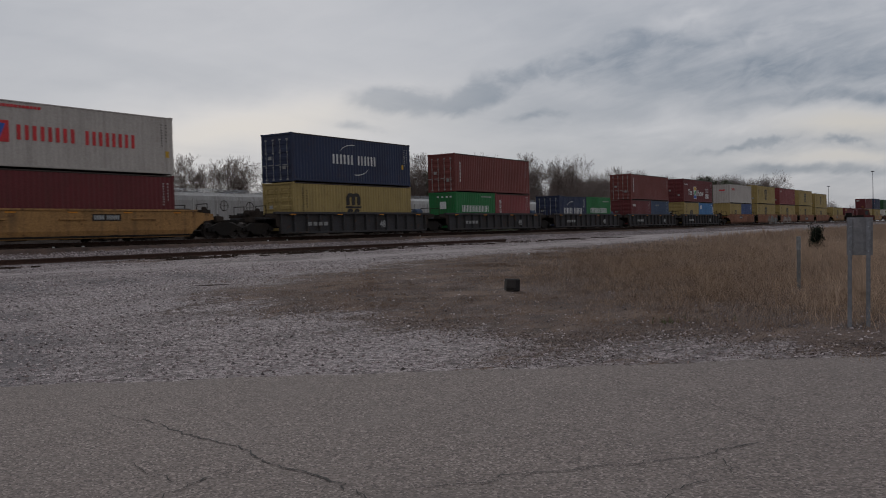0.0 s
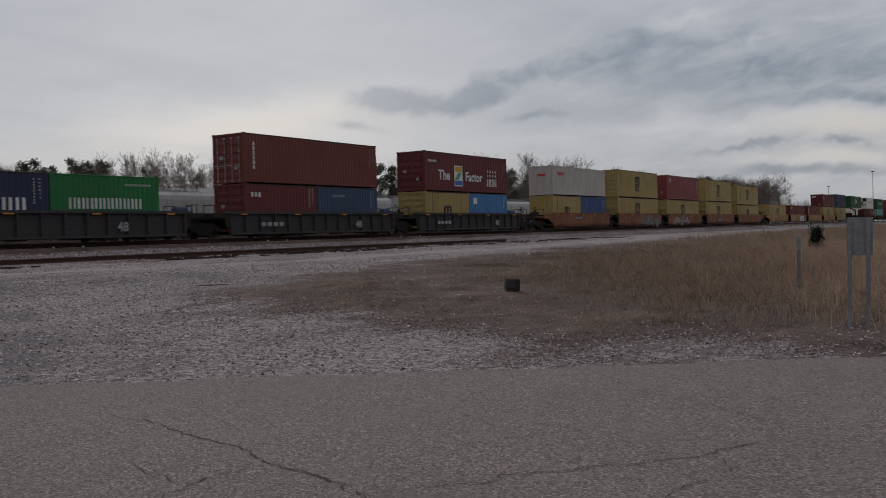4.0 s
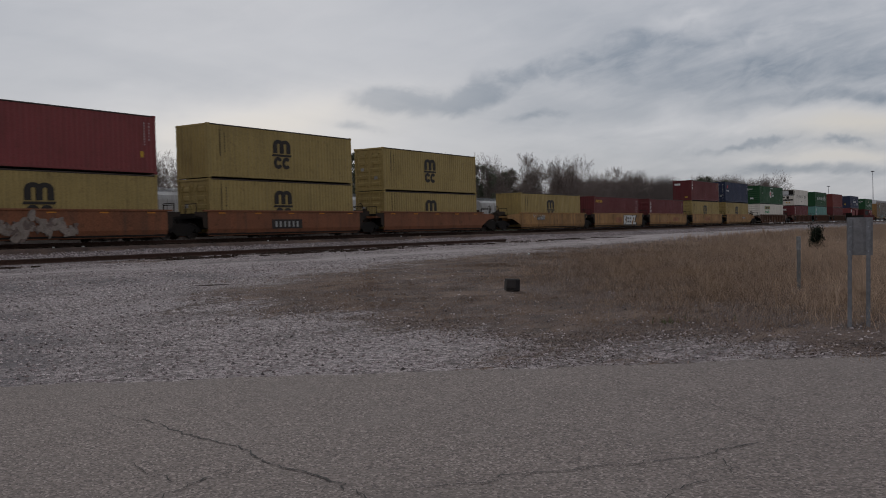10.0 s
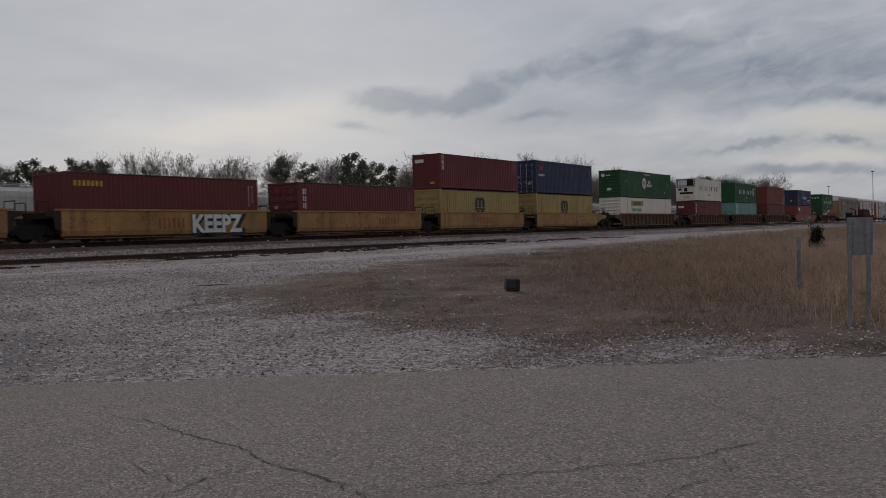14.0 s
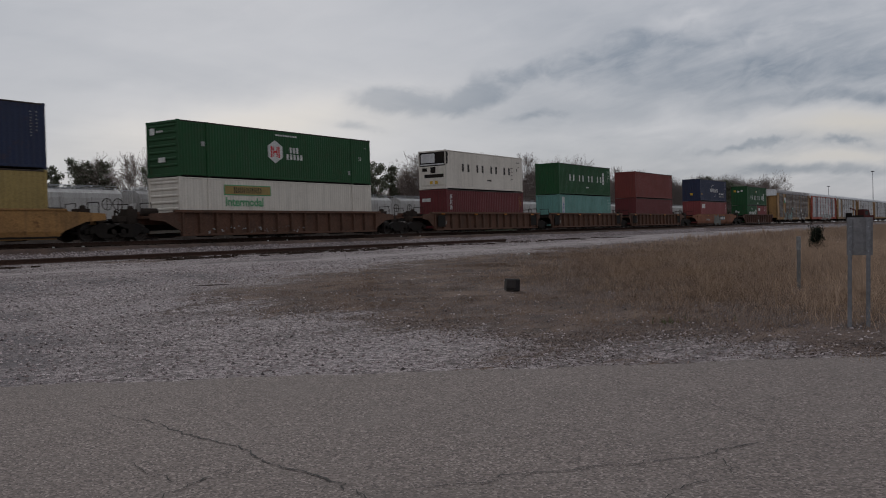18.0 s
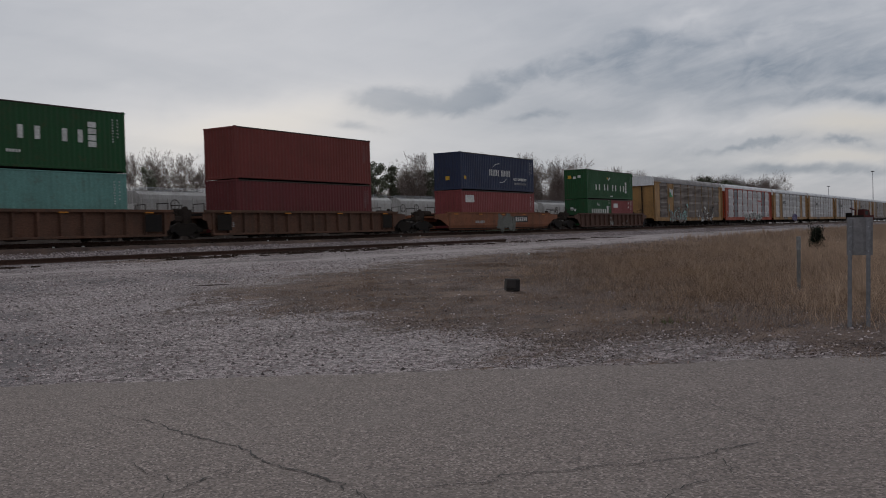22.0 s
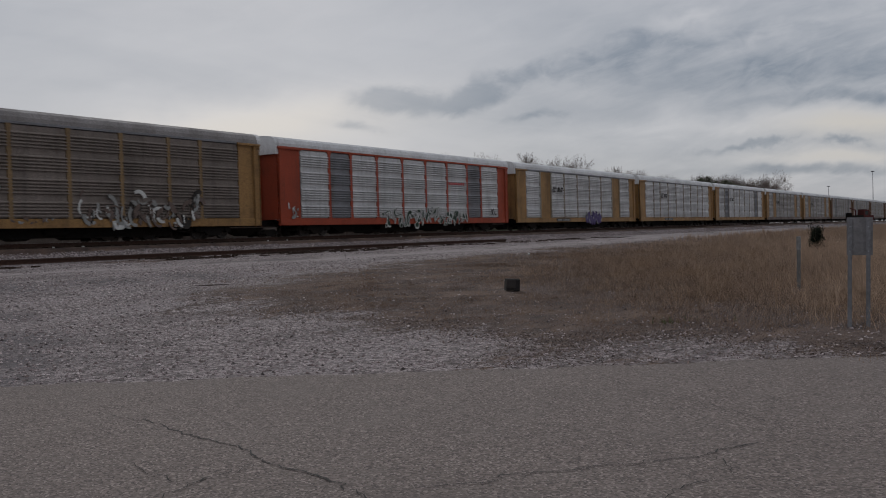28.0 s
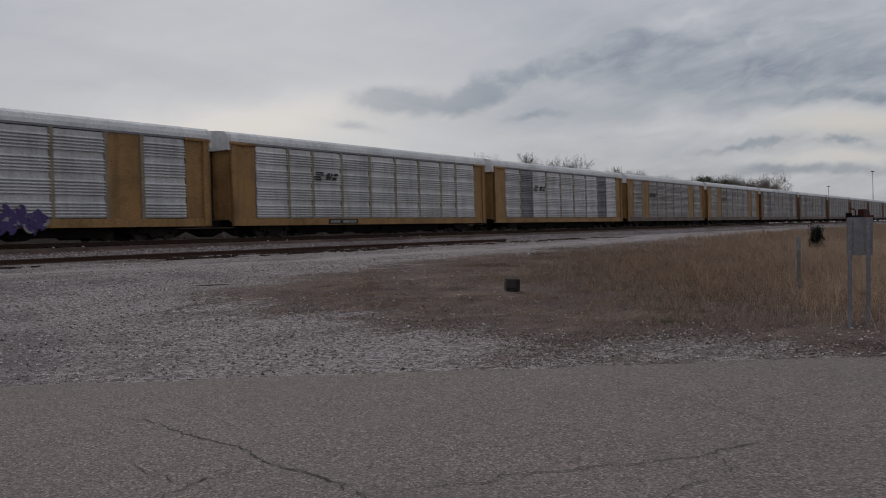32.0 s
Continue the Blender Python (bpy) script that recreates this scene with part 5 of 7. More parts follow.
# single brown ribbed car under long domestic boxes
BR = "rusty brown ribbed well car with dark trucks"
make_well(305.8, 8.2, 10.2, 10.2, W_BROWN, "ribbed", BR, (-11.2, 11.2), (on_sill(spray(-6.5, 1.0, 0.35, 0.75, 31, (MARK_GREY, FADED), 26, 0.06)),), cover=True)
stack(305.8, [(0, F53, HI, C_WHITE, "white long domestic container with a green lettered plate", "ridged",
               (words("Intermodal", 0.66, MARK_GREEN, -4.95, 1.42, 0.012), bars("logo_plate", MARK_GREEN, [(-5.02, -1.42, 2.0, 2.56)]), bars("logo_plate", C_OCHRE, [(-4.97, -1.47, 2.05, 2.51)], "", 0.006), bars("name_mark", MARK_BLACK, blocks(-4.3, -2.2, 2.12, 2.44, 7), "", 0.012)))],
      [(0, F53, HI, C_DKGREEN, "dark green long domestic container with a white logo shape", "ridged",
        (slabs("logo_plate", MARK_WHITE, [[(-1.55, 1.32), (-0.95, 0.97), (-0.34, 1.32), (-0.34, 1.95), (-0.95, 2.29), (-1.55, 1.95)]]), lambda c, L, H: bars("logo_shape", MARK_RED, [(-1.32, -1.2, 1.3, 1.95), (-1.14, -1.06, 1.35, 1.92), (-0.84, -0.76, 1.35, 1.92), (-0.70, -0.58, 1.3, 1.95), (-1.06, -0.84, 1.57, 1.69)])(c, L, H, FACE - 0.006),
         bars("name_mark", MARK_WHITE, blocks(0.25, 1.05, 1.62, 1.95, 3, 0.2) + blocks(-0.03, 1.40, 1.24, 1.55, 5, 0.2)), words("53", 0.3, MARK_WHITE, 6.78, 1.52), bars("small_print", MARK_WHITE, blocks(-0.9, 0.9, 2.55, 2.64, 9)), bars("label_plate", MARK_GREY, [(-6.55, -6.3, 1.6, 1.85), (5.7, 5.9, 0.55, 0.8), (7.4, 7.6, 2.3, 2.36)]), end_bars(MARK_WHITE, [(0.55, 0.9, 2.2, 2.55), (-0.1, 0.4, 2.3, 2.4), (-0.2, 0.3, 0.75, 1.0)])))])

# three brown ribbed units
q0, pitch = 329.2, 19.4
for k in range(3):
    make_well(q0 + k * pitch, 8.15, 9.6 if k == 0 else 8.75, 9.6 if k == 2 else 8.75, W_BROWN, "ribbed", BR, [-10.0 if k == 0 else -9.7] + ([10.0] if k == 2 else []),
              (on_sill(words("53", 0.36, MARK_GREY, -7.0, 0.6, 0.01)), reflectors(8.1, 4)), cover=k in (0, 2))
    for e in (-1, 1):
        part("dark_panel", cached("dark_panel", lambda g: g.box(-0.5, 0.5, -0.012, 0.0, 0.42, 1.25), BLACK), MOVING[-1][0], m=pose(e * 7.35, -1.53, 0))
stack(q0, [(0, F40, STD + 0.3, C_MAROON, "maroon corrugated container with an upright white name mark", "plain", (upright_name(-5.62, 2.5, 3, 0.4), end_bars(MARK_WHITE, [(0.2, 0.95, 2.0, 2.25)]), print_r(F40, MARK_YELLOW)))],
      [(0, F40, HI, C_WHITE, "white refrigerated container with wide-set dark letters", "reefer", (m_four(MARK_BLACK, 1.35, 0.58, -3.25, 3.3, False), bars("small_print", MARK_BLACK, [(4.0, 4.35, 1.0 + k * 0.3, 1.05 + k * 0.3) for k in range(4)] + [(4.9, 5.5, 2.4, 2.46), (5.0, 5.12, 1.7, 1.9), (5.3, 5.4, 2.0, 2.1)])))])
stack(q0 + pitch, [(0, F40, HI, C_TURQ, "turquoise corrugated container with a white upright plate", "plain", (bars("label_plate", MARK_WHITE, [(-5.53, -5.03, 0.9, 2.68)]), lambda c, L, H: bars("name_mark", MARK_BLUE, [(-5.42, -5.14, 1.85 - k * 0.36, 2.12 - k * 0.36) for k in range(4)])(c, L, H, FACE - 0.006), print_r(F40), bars("label_plate", MARK_GREY, [(0.8, 1.4, 0.95, 1.15)])))],
      [(0, F40, HI, C_DKGREEN, "dark green container with wide-set pale letters", "plain", (m_four(MARK_WHITE, 1.3, 0.58, -3.27, 3.2), print_r(F40)))])
stack(q0 + 2 * pitch, [(0, F40, HI, C_MAROON, "maroon corrugated container with few marks", "plain", (print_r(F40, MARK_GREY), bars("label_plate", MARK_YELLOW, [(5.3, 5.4, 0.9, 1.0)])))],
      [(0, F40, HI, C_RUSTRED, "rust red corrugated container with few marks", "plain", (print_r(F40, MARK_GREY),))])

# two single cars
make_well(391.5, 8.3, 10.2, 10.2, W_ORANGE, "smooth", "weathered orange well car with a dark lettered plate", (-11.2, 11.2), (number_bars(-3.8, 0.75, False), reflectors(8.3), on_sill(bars("number_plate", MARK_BLACK, [(1.9, 4.3, 0.68, 1.22)])), lambda w, L, H, y: bars("name_mark", MARK_WHITE, blocks(2.1, 4.1, 0.78, 1.12, 3))(w, L, H, y - 0.014), on_sill(spray(-0.8, 1.9, 0.42, 1.25, 41, (MARK_DIM, MARK_DIM), 60, 0.36))), cover=True)
stack(391.5, [(0, F40, HI, C_CORAL, "faded red corrugated container with a white plate", "plain", (bars("label_plate", MARK_WHITE, [(-5.5, -4.2, 1.95, 2.5)]), print_r(F40)))],
      [(0, F40, HI, C_BLUE, "navy container with a white logo shape and small words", "plain", (m_swoosh(0.0, 1.45, 3.45, 0.50), words("eco container", 0.42, MARK_WHITE, 2.32, 0.93, 0.008), words("bamboo flooring", 0.33, MARK_GREY, 2.44, 0.58, 0.006), print_r(F40), end_bars(MARK_YELLOW, [(-0.2, 0.15, 0.75, 1.05)]), bars("label_plate", MARK_YELLOW, [(-5.6, -5.3, 0.8, 1.05)])))])
make_well(415.1, 8.3, 9.6, 9.6, W_DKBROWN, "ribbed", "dark brown ribbed well car between an orange car and autoracks", (-9.9, 9.4), (on_sill(spray(-1.2, -0.4, 0.35, 1.1, 51, (MARK_GREY,), 10, 0.09)), on_sill(spray(2.0, 3.8, 0.3, 0.8, 52, (MARK_GREY, FADED), 16, 0.07))), cover=True)
stack(415.1, [(-3.05, F20, STD, C_DKGREEN, "dark green twenty-foot container with pale letters", "plain", (bars("name_mark", MARK_WHITE, blocks(-1.98, 1.53, 1.12, 1.6, 4, 0.15)), bars("label_plate", MARK_WHITE, [(1.77, 2.21, 1.17, 1.92)]), m_diamonds(-0.5, 2.1, (MARK_WHITE, MARK_WHITE)), print_r(F20), end_bars(MARK_WHITE, [(0.3, 0.6, 1.5, 1.8), (0.0, 0.25, 1.4, 1.65)]))),
              (3.05, F20, STD, C_CORAL, "faded red twenty-foot container with a pale plate", "plain", (bars("label_plate", MARK_WHITE, [(-2.49, -1.34, 1.75, 2.19)]), m_diamonds(1.64, 2.22, (MARK_WHITE,)), m_diamonds(1.64, 1.82, (MARK_WHITE,)), print_r(F20)))],
      [(0, F40, HI, C_DKGREEN, "dark green container with wide-set pale letters and placards", "plain", (m_four(MARK_WHITE, 0.87, 0.6, -3.46, 3.0), m_diamonds(-0.95, 2.12), print_r(F40), end_bars(MARK_YELLOW, [(0.45, 0.8, 2.0, 2.3)]), end_bars(MARK_WHITE, [(-0.05, 0.25, 1.95, 2.2), (-0.55, -0.25, 2.05, 2.3)])))])

# ---- autoracks ----
RL = 26.6
BAYS = [-12.05, -9.35, -7.22, -4.47, -1.55, 1.30, 4.13, 6.98, 9.05, 11.80]
TAIL = 0.55                       # the leading end stands further out from the bays


def slatted(g, w, z0, z1):
    """A side screen: bands of bold ridges lying across, with flat strips between."""
    line = [(0.02, z0), (0.0, z0)]
    h = (z1 - z0) / 4
    for b in range(4):
        for k in range(5):
            a = z0 + b * h + 0.06 + k * h * 0.145
            line += [(0.0, a), (-0.082, a + 0.004), (-0.086, a + 0.030), (0.0, a + 0.112)]
    g.prism(line + [(0.0, z1), (0.02, z1)], -w / 2, w / 2, "x")


def make_rack(q, frame_mat, roof_mat, screens, label, solid=(), odd=(), odd_mat=None, marks=(), sill=None):
    r = thing("autorack_car", pose(q, TRACK_Y, RAIL_Z), label, "freight car", "autorack cars")
    MOVING.append((r, q, TRACK_Y, RAIL_Z))
    hl, hw = RL / 2, 1.5
    Z0, Z1, ZE, ZT = 0.60, 1.06, 5.20, 5.86
    part("underframe", cached("underframe", lambda g: g.box(-hl + 0.1, hl - 0.1, -1.3, 1.3, 0.75, 1.0).block(-hl - 0.95, hl + 0.55, -0.35, 0.35, 0.62, 0.95).prism([(-8.6, 0.8), (-7.4, 0.22), (7.4, 0.22), (8.6, 0.8)], -0.55, 0.55), BLACK), r)
    for s in (-1, 1):
        part("side_sill", cached("rack_sill", lambda g: g.block(-hl - TAIL, hl, -0.06, 0.06, Z0 + 0.05, Z1, 0.015), sill or frame_mat), r, m=pose(0, s * (hw - 0.06), 0))
        part("eave_rail", cached("eave_rail", lambda g: g.block(-hl - TAIL, hl, -0.05, 0.05, ZE - 0.10, ZE + 0.02, 0.015), R_GREY if frame_mat != R_ORANGE else frame_mat), r, m=pose(0, s * (hw - 0.06), 0))
        # corner panels
        for e in (-1, 1):
            xo, xi = (-hl - TAIL, -12.06) if e < 0 else (hl, 11.78 if s < 0 else 12.06)
            lo, hi = min(xo, xi), max(xo, xi)
            part("corner_panel", cached(f"corner_panel/{e}{s}", lambda g: g.box(lo, hi, -0.035, 0.035, Z1 - 0.02, ZE - 0.09), frame_mat), r, m=pose(0, s * (hw - 0.07), 0))
            part("end_post", cached(f"end_post/{e}{s}", lambda g: g.block(min(xo, xo - e * 0.42), max(xo, xo - e * 0.42), -0.07, 0.07, Z0 + 0.1, ZE - 0.02, 0.02), frame_mat), r, m=pose(0, s * (hw - 0.03), 0))
            part("top_cap", cached(f"top_cap/{e}{s}", lambda g: g.block(lo - 0.1, hi + 0.1, -0.05, 0.05, ZE - 0.16, ZE - 0.02, 0.02), frame_mat), r, m=pose(0, s * (hw + 0.03), 0))
            def ladder(g):
                for k in range(11):
                    z = 0.75 + k * 0.42
                    g.tube((-0.2, 0, z), (0.2, 0, z), 0.015, n=4)
                g.tube((-0.2, 0, 0.6), (-0.2, 0, 5.1), 0.018, n=4).tube((0.2, 0, 0.6), (0.2, 0, 5.1), 0.018, n=4)
            if s * e < 0 or e > 0 and s < 0:
                part("ladder", cached("ladder", ladder, frame_mat), r, m=pose(e * (hl - 0.22) - (TAIL if e < 0 else 0), s * (hw + 0.08), 0))
        for k in range(9):
            xa, xb = BAYS[k] * (-s), BAYS[k + 1] * (-s)
            xc, w = (xa + xb) / 2, round(abs(xb - xa), 2)
            turn = 0 if s < 0 else 180
            if k in solid:
                part("solid_panel", cached(f"solid_panel/{w}", lambda g: g.box(-w / 2, w / 2, -0.012, 0.02, Z1, ZE - 0.1), frame_mat), r, m=pose(xc, s * (hw - 0.07), 0, 0, 0, turn))
            else:
                part("screen_panel", cached(f"screen_panel/{w}", lambda g: slatted(g, w - 0.16, Z1 + 0.03, ZE - 0.13), odd_mat if k in odd else screens), r, m=pose(xc, s * (hw - 0.06), 0, 0, 0, turn))
            if k:
                flare = 0.20 if frame_mat == R_ORANGE else 0.13
                part("post", cached(f"post/{s}{flare}", lambda g: g.prism([(-flare, Z1 - 0.02), (flare, Z1 - 0.02), (0.11, Z1 + 0.40), (0.11, ZE - 0.30), (flare, ZE - 0.09), (-flare, ZE - 0.09), (-0.11, ZE - 0.30), (-0.11, Z1 + 0.40)], -0.06, 0.05) if s < 0 else g.block(-0.1, 0.1, -0.05, 0.06, Z1 - 0.02, ZE - 0.09), POSTTAN if screens == R_DARK else frame_mat if frame_mat == R_ORANGE else POSTGREY), r, m=pose(xa, s * (hw - 0.06), 0))
    # roof with rounded shoulders
    prof = [(-hw + 0.03, ZE), (-hw + 0.03, ZE + 0.20), (-hw + 0.12, ZE + 0.42), (-hw + 0.34, ZE + 0.56), (-0.6, ZT - 0.03), (0, ZT), (0.6, ZT - 0.03), (hw - 0.34, ZE + 0.56), (hw - 0.12, ZE + 0.42), (hw - 0.03, ZE + 0.20), (hw - 0.03, ZE)]
    rf = part("roof", cached("rack_roof", lambda g: g.prism(prof, -hl - TAIL + 0.05, hl - 0.05, "x"), roof_mat), r)
    for k in range(9):
        part("roof_seam", cached("roof_seam", lambda g: g.prism([(py * 1.003, pz + 0.005) for py, pz in prof[1:-1]], -0.035, 0.035, "x"), roof_mat), rf, m=pose(-hl + 1.6 + k * (RL - 3.2) / 8, 0, 0))
    for e in (-1, 1):
        x = e * (hl - 0.05) - (TAIL if e < 0 else 0)
        part("end_door", cached(f"end_door/{e}", lambda g: g.box(x - 0.05, x + 0.05, -1.3, -0.02, 1.0, ZE - 0.3).box(x - 0.05, x + 0.05, 0.02, 1.3, 1.0, ZE - 0.3).box(x + e * 0.02, x + e * 0.10, -0.06, 0.06, 1.0, ZE - 0.3).box(x - 0.04, x + e * 0.09 + 0.03, -1.34, -1.22, 0.9, ZE).box(x - 0.04, x + e * 0.09 + 0.03, 1.22, 1.34, 0.9, ZE), frame_mat), r)
        part("end_cap", cached(f"end_cap/{e}", lambda g: g.prism([(y * 0.99, z + 0.004) for y, z in prof[1:-1]] + [(hw - 0.05, ZE - 0.45), (-hw + 0.05, ZE - 0.45)], x - 0.03, x + e * 0.30 + 0.03, "x"), R_ROOF), r, "white end cap")
        part("door_gap", cached(f"door_gap/{e}", lambda g: g.box(x + e * 0.10, x + e * 0.112, -0.07, 0.07, 1.0, ZE - 0.3), BLACK), r)
        add_truck(r, e * (hl - 3.1))
        part("coupler", cached("coupler", lambda g: g, BLACK), r, m=pose(e * (hl + 0.75) - (0.2 if e < 0 else 0), 0, 0, 0, 0, 0 if e > 0 else 180))
    part("brake_rigging", cached("brake_rigging", lambda g: g.box(-3.5, -2.2, -0.9, 0.9, 0.35, 0.62).lathe((0.5, -0.6, 0.5), (1, 0, 0), [(0, 0.12), (0.05, 0.2), (1.2, 0.2), (1.25, 0.12)], 10).tube((-6, 0.3, 0.5), (6, 0.3, 0.5), 0.03, n=5), BLACK), r)
    for mk in marks:
        mk(r, RL, ZE, -hw - 0.05)
    return r


def rail_logo(x, z):
    """A dark slanted sign: a cut-up bar and two plain shapes after it."""
    slope = lambda a, b, lo, hi: [(x + a + 0.4 * lo, z + lo), (x + b + 0.4 * lo, z + lo), (x + b + 0.4 * hi, z + hi), (x + a + 0.4 * hi, z + hi)]
    shapes = [slope(0.0, 0.62, 0.0, 0.10), slope(-0.12, 0.50, 0.15, 0.24), slope(0.05, 0.72, 0.29, 0.36), slope(-0.1, 0.66, 0.41, 0.50), slope(1.0, 1.28, 0.05, 0.46), slope(1.36, 1.48, 0.05, 0.46), slope(1.60, 2.0, 0.05, 0.19), slope(1.66, 2.06, 0.30, 0.46)]
    return lambda r, L, H, y: slabs("logo_shape", MARK_BLACK, shapes)(r, L, H, y)


def rack_number(x):
    return lambda r, L, H, y: (bars("number_plate", MARK_BLACK, [(x, x + 2.9, 0.72, 1.0)])(r, L, H, y + 0.02), bars("number_mark", MARK_GREY, blocks(x + 0.2, x + 1.1, 0.78, 0.94, 4) + blocks(x + 1.4, x + 2.7, 0.78, 0.94, 6))(r, L, H, y + 0.012))


RK = 28.8
first = 427.9 + RL / 2
make_rack(first, R_YELLOW, R_ROOFGREY, R_DARK, "sooty grey autorack with yellow posts and sprayed graffiti", solid=(1,), marks=(
    spray(-8.9, -2.5, 0.78, 2.7, 61, (MARK_TEAL, MARK_GREY, MARK_TEAL, FADED), 110, 0.14, FADED), spray(1.9, 8.9, 0.80, 2.75, 62, (MARK_WHITE, FADED, MARK_GREY, FADED, MARK_BLACK), 90, 0.14), spray(-1.5, 0.5, 0.9, 1.4, 66, (MARK_GREY, FADED), 10, 0.08),
    lambda r, L, H, y: slabs("logo_shape", MARK_WHITE, [[(-8.7, 3.6), (-7.7, 3.55), (-7.55, 4.45), (-8.1, 4.35), (-8.85, 4.55)]])(r, L, H, y), lambda r, L, H, y: slabs("logo_shape", MARK_GREEN, [[(-8.9, 3.5), (-7.75, 3.48), (-8.0, 3.72), (-8.3, 3.75), (-8.5, 4.1), (-8.8, 3.95)]])(r, L, H, y - 0.012), rack_number(-7.6)))
make_rack(first + RK, R_ORANGE, R_ROOF, R_WHITE, "orange-red autorack with white slatted screens and graffiti", odd=(1, 7), odd_mat=R_GREY, marks=(
    spray(-3.9, 6.5, 0.70, 2.2, 63, (MARK_DKGREEN, MARK_DKGREEN, MARK_GREY), 84, 0.17, MARK_WHITE), spray(10.3, 11.3, 1.3, 2.2, 64, (MARK_BLACK, MARK_GREY), 9, 0.07), spray(-13.0, -12.3, 1.2, 2.1, 67, (MARK_GREY, MARK_WHITE), 8, 0.10),
    lambda r, L, H, y: bars("name_mark", MARK_RED, blocks(4.25, 6.45, 3.5, 3.68, 9))(r, L, H, y)))
make_rack(first + 2 * RK, R_YELLOW, R_ROOF, R_WHITE, "yellow autorack with white slatted screens and solid panels", solid=(1, 7), marks=(rail_logo(-7.1, 3.35), rack_number(-6.3), spray(0.3, 3.6, 0.68, 1.9, 65, (MARK_PURPLE, MARK_PURPLE, MARK_PURPLE, MARK_GREY), 150, 0.15)))
make_rack(first + 3 * RK, R_YELLOW, R_ROOF, R_WHITE, "yellow-ended autorack with white slatted screens", marks=(rail_logo(-7.1, 3.35), rack_number(-5.9)))
make_rack(first + 4 * RK, R_YELLOW, R_ROOF, R_WHITE, "yellow-ended autorack with two grey screens", odd=(1, 7), odd_mat=R_GREY, marks=(rail_logo(-7.0, 3.35),))
for k in range(5, 13):
    if k in (5, 6):
        make_rack(first + k * RK, R_YELLOW, R_ROOF, R_DUSTY, "yellow autorack with dusty slatted screens and solid panels", solid=(1, 7), marks=(rail_logo(-7.1, 3.35),), sill=FADED)
    else:
        make_rack(first + k * RK, R_BROWN, R_ROOF, R_DUSTY, "dusty grey autorack with rusty brown ends", odd=(1, 7) if k % 3 else (), odd_mat=R_GREY, sill=FADED)


# ---- parked hopper cars in the yard ----
def make_hopper():
    h = thing("hopper_car", pose(0, YARD_Y, YARD_Z), "parked grey covered hopper car behind the train", "freight car", "parked hopper cars")
    L, W, T = 8.6, 1.55, 4.25
    prof = [(-1.30, 1.0), (-W, 1.5), (-W, 3.55), (-W + 0.08, 3.95), (-1.0, T), (1.0, T), (W - 0.08, 3.95), (W, 3.55), (W, 1.5), (1.30, 1.0)]
    body = part("body", cached("hopper_body", lambda g: g.prism(prof, -L, L, "x"), HOPPER), h)
    for s in (-1, 1):
        for k in range(7):
            part("rib", cached("hopper_rib", lambda g: g.block(-0.05, 0.05, -0.05, 0.05, 1.45, 3.62, 0.01), HOPPER), body, m=pose(-L + 0.1 + k * (2 * L - 0.2) / 6, s * (W + 0.02), 0))
        part("side_sill", cached("hopper_sill", lambda g: g.block(-L - 0.5, L + 0.5, -0.09, 0.09, 1.1, 1.4), HOPPER), h, m=pose(0, s * (W - 0.02), 0))
        part("running_board_rail", cached("running_board_rail", lambda g: [g.tube((-L, 0, T + 0.34), (L, 0, T + 0.34), 0.03, n=4)] + [g.tube((x, 0, T - 0.1), (x, 0, T + 0.34), 0.025, n=4) for x in np.linspace(-L, L, 8)], GALV), h, m=pose(0, s * 0.75, 0))
    part("running_board", cached("running_board", lambda g: g.box(-L, L, -0.95, -0.55, T + 0.1, T + 0.14).box(-L, L, 0.55, 0.95, T + 0.1, T + 0.14), GALV), h)
    for k in range(6):
        part("hatch", cached("hatch", lambda g: g.lathe((0, 0, T), (0, 0, 1), [(0, 0.4), (0.12, 0.4), (0.16, 0.3)], 12), HOPPER), h, m=pose(-L + 1.4 + k * 2.9, 0, 0))
    # chutes of the grey car coloured black for the shade beneath it
    for k in (-1, 0, 1):
        part("hopper_chute", cached("hopper_chute", lambda g: g.add([(-2.2, -1.2, 1.1), (2.2, -1.2, 1.1), (2.2, 1.2, 1.1), (-2.2, 1.2, 1.1), (-0.5, -0.5, 0.25), (0.5, -0.5, 0.25), (0.5, 0.5, 0.25), (-0.5, 0.5, 0.25)], [(0, 1, 5, 4), (1, 2, 6, 5), (2, 3, 7, 6), (3, 0, 4, 7), (4, 5, 6, 7)]), BLACK), h, m=pose(k * 4.6, 0, 0))
    for e in (-1, 1):
        part("end_slope", cached(f"hopper_slope/{e}", lambda g: g.prism([(e * L, 3.2), (e * (L + 0.05), 3.2), (e * (L + 0.9), 1.35), (e * L, 1.2)], -1.2, 1.2), HOPPER), h)
        part("ladder", cached("hopper_ladder", lambda g: [g.tube((0, -0.2, 1.2 + k * 0.36), (0, 0.2, 1.2 + k * 0.36), 0.015, n=4) for k in range(9)] + [g.tube((0, s * 0.2, 1.1), (0, s * 0.2, T + 0.3), 0.02, n=4) for s in (-1, 1)], HOPPER), h, m=pose(e * (L + 0.6), -1.2, 0))
        tk = part("truck", cached("truck", lambda g: g, BLACK), h, m=pose(e * (L - 1.2), 0, 0))
        for s in (-1, 1):
            part("side_frame", cached("side_frame", side_frame, BLACK), tk, m=pose(0, s * 1.0, 0, 0, 0, 0 if s < 0 else 180))
        for dx in (-0.89, 0.89):
            part("wheelset", cached("wheelset", wheelset_geo, WHEEL), tk, m=pose(dx, 0, WHEEL_R))
    return h


hop = make_hopper()
hop.matrix_basis = pose(22.0, YARD_Y, YARD_Z)
for k in range(1, 11):
    copy_thing(hop, pose(22.0 + k * 18.9, YARD_Y, YARD_Z))

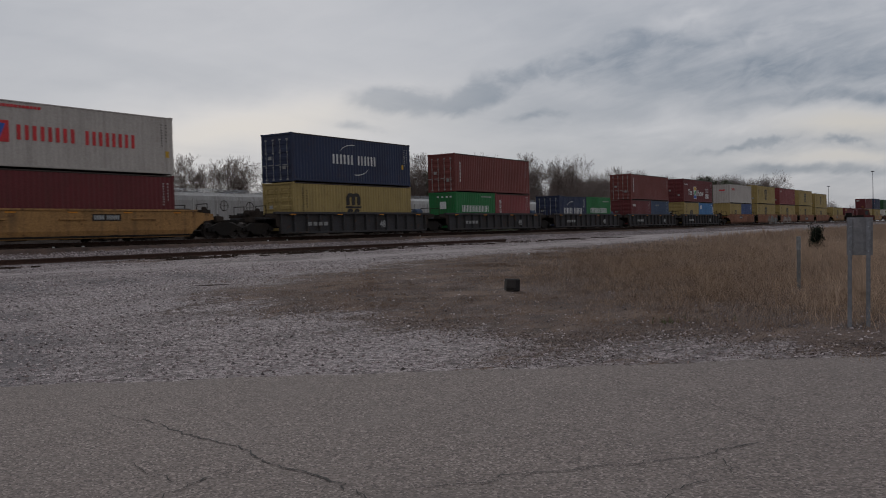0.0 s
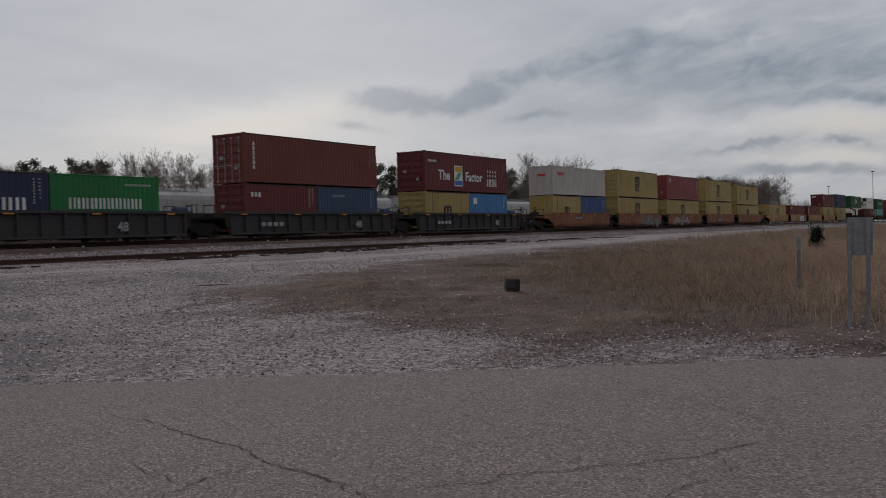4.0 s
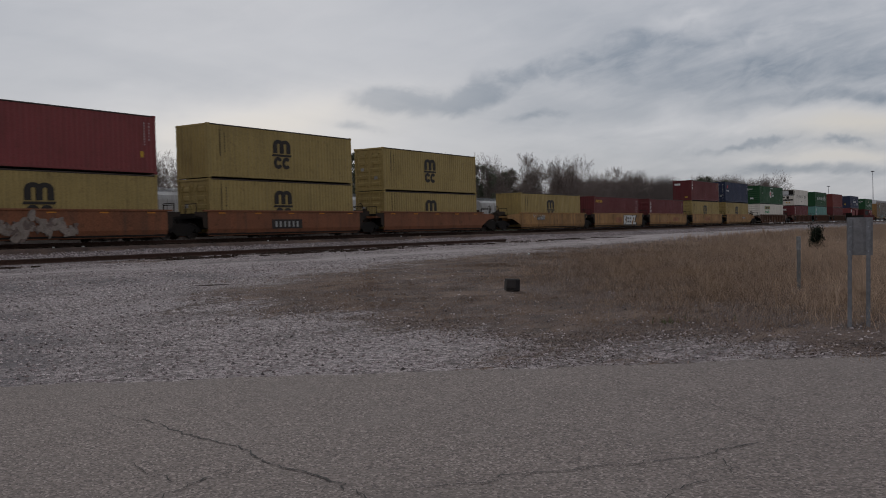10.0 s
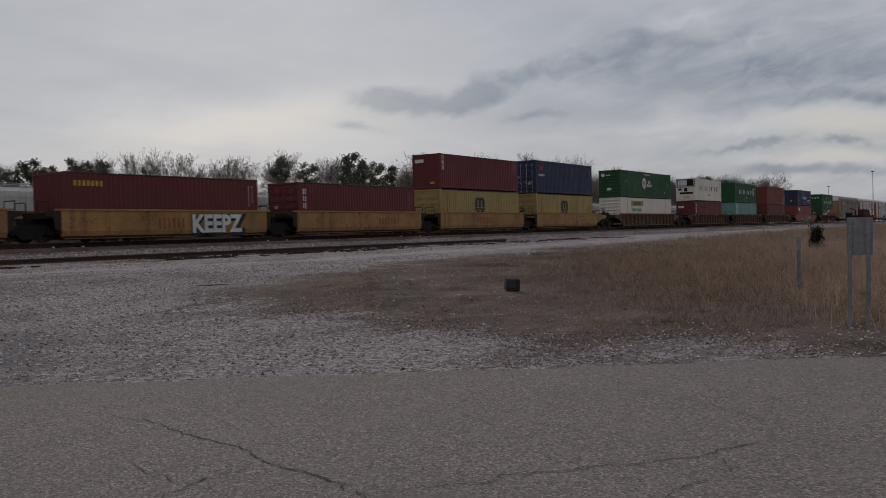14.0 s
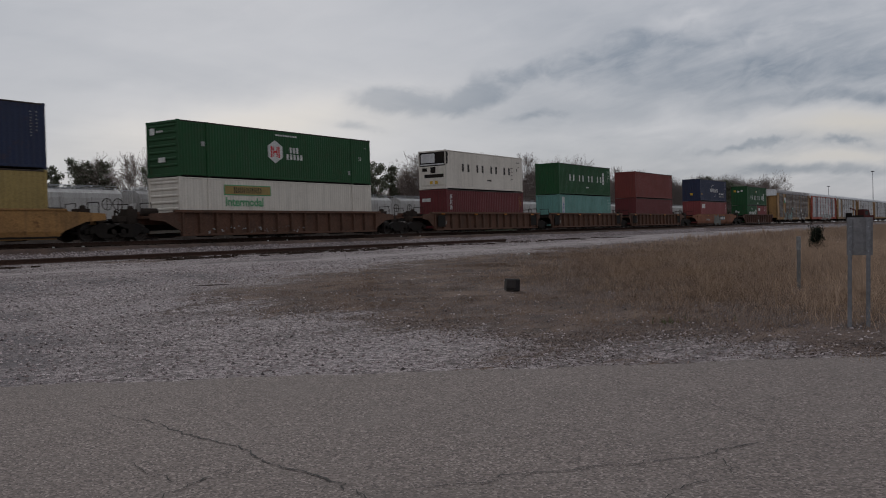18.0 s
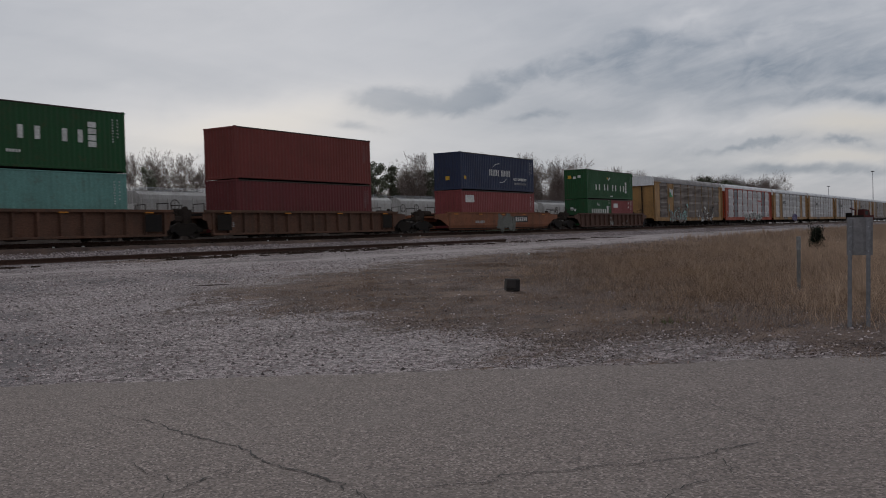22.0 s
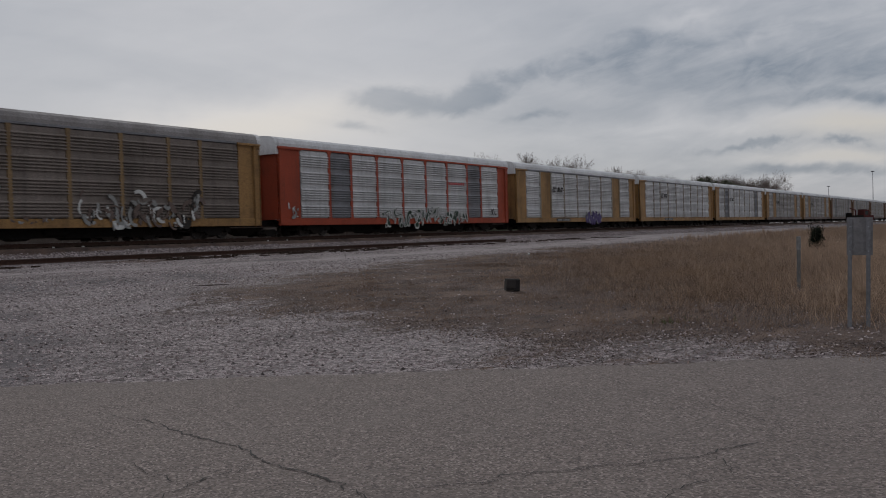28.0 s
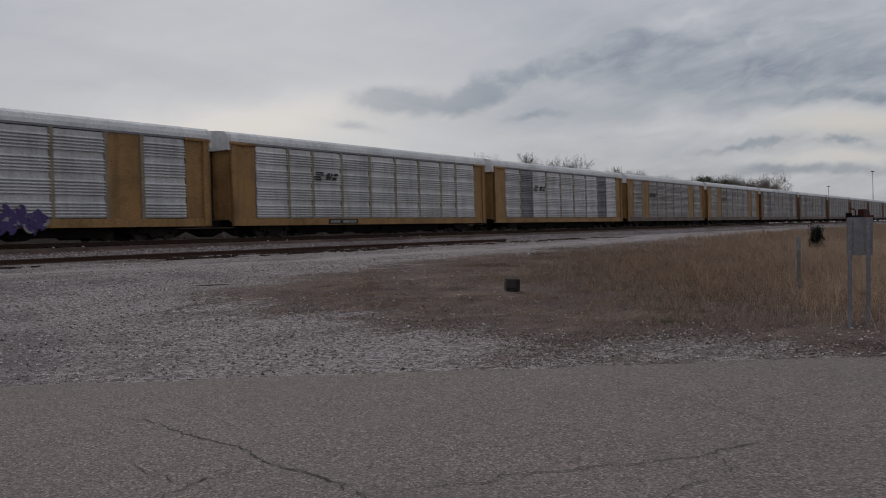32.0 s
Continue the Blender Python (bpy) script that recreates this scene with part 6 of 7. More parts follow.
# ---- trees behind the yard ----
def grow(seed, height, spread, lean=0.0, levels=4, upright=0.75):
    """Trunk with limbs, and twigs, as two lists of tapered pieces."""
    rnd = random.Random(seed)
    wood, twigs = Geo(), Geo()

    def branch(p, d, length, r, level):
        steps = 4 if level < 2 else 3 if level < 4 else 2
        for i in range(steps):
            q = p + d * (length / steps)
            r = max(r, 0.020)
            r2 = max(r * (0.80 if i < steps - 1 else 0.66), 0.017)
            (wood if level < 2 else twigs).tube(p, q, r, r2, n=5 if level < 2 else 3, caps=False)
            if level < levels and (i > 0 or level > 0):
                for b in range(2 if level < 3 else 1):
                    if rnd.random() < (0.95 if level < 2 else 0.85):
                        side = d.orthogonal().normalized()
                        side.rotate(Matrix.Rotation(rnd.uniform(0, 6.28), 3, d))
                        nd = (d * rnd.uniform(0.5, 0.9) + side * rnd.uniform(0.45, 0.95) * spread + Vector((0, 0, upright * rnd.uniform(0.0, 0.4)))).normalized()
                        branch(q, nd, length * rnd.uniform(0.40, 0.66), max(0.015, r2 * rnd.uniform(0.45, 0.68)), level + 1)
            p, r = q, r2
            d = (d + Vector((rnd.uniform(-0.22, 0.22), rnd.uniform(-0.22, 0.22), rnd.uniform(-0.08, 0.12)))).normalized()
        if level < levels:
            branch(p, d, length * 0.5, r, level + 1)
    branch(Vector((0, 0, -0.2)), Vector((lean, 0, 1)).normalized(), height * 0.60, height * 0.013 + 0.02, 0)
    return wood, twigs


BARE = []
for i, (h, sp, up) in enumerate([(14, 0.85, 0.40), (14, 1.00, 0.30), (14, 0.72, 0.55), (14, 0.92, 0.38), (14, 1.15, 0.20)]):
    a, b = grow(100 + i, h, sp, 0.03 * (i - 2), 5, up)
    top = max(p[2] for p in b.v)
    BARE.append((a.mesh("trunk", BARK), b.mesh("crown", TWIG), top))


def pine_meshes(seed):
    rnd = random.Random(seed)
    wood = Geo()
    wood.tube((0, 0, -0.2), (0.1, 0, 7), 0.2, 0.13, 7).tube((0.1, 0, 7), (0, 0.1, 13), 0.13, 0.04, 6)
    verts, faces = [], []
    for k in range(26):
        z = 5.0 + 8.4 * (k / 26) ** 0.8
        a = rnd.uniform(0, 6.28)
        ln_ = max(0.0, 1.0 - ((z - 9.2) / 4.6) ** 2) ** 0.5 * rnd.uniform(0.7, 1.9) + 0.15
        c = Vector((math.cos(a) * ln_, math.sin(a) * ln_, z + rnd.uniform(-0.2, 0.7)))
        wood.tube((0, 0, z - 0.4), tuple(c), 0.045, 0.02, 4, False)
        for cl in range(2):
            cc = c * 1.0
            cc.x, cc.y, cc.z = c.x * (1 - 0.3 * cl) + rnd.uniform(-0.4, 0.4), c.y * (1 - 0.3 * cl) + rnd.uniform(-0.4, 0.4), c.z + rnd.uniform(-0.3, 0.4)
            s = rnd.uniform(0.55, 1.0)
            for j in range(64):
                o = Vector((rnd.gauss(0, 0.5), rnd.gauss(0, 0.5), rnd.gauss(0, 0.36))) * s
                d = Vector((rnd.gauss(0, 1), rnd.gauss(0, 1), rnd.gauss(0.4, 0.8))).normalized() * rnd.uniform(0.16, 0.34)
                u = d.orthogonal().normalized() * rnd.uniform(0.06, 0.14)
                n = len(verts)
                p = cc + o
                verts += [tuple(p - u), tuple(p + u), tuple(p + d + u * 0.7), tuple(p + d - u * 0.7)]
                faces.append((n, n + 1, n + 2, n + 3))
    g = Geo()
    g.v, g.f = verts, faces
    me = bpy.data.meshes.new("crown")
    me.from_pydata(verts, [], faces)
    me.materials.append(NEEDLE)
    return wood.mesh("trunk", BARK), me, 14.0


PINES = [pine_meshes(200 + i) for i in range(3)]
VIEW_R = Vector((math.cos(TURN), -math.sin(TURN), 0))
VIEW_F = Vector((math.sin(TURN), math.cos(TURN), 0))


def by_bearing(tangent, depth):
    p = VIEW_F * depth + VIEW_R * (tangent * depth)
    return p.x, p.y


def plant(kind, tangent, depth, height, wide=1.0, seed=0):
    rnd = random.Random(seed * 7 + 3)
    trunk, crown, top = (BARE if kind == "bare" else PINES)[seed % (5 if kind == "bare" else 3)]
    x, y = by_bearing(tangent, depth)
    z = float(ground_z(x, y))
    s = height / top
    label = "bare grey deciduous tree behind the rail yard" if kind == "bare" else "dark green pine tree behind the rail yard"
    t = thing("bare_tree" if kind == "bare" else "pine_tree", pose(x, y, z, 0, 0, rnd.uniform(0, 360)), label, "tree", "trees behind the yard")
    t.scale = (s * wide, s * wide, s)
    part("trunk", trunk, t)
    part("crown", crown, t)


# (tangent of the bearing, depth, height)
BARE_ROW = [(-0.475, 150, 14.0), (-0.355, 150, 15.0), (-0.336, 148, 15.2), (-0.321, 152, 15.5), (-0.300, 150, 15.3), (-0.272, 148, 14.5), (-0.254, 152, 14.5), (-0.228, 150, 13.8), (-0.202, 152, 14.7),
            (-0.185, 150, 15.1), (-0.168, 156, 15.1), (-0.138, 160, 14.8), (-0.117, 162, 14.7), (-0.107, 160, 13.8), (-0.039, 165, 14.1), (-0.028, 165, 15.1), (-0.017, 168, 15.4), (0.020, 168, 13.6),
            (0.050, 170, 14.9), (0.059, 172, 14.0), (0.092, 175, 15.3), (0.108, 176, 14.9), (0.126, 178, 14.1), (0.149, 178, 15.4), (0.166, 180, 13.4), (0.189, 185, 12.9), (0.203, 190, 12.7)]
PINE_ROW = [(-0.477, 150, 13.1), (-0.463, 145, 12.3), (-0.446, 150, 14.6), (-0.424, 152, 13.4), (-0.397, 150, 14.2), (-0.386, 148, 13.7), (-0.369, 150, 13.9), (-0.319, 142, 11.7), (-0.173, 152, 13.8),
            (-0.145, 152, 12.8), (-0.097, 155, 14.1), (-0.086, 160, 13.7), (-0.071, 154, 12.7), (-0.055, 158, 12.1), (-0.007, 165, 12.2), (0.034, 168, 13.0), (0.050, 168, 12.5), (0.074, 175, 12.4),
            (0.288, 240, 13.3), (0.308, 245, 12.2), (0.320, 250, 11.7)]
for i, (u, d, h) in enumerate(BARE_ROW):
    plant("bare", u, d, h, random.uniform(0.70, 0.95), i)
for i, (u, d, h) in enumerate(PINE_ROW):
    plant("pine", u, d, h, random.uniform(0.72, 1.0) * (1.5 if d > 200 else 1.0), i)
plant("bare", 0.355, 262, 15.7, 1.2, 4)
plant("bare", 0.371, 262, 13.5, 1.2, 1)


def make_brush(name, label, u0, u1, depth, h0, h1, n, mat, seed, thick=1.0, wavy=0.38):
    """Far thicket: many thin upright twigs."""
    rnd = random.Random(seed)
    verts, faces = [], []
    for i in range(n):
        u = rnd.uniform(u0, u1)
        d = depth * rnd.uniform(0.93, 1.1)
        x, y = by_bearing(u, d)
        if y < 70:
            continue
        z = float(ground_z(x, y))
        top = (h0 + (h1 - h0) * (u - u0) / (u1 - u0)) * (0.62 + wavy * noise.noise((u * 40, seed, 0)) + 0.5 * wavy * noise.noise((u * 170, seed, 0)) + rnd.uniform(-0.25, 0.22))
        b = z + rnd.uniform(0, 0.55) * top
        lx, ly = rnd.uniform(-0.9, 0.9), rnd.uniform(-0.9, 0.9)
        w = rnd.uniform(0.03, 0.10) * thick
        k = len(verts)
        verts += [(x - w * VIEW_R.x, y - w * VIEW_R.y, b), (x + w * VIEW_R.x, y + w * VIEW_R.y, b), (x + lx, y + ly, z + max(top, 0.5))]
        faces.append((k, k + 1, k + 2))
    me = bpy.data.meshes.new(name)
    me.from_pydata(verts, [], faces)
    me.materials.append(mat)
    tagged(new(name, me), label, "woods", kind="stuff")


make_brush("far_woods", "grey-brown leafless thicket behind the yard", -0.5, -0.05, 195, 9.5, 12.0, 26000, TWIG, 3, 0.9, 0.25)
make_brush("far_woods", "grey-brown leafless woods behind parked cars", -0.12, 0.17, 200, 15.0, 14.0, 40000, TWIG, 6, 0.9, 0.25)
make_brush("far_woods", "grey-brown leafless woods along the line", 0.12, 0.355, 345, 25.0, 21.5, 70000, WOODS, 8, 1.1, 0.12)
make_brush("far_woods", "grey-brown leafless woods along the line", 0.12, 0.355, 352, 20.0, 17.0, 26000, WOODS, 9, 2.0, 0.10)
# low thicket added as a dark backing for the shade under the cars
make_brush("undergrowth", "dark leafless undergrowth added beyond the yard to darken the view under cars", -0.52, 0.5, 128, 4.2, 4.2, 22000, BARK, 7)
make_brush("far_woods", "low dark woods far along the line", 0.20, 0.62, 420, 15, 11, 14000, TWIG, 4)
make_brush("evergreen_woods", "dark evergreen undergrowth behind parked cars", -0.5, 0.10, 175, 6.5, 5.5, 9000, NEEDLE, 5)

# ---- things in the foreground ----
def at_ground(x, y, dz=0.0):
    return x, y, float(ground_z(x, y)) + dz


def make_sign():
    x, y, z = at_ground(15.040, 2.205)
    s = thing("road_sign", pose(x, y, z, 0, 1.2, -82), "back of a grey metal sign on two steel posts", "sign")
    for dx in (-0.135, 0.120):
        part("post", cached("sign_post", lambda g: g.prism([(-0.03, -0.02), (0.03, -0.02), (0.03, 0.012), (0.022, 0.012), (0.018, -0.008), (-0.018, -0.008), (-0.022, 0.012), (-0.03, 0.012)], -0.3, 1.64 - z, "z"), surface("dull_steel_post", (0.23, 0.23, 0.245), rough=0.6, metal=0.3, grime=0.4)), s, m=pose(dx, -0.022, 0))
    pn = part("panel", cached("sign_panel", lambda g: g.block(-0.18, 0.18, 0.0, 0.006, 1.09 - z, 1.66 - z, 0.002), surface("bare_aluminium", (0.235, 0.228, 0.235), rough=0.6, metal=0.2, grime=0.3)), s, "unpainted aluminium back")
    for dx in (-0.135, 0.120):
        for h in (1.15, 1.52):
            part("bolt", cached("bolt", lambda g: g.lathe((0, -0.04, 0), (0, -1, 0), [(0, 0.012), (0.01, 0.012), (0.012, 0.007)], 8), GALV), pn, m=pose(dx, 0, h))


make_sign()
x, y, z = at_ground(23.3, 4.75)
mp = thing("marker_post", pose(x, y, z, 1.2, -0.8, 0), "weathered white marker post in dry grass", "post")
part("post", cached("marker_post", lambda g: g.prism([(-0.045, -0.012), (0.045, -0.012), (0.05, 0.0), (0.045, 0.012), (-0.045, 0.012), (-0.05, 0.0)], -0.2, 1.28, "z"), surface("dirty_white_post", (0.16, 0.155, 0.15), rough=0.7, grime=0.5)), mp, m=pose(0, 0, 0, 0, 0, -55))
part("cap", cached("marker_cap", lambda g: g.block(-0.052, 0.052, -0.02, 0.02, 0.98, 1.30, 0.01), surface("dull_white_head", (0.26, 0.255, 0.25), rough=0.7, grime=0.5)), mp, "pale reflective head", m=pose(0, 0, 0, 0, 0, -55))


def make_shrub(x, y, h, w, seed, mat, label):
    rnd = random.Random(seed)
    x, y, z = at_ground(x, y)
    s = thing("shrub", pose(x, y, z), label, "shrub")
    stem = Geo()
    verts, faces = [], []
    for k in range(22):
        a, r = rnd.uniform(0, 6.28), rnd.uniform(0.05, w)
        c = Vector((math.cos(a) * r, math.sin(a) * r, h * rnd.uniform(0.25, 1.0)))
        stem.tube((0, 0, -0.1), tuple(c), 0.025, 0.008, 4, False)
        for j in range(200):
            p = c * rnd.uniform(0.55, 1.08) + Vector((rnd.gauss(0, 0.085), rnd.gauss(0, 0.085), rnd.gauss(0, 0.085)))
            d = Vector((rnd.gauss(0, 1), rnd.gauss(0, 1), rnd.gauss(0.3, 1))).normalized() * rnd.uniform(0.05, 0.10)
            u = d.orthogonal().normalized() * 0.028
            n = len(verts)
            verts += [tuple(p - u), tuple(p + u), tuple(p + d)]
            faces.append((n, n + 1, n + 2))
    me = bpy.data.meshes.new("foliage")
    me.from_pydata(verts, [], faces)
    me.materials.append(mat)
    part("stems", stem.mesh("stems", BARK), s)
    part("foliage", me, s)


make_shrub(50.6, 9.45, 1.30, 0.38, 5, SHRUB, "small dark evergreen shrub in dry grass")


def make_block():
    """A dark discarded timber block lying among the weeds."""
    x, y, z = at_ground(19.8, 10.75)
    b = thing("timber_block", pose(x, y, z + 0.02, 0, 4, -50), "dark discarded timber block lying in weeds", "block")
    wood = surface("charred_timber", (0.016, 0.013, 0.013), rough=0.9, grime=0.4, grain=40, bump=0.6)
    part("block", cached("timber_block", lambda g: g.block(-0.13, 0.20, -0.14, 0.14, 0.0, 0.29, 0.02), wood), b)
    part("face_board", cached("face_board", lambda g: g.block(-0.14, 0.09, -0.16, -0.142, 0.07, 0.27, 0.006), surface("grey_timber", (0.038, 0.031, 0.030), rough=0.9, grime=0.4, grain=40)), b, "greyer front face")


make_block()


def make_stick(x, y, length, turn, r=0.014, label="dark stick lying on gravel"):
    x, y, z = at_ground(x, y)
    g = Geo()
    g.tube((-length / 2, 0, r), (0, 0.03, r * 1.2), r, r * 0.9, 6).tube((0, 0.03, r * 1.2), (length / 2, -0.02, r), r * 0.9, r * 0.5, 6)
    tagged(new("stick", g.mesh("stick", TIE)), label, "stick", "sticks and scraps on the gravel").matrix_basis = pose(x, y, z, 0, 0, turn)


for x, y, l, tn in ((16.2, 17.3, 0.9, -47), (31, 30.6, 0.9, 10), (40.5, 29.5, 1.5, -5), (52, 28.6, 2.2, -4), (60, 29.8, 1.8, 3), (24.5, 30.5, 0.7, 20), (73, 28.5, 2.0, 0), (95, 28, 2.4, -3), (28.5, 31.2, 0.8, 80)):
    make_stick(x, y, l, tn)
for x, y in ((36.4, 18.8), (90.3, 24.2)):
    x, y, z = at_ground(x, y)
    g = Geo()
    g.prism([(-0.06, 0), (0.07, 0), (0.05, 0.05), (-0.01, 0.08), (-0.065, 0.04)], -0.05, 0.04)
    tagged(new("litter", g.mesh("litter", MARK_WHITE)), "crumpled white plastic litter in weeds", "litter").matrix_basis = pose(x, y, z, 0, 0, 30)


# ---- red rail truck standing by the far track ----
def make_rail_truck():
    x, y = 222.0, 32.2
    z = float(ground_z(x, y))
    RED = paint("red_vehicle_paint", (0.085, 0.018, 0.018))
    t = thing("maintenance_truck", pose(x, y, z + 0.1, 0, 0, -40), "red track maintenance machine standing on the siding", "truck")
    part("cab", cached("cab", lambda g: g.prism([(-1.0, 0.7), (1.0, 0.7), (1.05, 1.5), (0.75, 2.35), (-0.9, 2.45), (-1.0, 1.6)], -1.05, 1.05), RED), t, m=pose(1.6, 0, 0))
    part("hood", cached("hood", lambda g: g.block(0.0, 1.3, -1.0, 1.0, 0.65, 1.45, 0.1), RED), t, m=pose(2.6, 0, 0))
    part("windshield", cached("windshield", lambda g: g.add([(1.06, -0.9, 1.52), (1.06, 0.9, 1.52), (0.78, 0.85, 2.28), (0.78, -0.85, 2.28)], [(0, 1, 2, 3)]).box(-0.5, 0.5, -1.07, -1.055, 1.55, 2.2), surface("dark_glass", (0.01, 0.012, 0.014), rough=0.1, grime=0.1)), t, m=pose(1.62, 0, 0))
    part("bed", cached("bed", lambda g: g.box(-3.2, 0.55, -1.15, 1.15, 0.75, 0.95).box(-3.2, -3.1, -1.15, 1.15, 0.95, 1.9).box(-3.2, 0.5, -1.15, -1.08, 0.95, 1.5).box(-3.2, 0.5, 1.08, 1.15, 0.95, 1.5), BLACK), t)
    part("boom", cached("boom", lambda g: g.tube((-1.0, 0, 0.95), (-1.0, 0, 2.3), 0.18, n=8).tube((-1.0, 0, 2.3), (-2.8, 0, 2.7), 0.12, n=8), RED), t)
    t.scale = (0.85, 0.85, 1.35)
    for x in (-2.2, 2.9):
        for s in (-1, 1):
            wl = part("wheel", cached("road_wheel", lambda g: g.lathe((0, 0, 0), (0, 1, 0), [(-0.14, 0.38), (-0.12, 0.46), (0.12, 0.46), (0.14, 0.38)], 16), RUBBER), t, m=pose(x, s * 0.98, 0.46))
            part("rim", cached("rim", lambda g: g.lathe((0, 0, 0), (0, 1, 0), [(-0.15, 0.24), (0.15, 0.24)], 12), GALV), wl)
    for s in (-0.7, 0.7):
        part("headlight", cached("headlight", lambda g: g.lathe((0, 0, 0), (1, 0, 0), [(0, 0.11), (0.04, 0.1)], 10), R_WHITE), t, m=pose(3.9, s, 1.1))


make_rail_truck()


def make_yard_mast(u, depth, h):
    x, y = by_bearing(u, depth)
    z = float(ground_z(x, y))
    m = thing("light_mast", pose(x, y, z), "tall steel yard light mast with a lamp ring", "street lamp", "yard light masts")
    part("pole", cached(f"mast_pole/{h}", lambda g: g.tube((0, 0, -0.3), (0, 0, h), 0.28, 0.11, 10), GALV), m)
    part("lamp_ring", cached("lamp_ring", lambda g: g.lathe((0, 0, 0), (0, 0, 1), [(0, 0.5), (0.12, 0.9), (0.35, 0.9), (0.5, 0.4)], 12), R_GREY), m, m=pose(0, 0, h))


make_yard_mast(0.469, 470, 25.5)
make_yard_mast(0.486, 600, 22.5)
make_yard_mast(0.4206, 560, 22.0)


# ---- gravel, grass and weeds ----
def scatter(n, seed, x0, x1, y0, y1, keep):
    rng = np.random.default_rng(seed)
    x, y = rng.uniform(x0, x1, n), rng.uniform(y0, y1, n)
    k = keep(x, y, rng)
    return x[k], y[k], rng


def in_view(x, y):
    """Within the wedge of ground that is ever seen, with a margin."""
    a = np.degrees(np.arctan2(x, y))
    return (a > 29) & (a < 86)


def clumped(x, y, s):
    return 0.5 + 0.5 * np.sin(x * s + 2.1 * np.sin(y * s * 0.8)) * np.sin(y * s * 1.3 + 1.7 * np.sin(x * s * 0.6))


def make_stones(name, label, x, y, sizes, rng, mat):
    """Angular stones, joined."""
    base = np.array([(1, 0, 0), (-1, 0, 0), (0, 1, 0), (0, -1, 0), (0, 0, 1), (0, 0, -0.6)], float)
    tri = np.array([(0, 2, 4), (2, 1, 4), (1, 3, 4), (3, 0, 4), (2, 0, 5), (1, 2, 5), (3, 1, 5), (0, 3, 5)])
    n = len(x)
    v = base[None] * rng.uniform(0.6, 1.25, (n, 6, 3)) * np.array([1, 0.8, 0.6])
    a = rng.uniform(0, 6.283, n)
    c, s = np.cos(a), np.sin(a)
    vx, vy = v[..., 0] * c[:, None] - v[..., 1] * s[:, None], v[..., 0] * s[:, None] + v[..., 1] * c[:, None]
    out = np.stack([vx * sizes[:, None] + x[:, None], vy * sizes[:, None] + y[:, None], v[..., 2] * sizes[:, None] + (ground_z(x, y) + sizes * 0.15)[:, None]], -1).reshape(-1, 3)
    f = (tri[None] + (np.arange(n) * 6)[:, None, None]).reshape(-1, 3)
    me = bpy.data.meshes.new(name)
    me.from_pydata(out.tolist(), [], f.tolist())
    me.materials.append(mat)
    tagged(new(name, me), label, "gravel", kind="stuff")


bare = lambda x, y, rng: in_view(x, y) & (edge_distance(x, y) > 0.08) & (rng.uniform(0, 1, len(x)) > np.clip(0.5 + inside(WEEDY, x, y) / 3.0, 0.0, 0.9))
x, y, rng = scatter(120000, 11, 4, 26, 1, 24, lambda x, y, r: bare(x, y, r) & (r.uniform(0, 1, len(x)) < 14 / (4 + x + y)))
make_stones("gravel", "loose grey limestone gravel on the lot", x, y, 0.010 + 0.028 * rng.uniform(0, 1, len(x)) ** 2.5, rng, STONES)
x, y, rng = scatter(42000, 12, 8, 70, 12, 34.9, lambda x, y, r: bare(x, y, r) & (r.uniform(0, 1, len(x)) > 0.9 * np.exp(-((y - 23.8) / 1.2) ** 2)) & (r.uniform(0, 1, len(x)) < 0.35 + 0.65 * clumped(x, y * 2.0, 0.6)))
make_stones("gravel", "coarser grey gravel beside the siding", x, y, 0.014 + 0.036 * rng.uniform(0, 1, len(x)) ** 2.4, rng, STONES)
x, y, rng = scatter(17000, 14, 9, 19, 1, 13, lambda x, y, r: in_view(x, y) & (inside(WEEDY, x, y) > 0) & (r.uniform(0, 1, len(x)) < np.exp(-inside(WEEDY, x, y) / 1.6) * (0.1 + 0.9 * clumped(x, y, 1.3))))
make_stones("gravel", "pale stones strewn over brown soil", x, y, 0.008 + 0.028 * rng.uniform(0, 1, len(x)) ** 2.5, rng, STONES)
x, y, rng = scatter(26000, 13, 14, 150, 33.6, 35.5, lambda x, y, r: in_view(x, y))
make_stones("track_ballast", "grey crushed stone ballast along the main track", x, y, 0.03 + 0.035 * rng.uniform(0, 1, len(x)), rng, STONES)


def make_blades(name, label, x, y, h, rng, mat, width=0.012, lean=0.35):
    """Thin bent blades of grass, joined."""
    n = len(x)
    z = ground_z(x, y) - 0.02
    a = rng.uniform(0, 6.283, n)
    l = rng.uniform(0.05, lean, n) * h
    dx, dy = np.cos(a) * l, np.sin(a) * l
    b = rng.uniform(0, 6.283, n)
    w = width * rng.uniform(0.6, 1.4, n) * (1 + np.hypot(x, y) / 45)
    ux, uy = np.cos(b) * w, np.sin(b) * w
    p = np.stack([np.stack([x - ux, y - uy, z], -1), np.stack([x + ux, y + uy, z], -1), np.stack([x + ux * 0.8 + dx * 0.35, y + uy * 0.8 + dy * 0.35, z + h * 0.6], -1), np.stack([x - ux * 0.8 + dx * 0.35, y - uy * 0.8 + dy * 0.35, z + h * 0.6], -1), np.stack([x + dx, y + dy, z + h * 0.97], -1)], 1)
    k = (np.arange(n) * 5)[:, None]
    me = bpy.data.meshes.new(name)
    me.from_pydata(p.reshape(-1, 3).tolist(), [], (k + np.array([[0, 1, 2, 3]])).tolist() + (k + np.array([[3, 2, 4]])).tolist())
    me.materials.append(mat)
    tagged(new(name, me), label, "grass", kind="stuff")


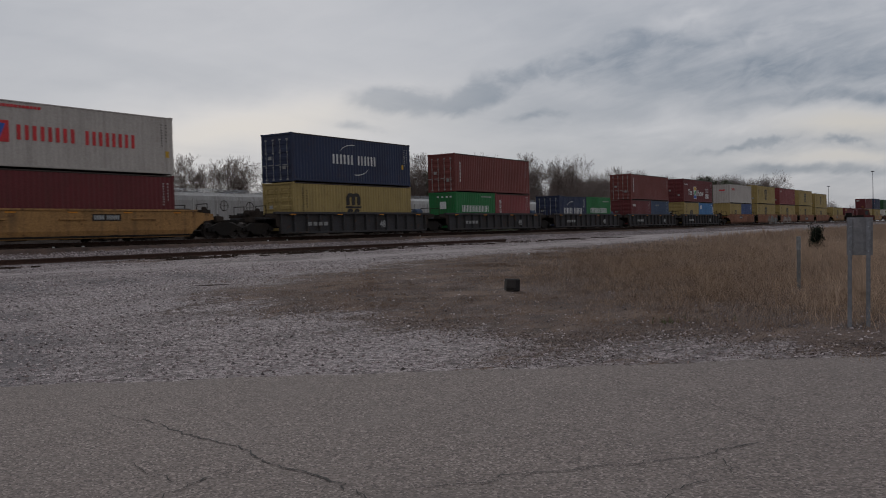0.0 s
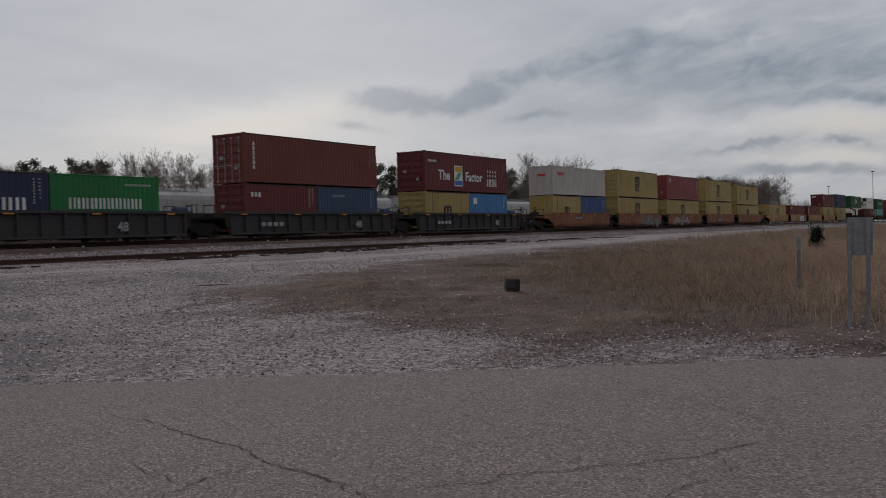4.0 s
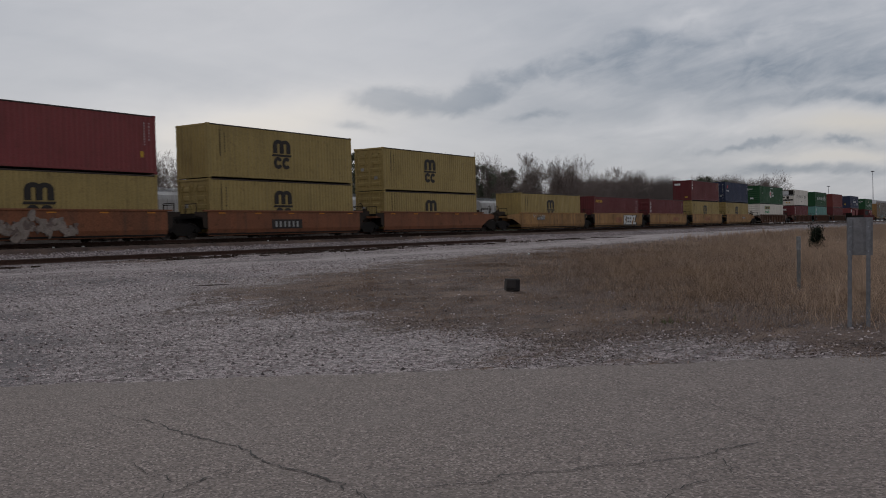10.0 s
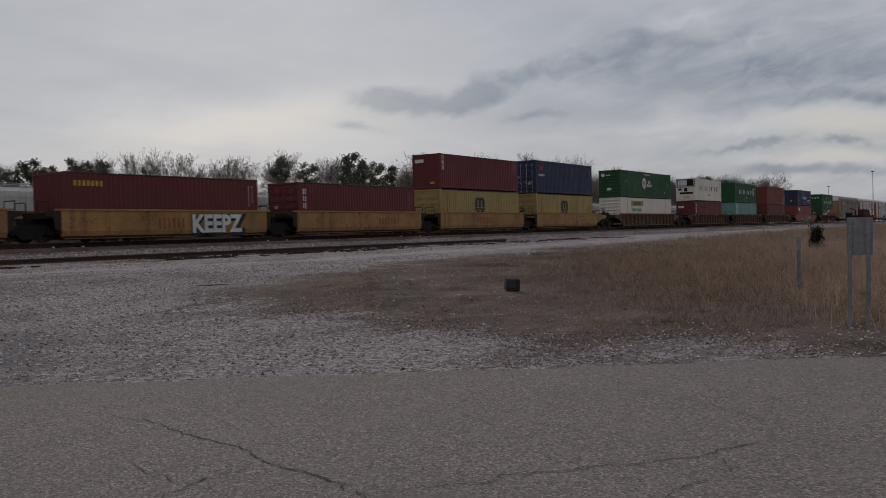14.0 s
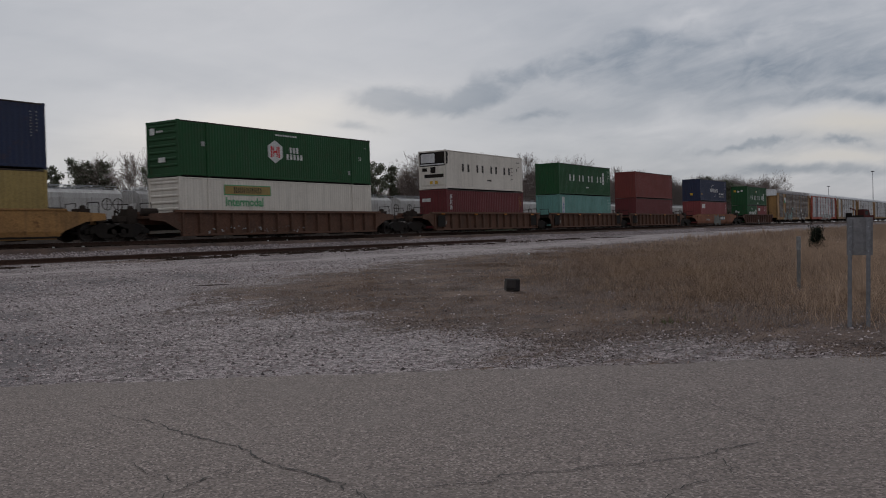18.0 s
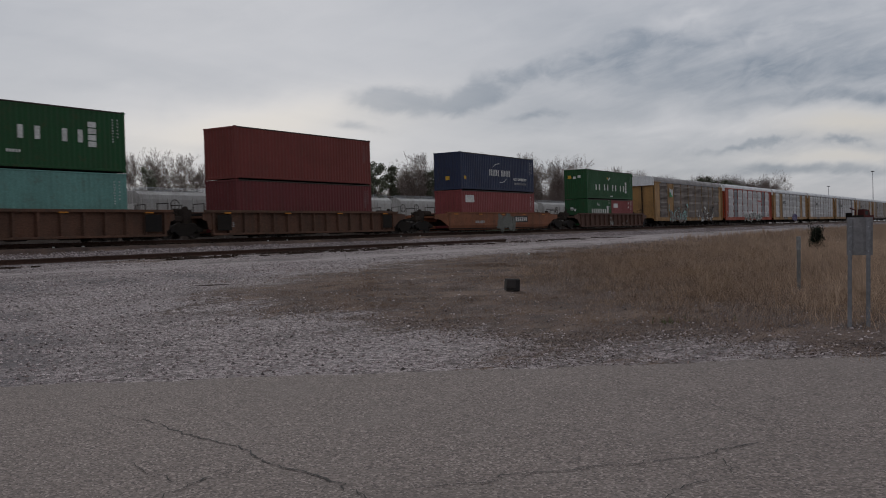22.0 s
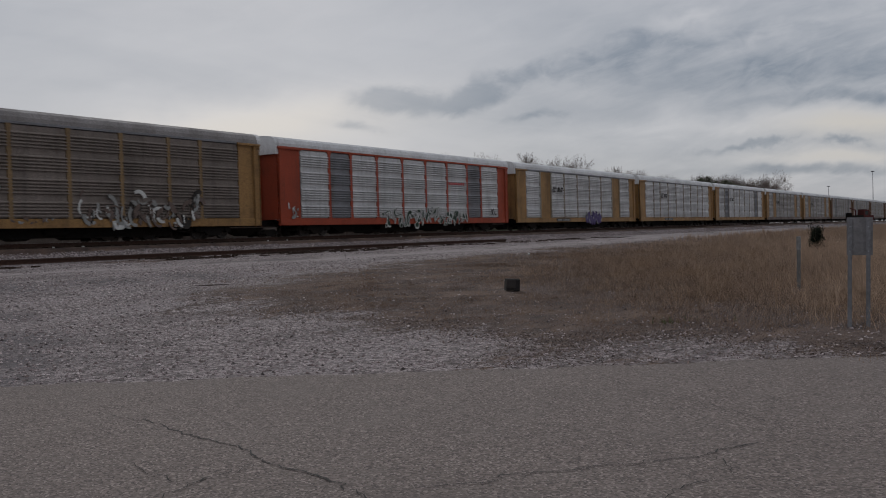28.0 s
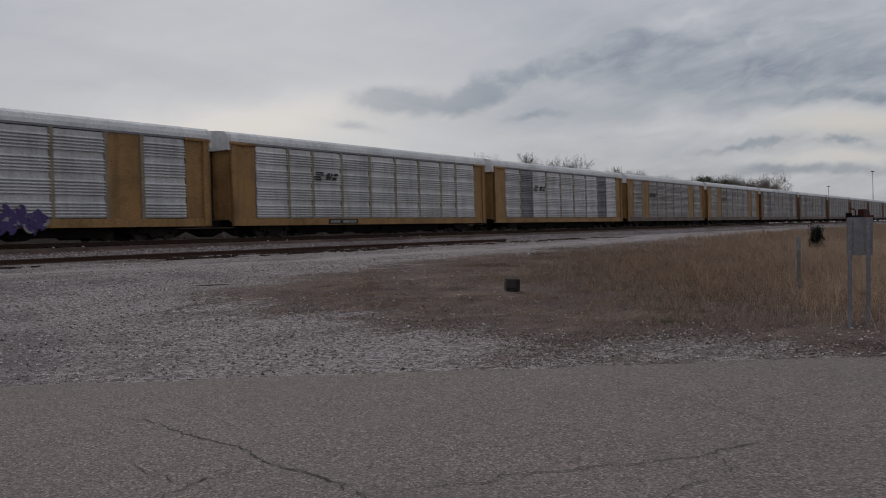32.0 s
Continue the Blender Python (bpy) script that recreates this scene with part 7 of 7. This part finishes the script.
keep_clear = lambda x, y: (np.hypot(x - 19.7, y - 10.65) > 0.35) & (np.hypot(x - 23.1, y - 4.7) > 0.25)
tall = lambda x, y, r: in_view(x, y) & keep_clear(x, y) & (r.uniform(0, 1, len(x)) < np.clip(0.25 + inside(TALL, x, y) / 6, 0, 1) * (0.25 + 0.75 * clumped(x, y, 0.9)))


def height(x, y):
    """Grass grows taller to the far side of the field and away from the gravel."""
    return np.clip(0.30 + inside(TALL, x, y) * 0.09, 0.2, 1.0) * (0.7 + 0.5 * clumped(x, y, 0.5)) * (1 - 0.45 * np.exp(-(((x - 21.6) / 2.5) ** 2 + ((y - 4.4) / 0.8) ** 2)))


x, y, rng = scatter(720000, 21, 13, 60, -1, 22, lambda x, y, r: tall(x, y, r) & (r.uniform(0, 1, len(x)) < 26 / (x + 8)))
make_blades("tall_grass", "tall dry brown grass in the field", x, y, rng.uniform(0.10, 0.70, len(x)) ** 1.2 * height(x, y), rng, STRAW, 0.0012, 2.0)
x, y, rng = scatter(70000, 22, 60, 190, 3, 24, tall)
make_blades("tall_grass", "tall dry brown grass far along the field", x, y, rng.uniform(0.2, 0.6, len(x)), rng, STRAW, 0.007, 1.1)
x, y, rng = scatter(120000, 23, 14, 60, -1, 12, lambda x, y, r: tall(x, y, r) & (r.uniform(75, 86, len(x)) < np.degrees(np.arctan2(x, y))) & (r.uniform(0, 1, len(x)) < 26 / (x + 8)))
make_blades("tawny_grass", "tall tawny orange grass behind the sign", x, y, rng.uniform(0.2, 0.95, len(x)) * (0.5 + 0.5 * height(x, y)), rng, TAWNY, 0.0014, 1.6)
weedy = lambda x, y, r: in_view(x, y) & keep_clear(x, y) & (r.uniform(0, 1, len(x)) < np.clip(0.35 + inside(WEEDY, x, y) / 4, 0, 1) * (0.15 + 0.85 * clumped(x, y, 0.7)))
x, y, rng = scatter(330000, 24, 11, 45, 1, 22, weedy)
make_blades("dead_weeds", "low dead brown weeds over gravel", x, y, rng.uniform(0.015, 0.09, len(x)) * (0.4 + 1.1 * clumped(x, y, 1.9)), rng, WEED, 0.0026, 3.5)
x, y, rng = scatter(420000, 26, 13, 55, -1, 21, lambda x, y, r: tall(x, y, r) & (r.uniform(0, 1, len(x)) < 24 / (x + 8)))
make_blades("dead_weeds", "brown dead weeds between the dry grass", x, y, rng.uniform(0.05, 0.42, len(x)) * height(x, y) * 1.1, rng, WEED, 0.002, 2.2)
edge = lambda x, y, r: in_view(x, y) & (r.uniform(0, 1, len(x)) < np.exp(-((inside(WEEDY, x, y) - 0.35) / np.where(y < 6, 1.0, 0.6)) ** 2)) & (r.uniform(0, 1, len(x)) < np.clip((13.5 - y) / 8, 0.06, 1))
x, y, rng = scatter(130000, 25, 9, 18, 0.5, 15, edge)
make_blades("dead_weeds", "dark flattened mulch along the gravel edge", x, y, rng.uniform(0.01, 0.05, len(x)), rng, MULCH, 0.006, 5.0)


def make_stalks(n, seed):
    """Pale dead stalks with side sprigs, standing above the weeds."""
    x, y, rng = scatter(n, seed, 12, 60, 0, 21, lambda x, y, r: in_view(x, y) & keep_clear(x, y) & (r.uniform(0, 1, len(x)) < np.clip(0.1 + inside(TALL, x, y) / 8, 0, 1)))
    verts, faces = [], []
    for px, py in zip(x, y):
        z = float(ground_z(px, py))
        h = rng.uniform(0.2, 0.8) * min(1.0, 0.35 + 0.12 * max(0.0, float(inside(TALL, px, py))))
        lx, ly = rng.uniform(-0.55, 0.55, 2) * h
        w = 0.0022 + 0.0001 * px
        tips = [((0, 0, 0), (lx, ly, h))]
        for k in range(int(rng.integers(2, 6))):
            u = rng.uniform(0.4, 0.95)
            a = rng.uniform(0, 6.28)
            d = rng.uniform(0.08, 0.22)
            tips.append(((lx * u, ly * u, h * u), (lx * u + math.cos(a) * d, ly * u + math.sin(a) * d, h * u + rng.uniform(0.05, 0.2))))
        for a, b in tips:
            i = len(verts)
            verts += [(px + a[0] - w * VIEW_R.x, py + a[1] - w * VIEW_R.y, z + a[2]), (px + a[0] + w * VIEW_R.x, py + a[1] + w * VIEW_R.y, z + a[2]), (px + b[0], py + b[1], z + b[2])]
            faces.append((i, i + 1, i + 2))
    me = bpy.data.meshes.new("weed_stalks")
    me.from_pydata(verts, [], faces)
    me.materials.append(STRAW)
    tagged(new("weed_stalks", me), "pale dead weed stalks standing in the field", "weeds", kind="stuff")


make_stalks(3600, 31)

GREEN = island_shades("fresh_grass", [(0.075, 0.110, 0.030), (0.110, 0.140, 0.045), (0.140, 0.150, 0.060)])
x, y, rng = scatter(9000, 35, 14, 17, 3.2, 5.8, lambda x, y, r: r.uniform(0, 1, len(x)) < sum(k * np.exp(-((x - a) ** 2 + (y - b) ** 2) / c ** 2) for a, b, c, k in ((14.75, 5.1, 0.12, 0.6), (15.3, 4.75, 0.10, 0.2), (15.6, 4.2, 0.10, 0.2))))
make_blades("green_grass", "small fresh green tufts at the foot of the dry grass", x, y, rng.uniform(0.06, 0.17, len(x)), rng, GREEN, 0.004, 0.9)


def make_debris(n, seed):
    """Splinters of dark timber and clods strewn beside the siding."""
    x, y, rng = scatter(n, seed, 14, 75, 27.6, 31.4, lambda x, y, r: in_view(x, y) & (clumped(x, y, 0.55) > 0.52) & (r.uniform(0, 1, len(x)) < np.clip((48 - x) / 30, 0.25, 1)))
    g = Geo()
    for px, py in zip(x, y):
        z = float(ground_z(px, py))
        l, a, r = rng.uniform(0.12, 0.65), rng.uniform(-0.9, 0.9), rng.uniform(0.015, 0.06)
        g.tube((px - math.cos(a) * l / 2, py - math.sin(a) * l / 2, z + r * 0.7), (px + math.cos(a) * l / 2, py + math.sin(a) * l / 2, z + r * 0.7), r, r * 0.6, 4)
    tagged(new("timber_debris", g.mesh("timber_debris", TIE)), "dark timber splinters strewn beside the siding", "debris", kind="stuff")


make_debris(2600, 33)
# white chips stand in for the bright glints below the cars
for x in (24.8, 26.3, 38.3, 39.9, 51.3, 53.6):
    g = Geo()
    g.prism([(-0.05, 0), (0.06, 0.01), (0.04, 0.05), (-0.03, 0.06)], -0.03, 0.03)
    tagged(new("litter", g.mesh("litter", MARK_WHITE)), "small white scrap on the ballast by the rail", "litter").matrix_basis = pose(x, 36.2, 1.425, 0, 0, 20)


# ---- cracks in the asphalt ----
def make_crack(pts, width, seed):
    rnd = random.Random(seed)
    line = []
    for (ax, ay), (bx, by) in zip(pts, pts[1:]):
        n = max(3, int(math.hypot(bx - ax, by - ay) / 0.06))
        for i in range(n):
            u = i / n
            line.append((ax + (bx - ax) * u + 0.05 * noise.noise((ax + u * 5, ay * 3, seed)) + rnd.uniform(-0.024, 0.024), ay + (by - ay) * u + 0.05 * noise.noise((ay + u * 5, ax * 3, seed + 9)) + rnd.uniform(-0.024, 0.024)))
    line.append(pts[-1])
    verts, faces = [], []
    for i, (px, py) in enumerate(line):
        w = 1.0 * width * rnd.uniform(0.3, 1.4) * min(1.0, 0.25 + i * 0.1, 0.25 + (len(line) - 1 - i) * 0.1)
        d = edge_distance(px, py)
        z = 0.012 + 0.004 if d < -3 else 0.014
        (ax, ay), (bx, by) = line[max(i - 2, 0)], line[min(i + 2, len(line) - 1)]
        run_ = math.hypot(bx - ax, by - ay) or 1.0
        nx, ny = -(by - ay) / run_ * w * 0.5, (bx - ax) / run_ * w * 0.5
        verts += [(px - nx, py - ny, z), (px + nx, py + ny, z)]
        if i:
            faces.append((2 * i - 2, 2 * i - 1, 2 * i + 1, 2 * i))
    me = bpy.data.meshes.new("crack")
    me.from_pydata(verts, [], faces)
    me.materials.append(surface("crack_fill", (0.028, 0.025, 0.023), rough=0.95, grain=40))
    ob = new("crack", me)
    ob.parent = road


for i, (pts, w) in enumerate([
        ([(5.43, 7.16), (5.39, 6.88), (5.39, 6.59), (5.15, 5.74), (5.08, 5.41), (4.97, 4.96), (4.81, 4.74), (4.70, 4.38), (4.65, 4.03), (4.56, 3.74), (4.42, 3.47), (4.28, 3.1)], 0.017),
        ([(4.72, 4.63), (4.56, 4.61), (4.41, 4.64), (4.11, 4.64), (3.91, 4.60), (3.70, 4.50)], 0.014), ([(4.29, 5.43), (4.16, 5.13), (4.14, 4.87), (4.11, 4.64)], 0.014),
        ([(4.42, 3.47), (4.60, 3.35), (4.76, 3.20), (4.85, 3.09), (5.08, 2.89), (5.20, 2.92), (5.35, 2.75), (5.52, 2.54), (5.67, 2.49), (5.84, 2.28), (6.06, 2.12), (6.30, 1.90), (6.48, 1.92), (6.61, 1.81), (6.83, 1.66), (7.10, 1.39)], 0.013),
        ([(6.30, 1.90), (6.21, 1.77), (5.99, 1.65), (5.85, 1.59)], 0.012), ([(5.85, 1.59), (5.69, 1.70), (5.54, 1.81), (5.37, 1.83), (5.10, 1.86)], 0.012),
        ([(8.61, 3.51), (8.41, 3.09), (8.32, 2.78), (8.13, 2.46), (7.88, 2.15), (7.74, 1.97), (7.53, 1.74), (7.31, 1.49)], 0.008),
        ([(7.10, 1.39), (6.91, 1.18), (6.81, 0.85)], 0.008), ([(5.85, 1.59), (5.86, 1.43), (5.83, 1.19)], 0.007), ([(4.60, 3.35), (4.51, 3.11), (4.40, 2.9)], 0.008)]):
    make_crack(pts, w, i)


# ---- movement ----
def run(t):
    """How far the train has gone."""
    return 14.5 * t + 0.01375 * t * t


def motions():
    times = [4.0 * k for k in range(9)]
    for ob, q, y, z in MOVING:
        walk(ob, [(t, pose(q - run(t), y, z)) for t in times])
    # the wheels roll: one turning serves all axles of a kind
    for axles, dx in ((FRONT_AXLES, -0.89), (REAR_AXLES, 0.89)):
        lead = axles[0]
        walk(lead, [(k / FPS, Matrix.Translation((dx, 0, WHEEL_R)) @ Matrix.Rotation(-run(k / FPS) / WHEEL_R, 4, "Y")) for k in range(int(32 * FPS) + 1)])
        keys = lead.animation_data
        for ob in axles[1:]:
            ob.rotation_mode = "QUATERNION"
            ob.animation_data_create()
            ob.animation_data.action = keys.action
            ob.animation_data.action_slot = keys.action_slot


motions()
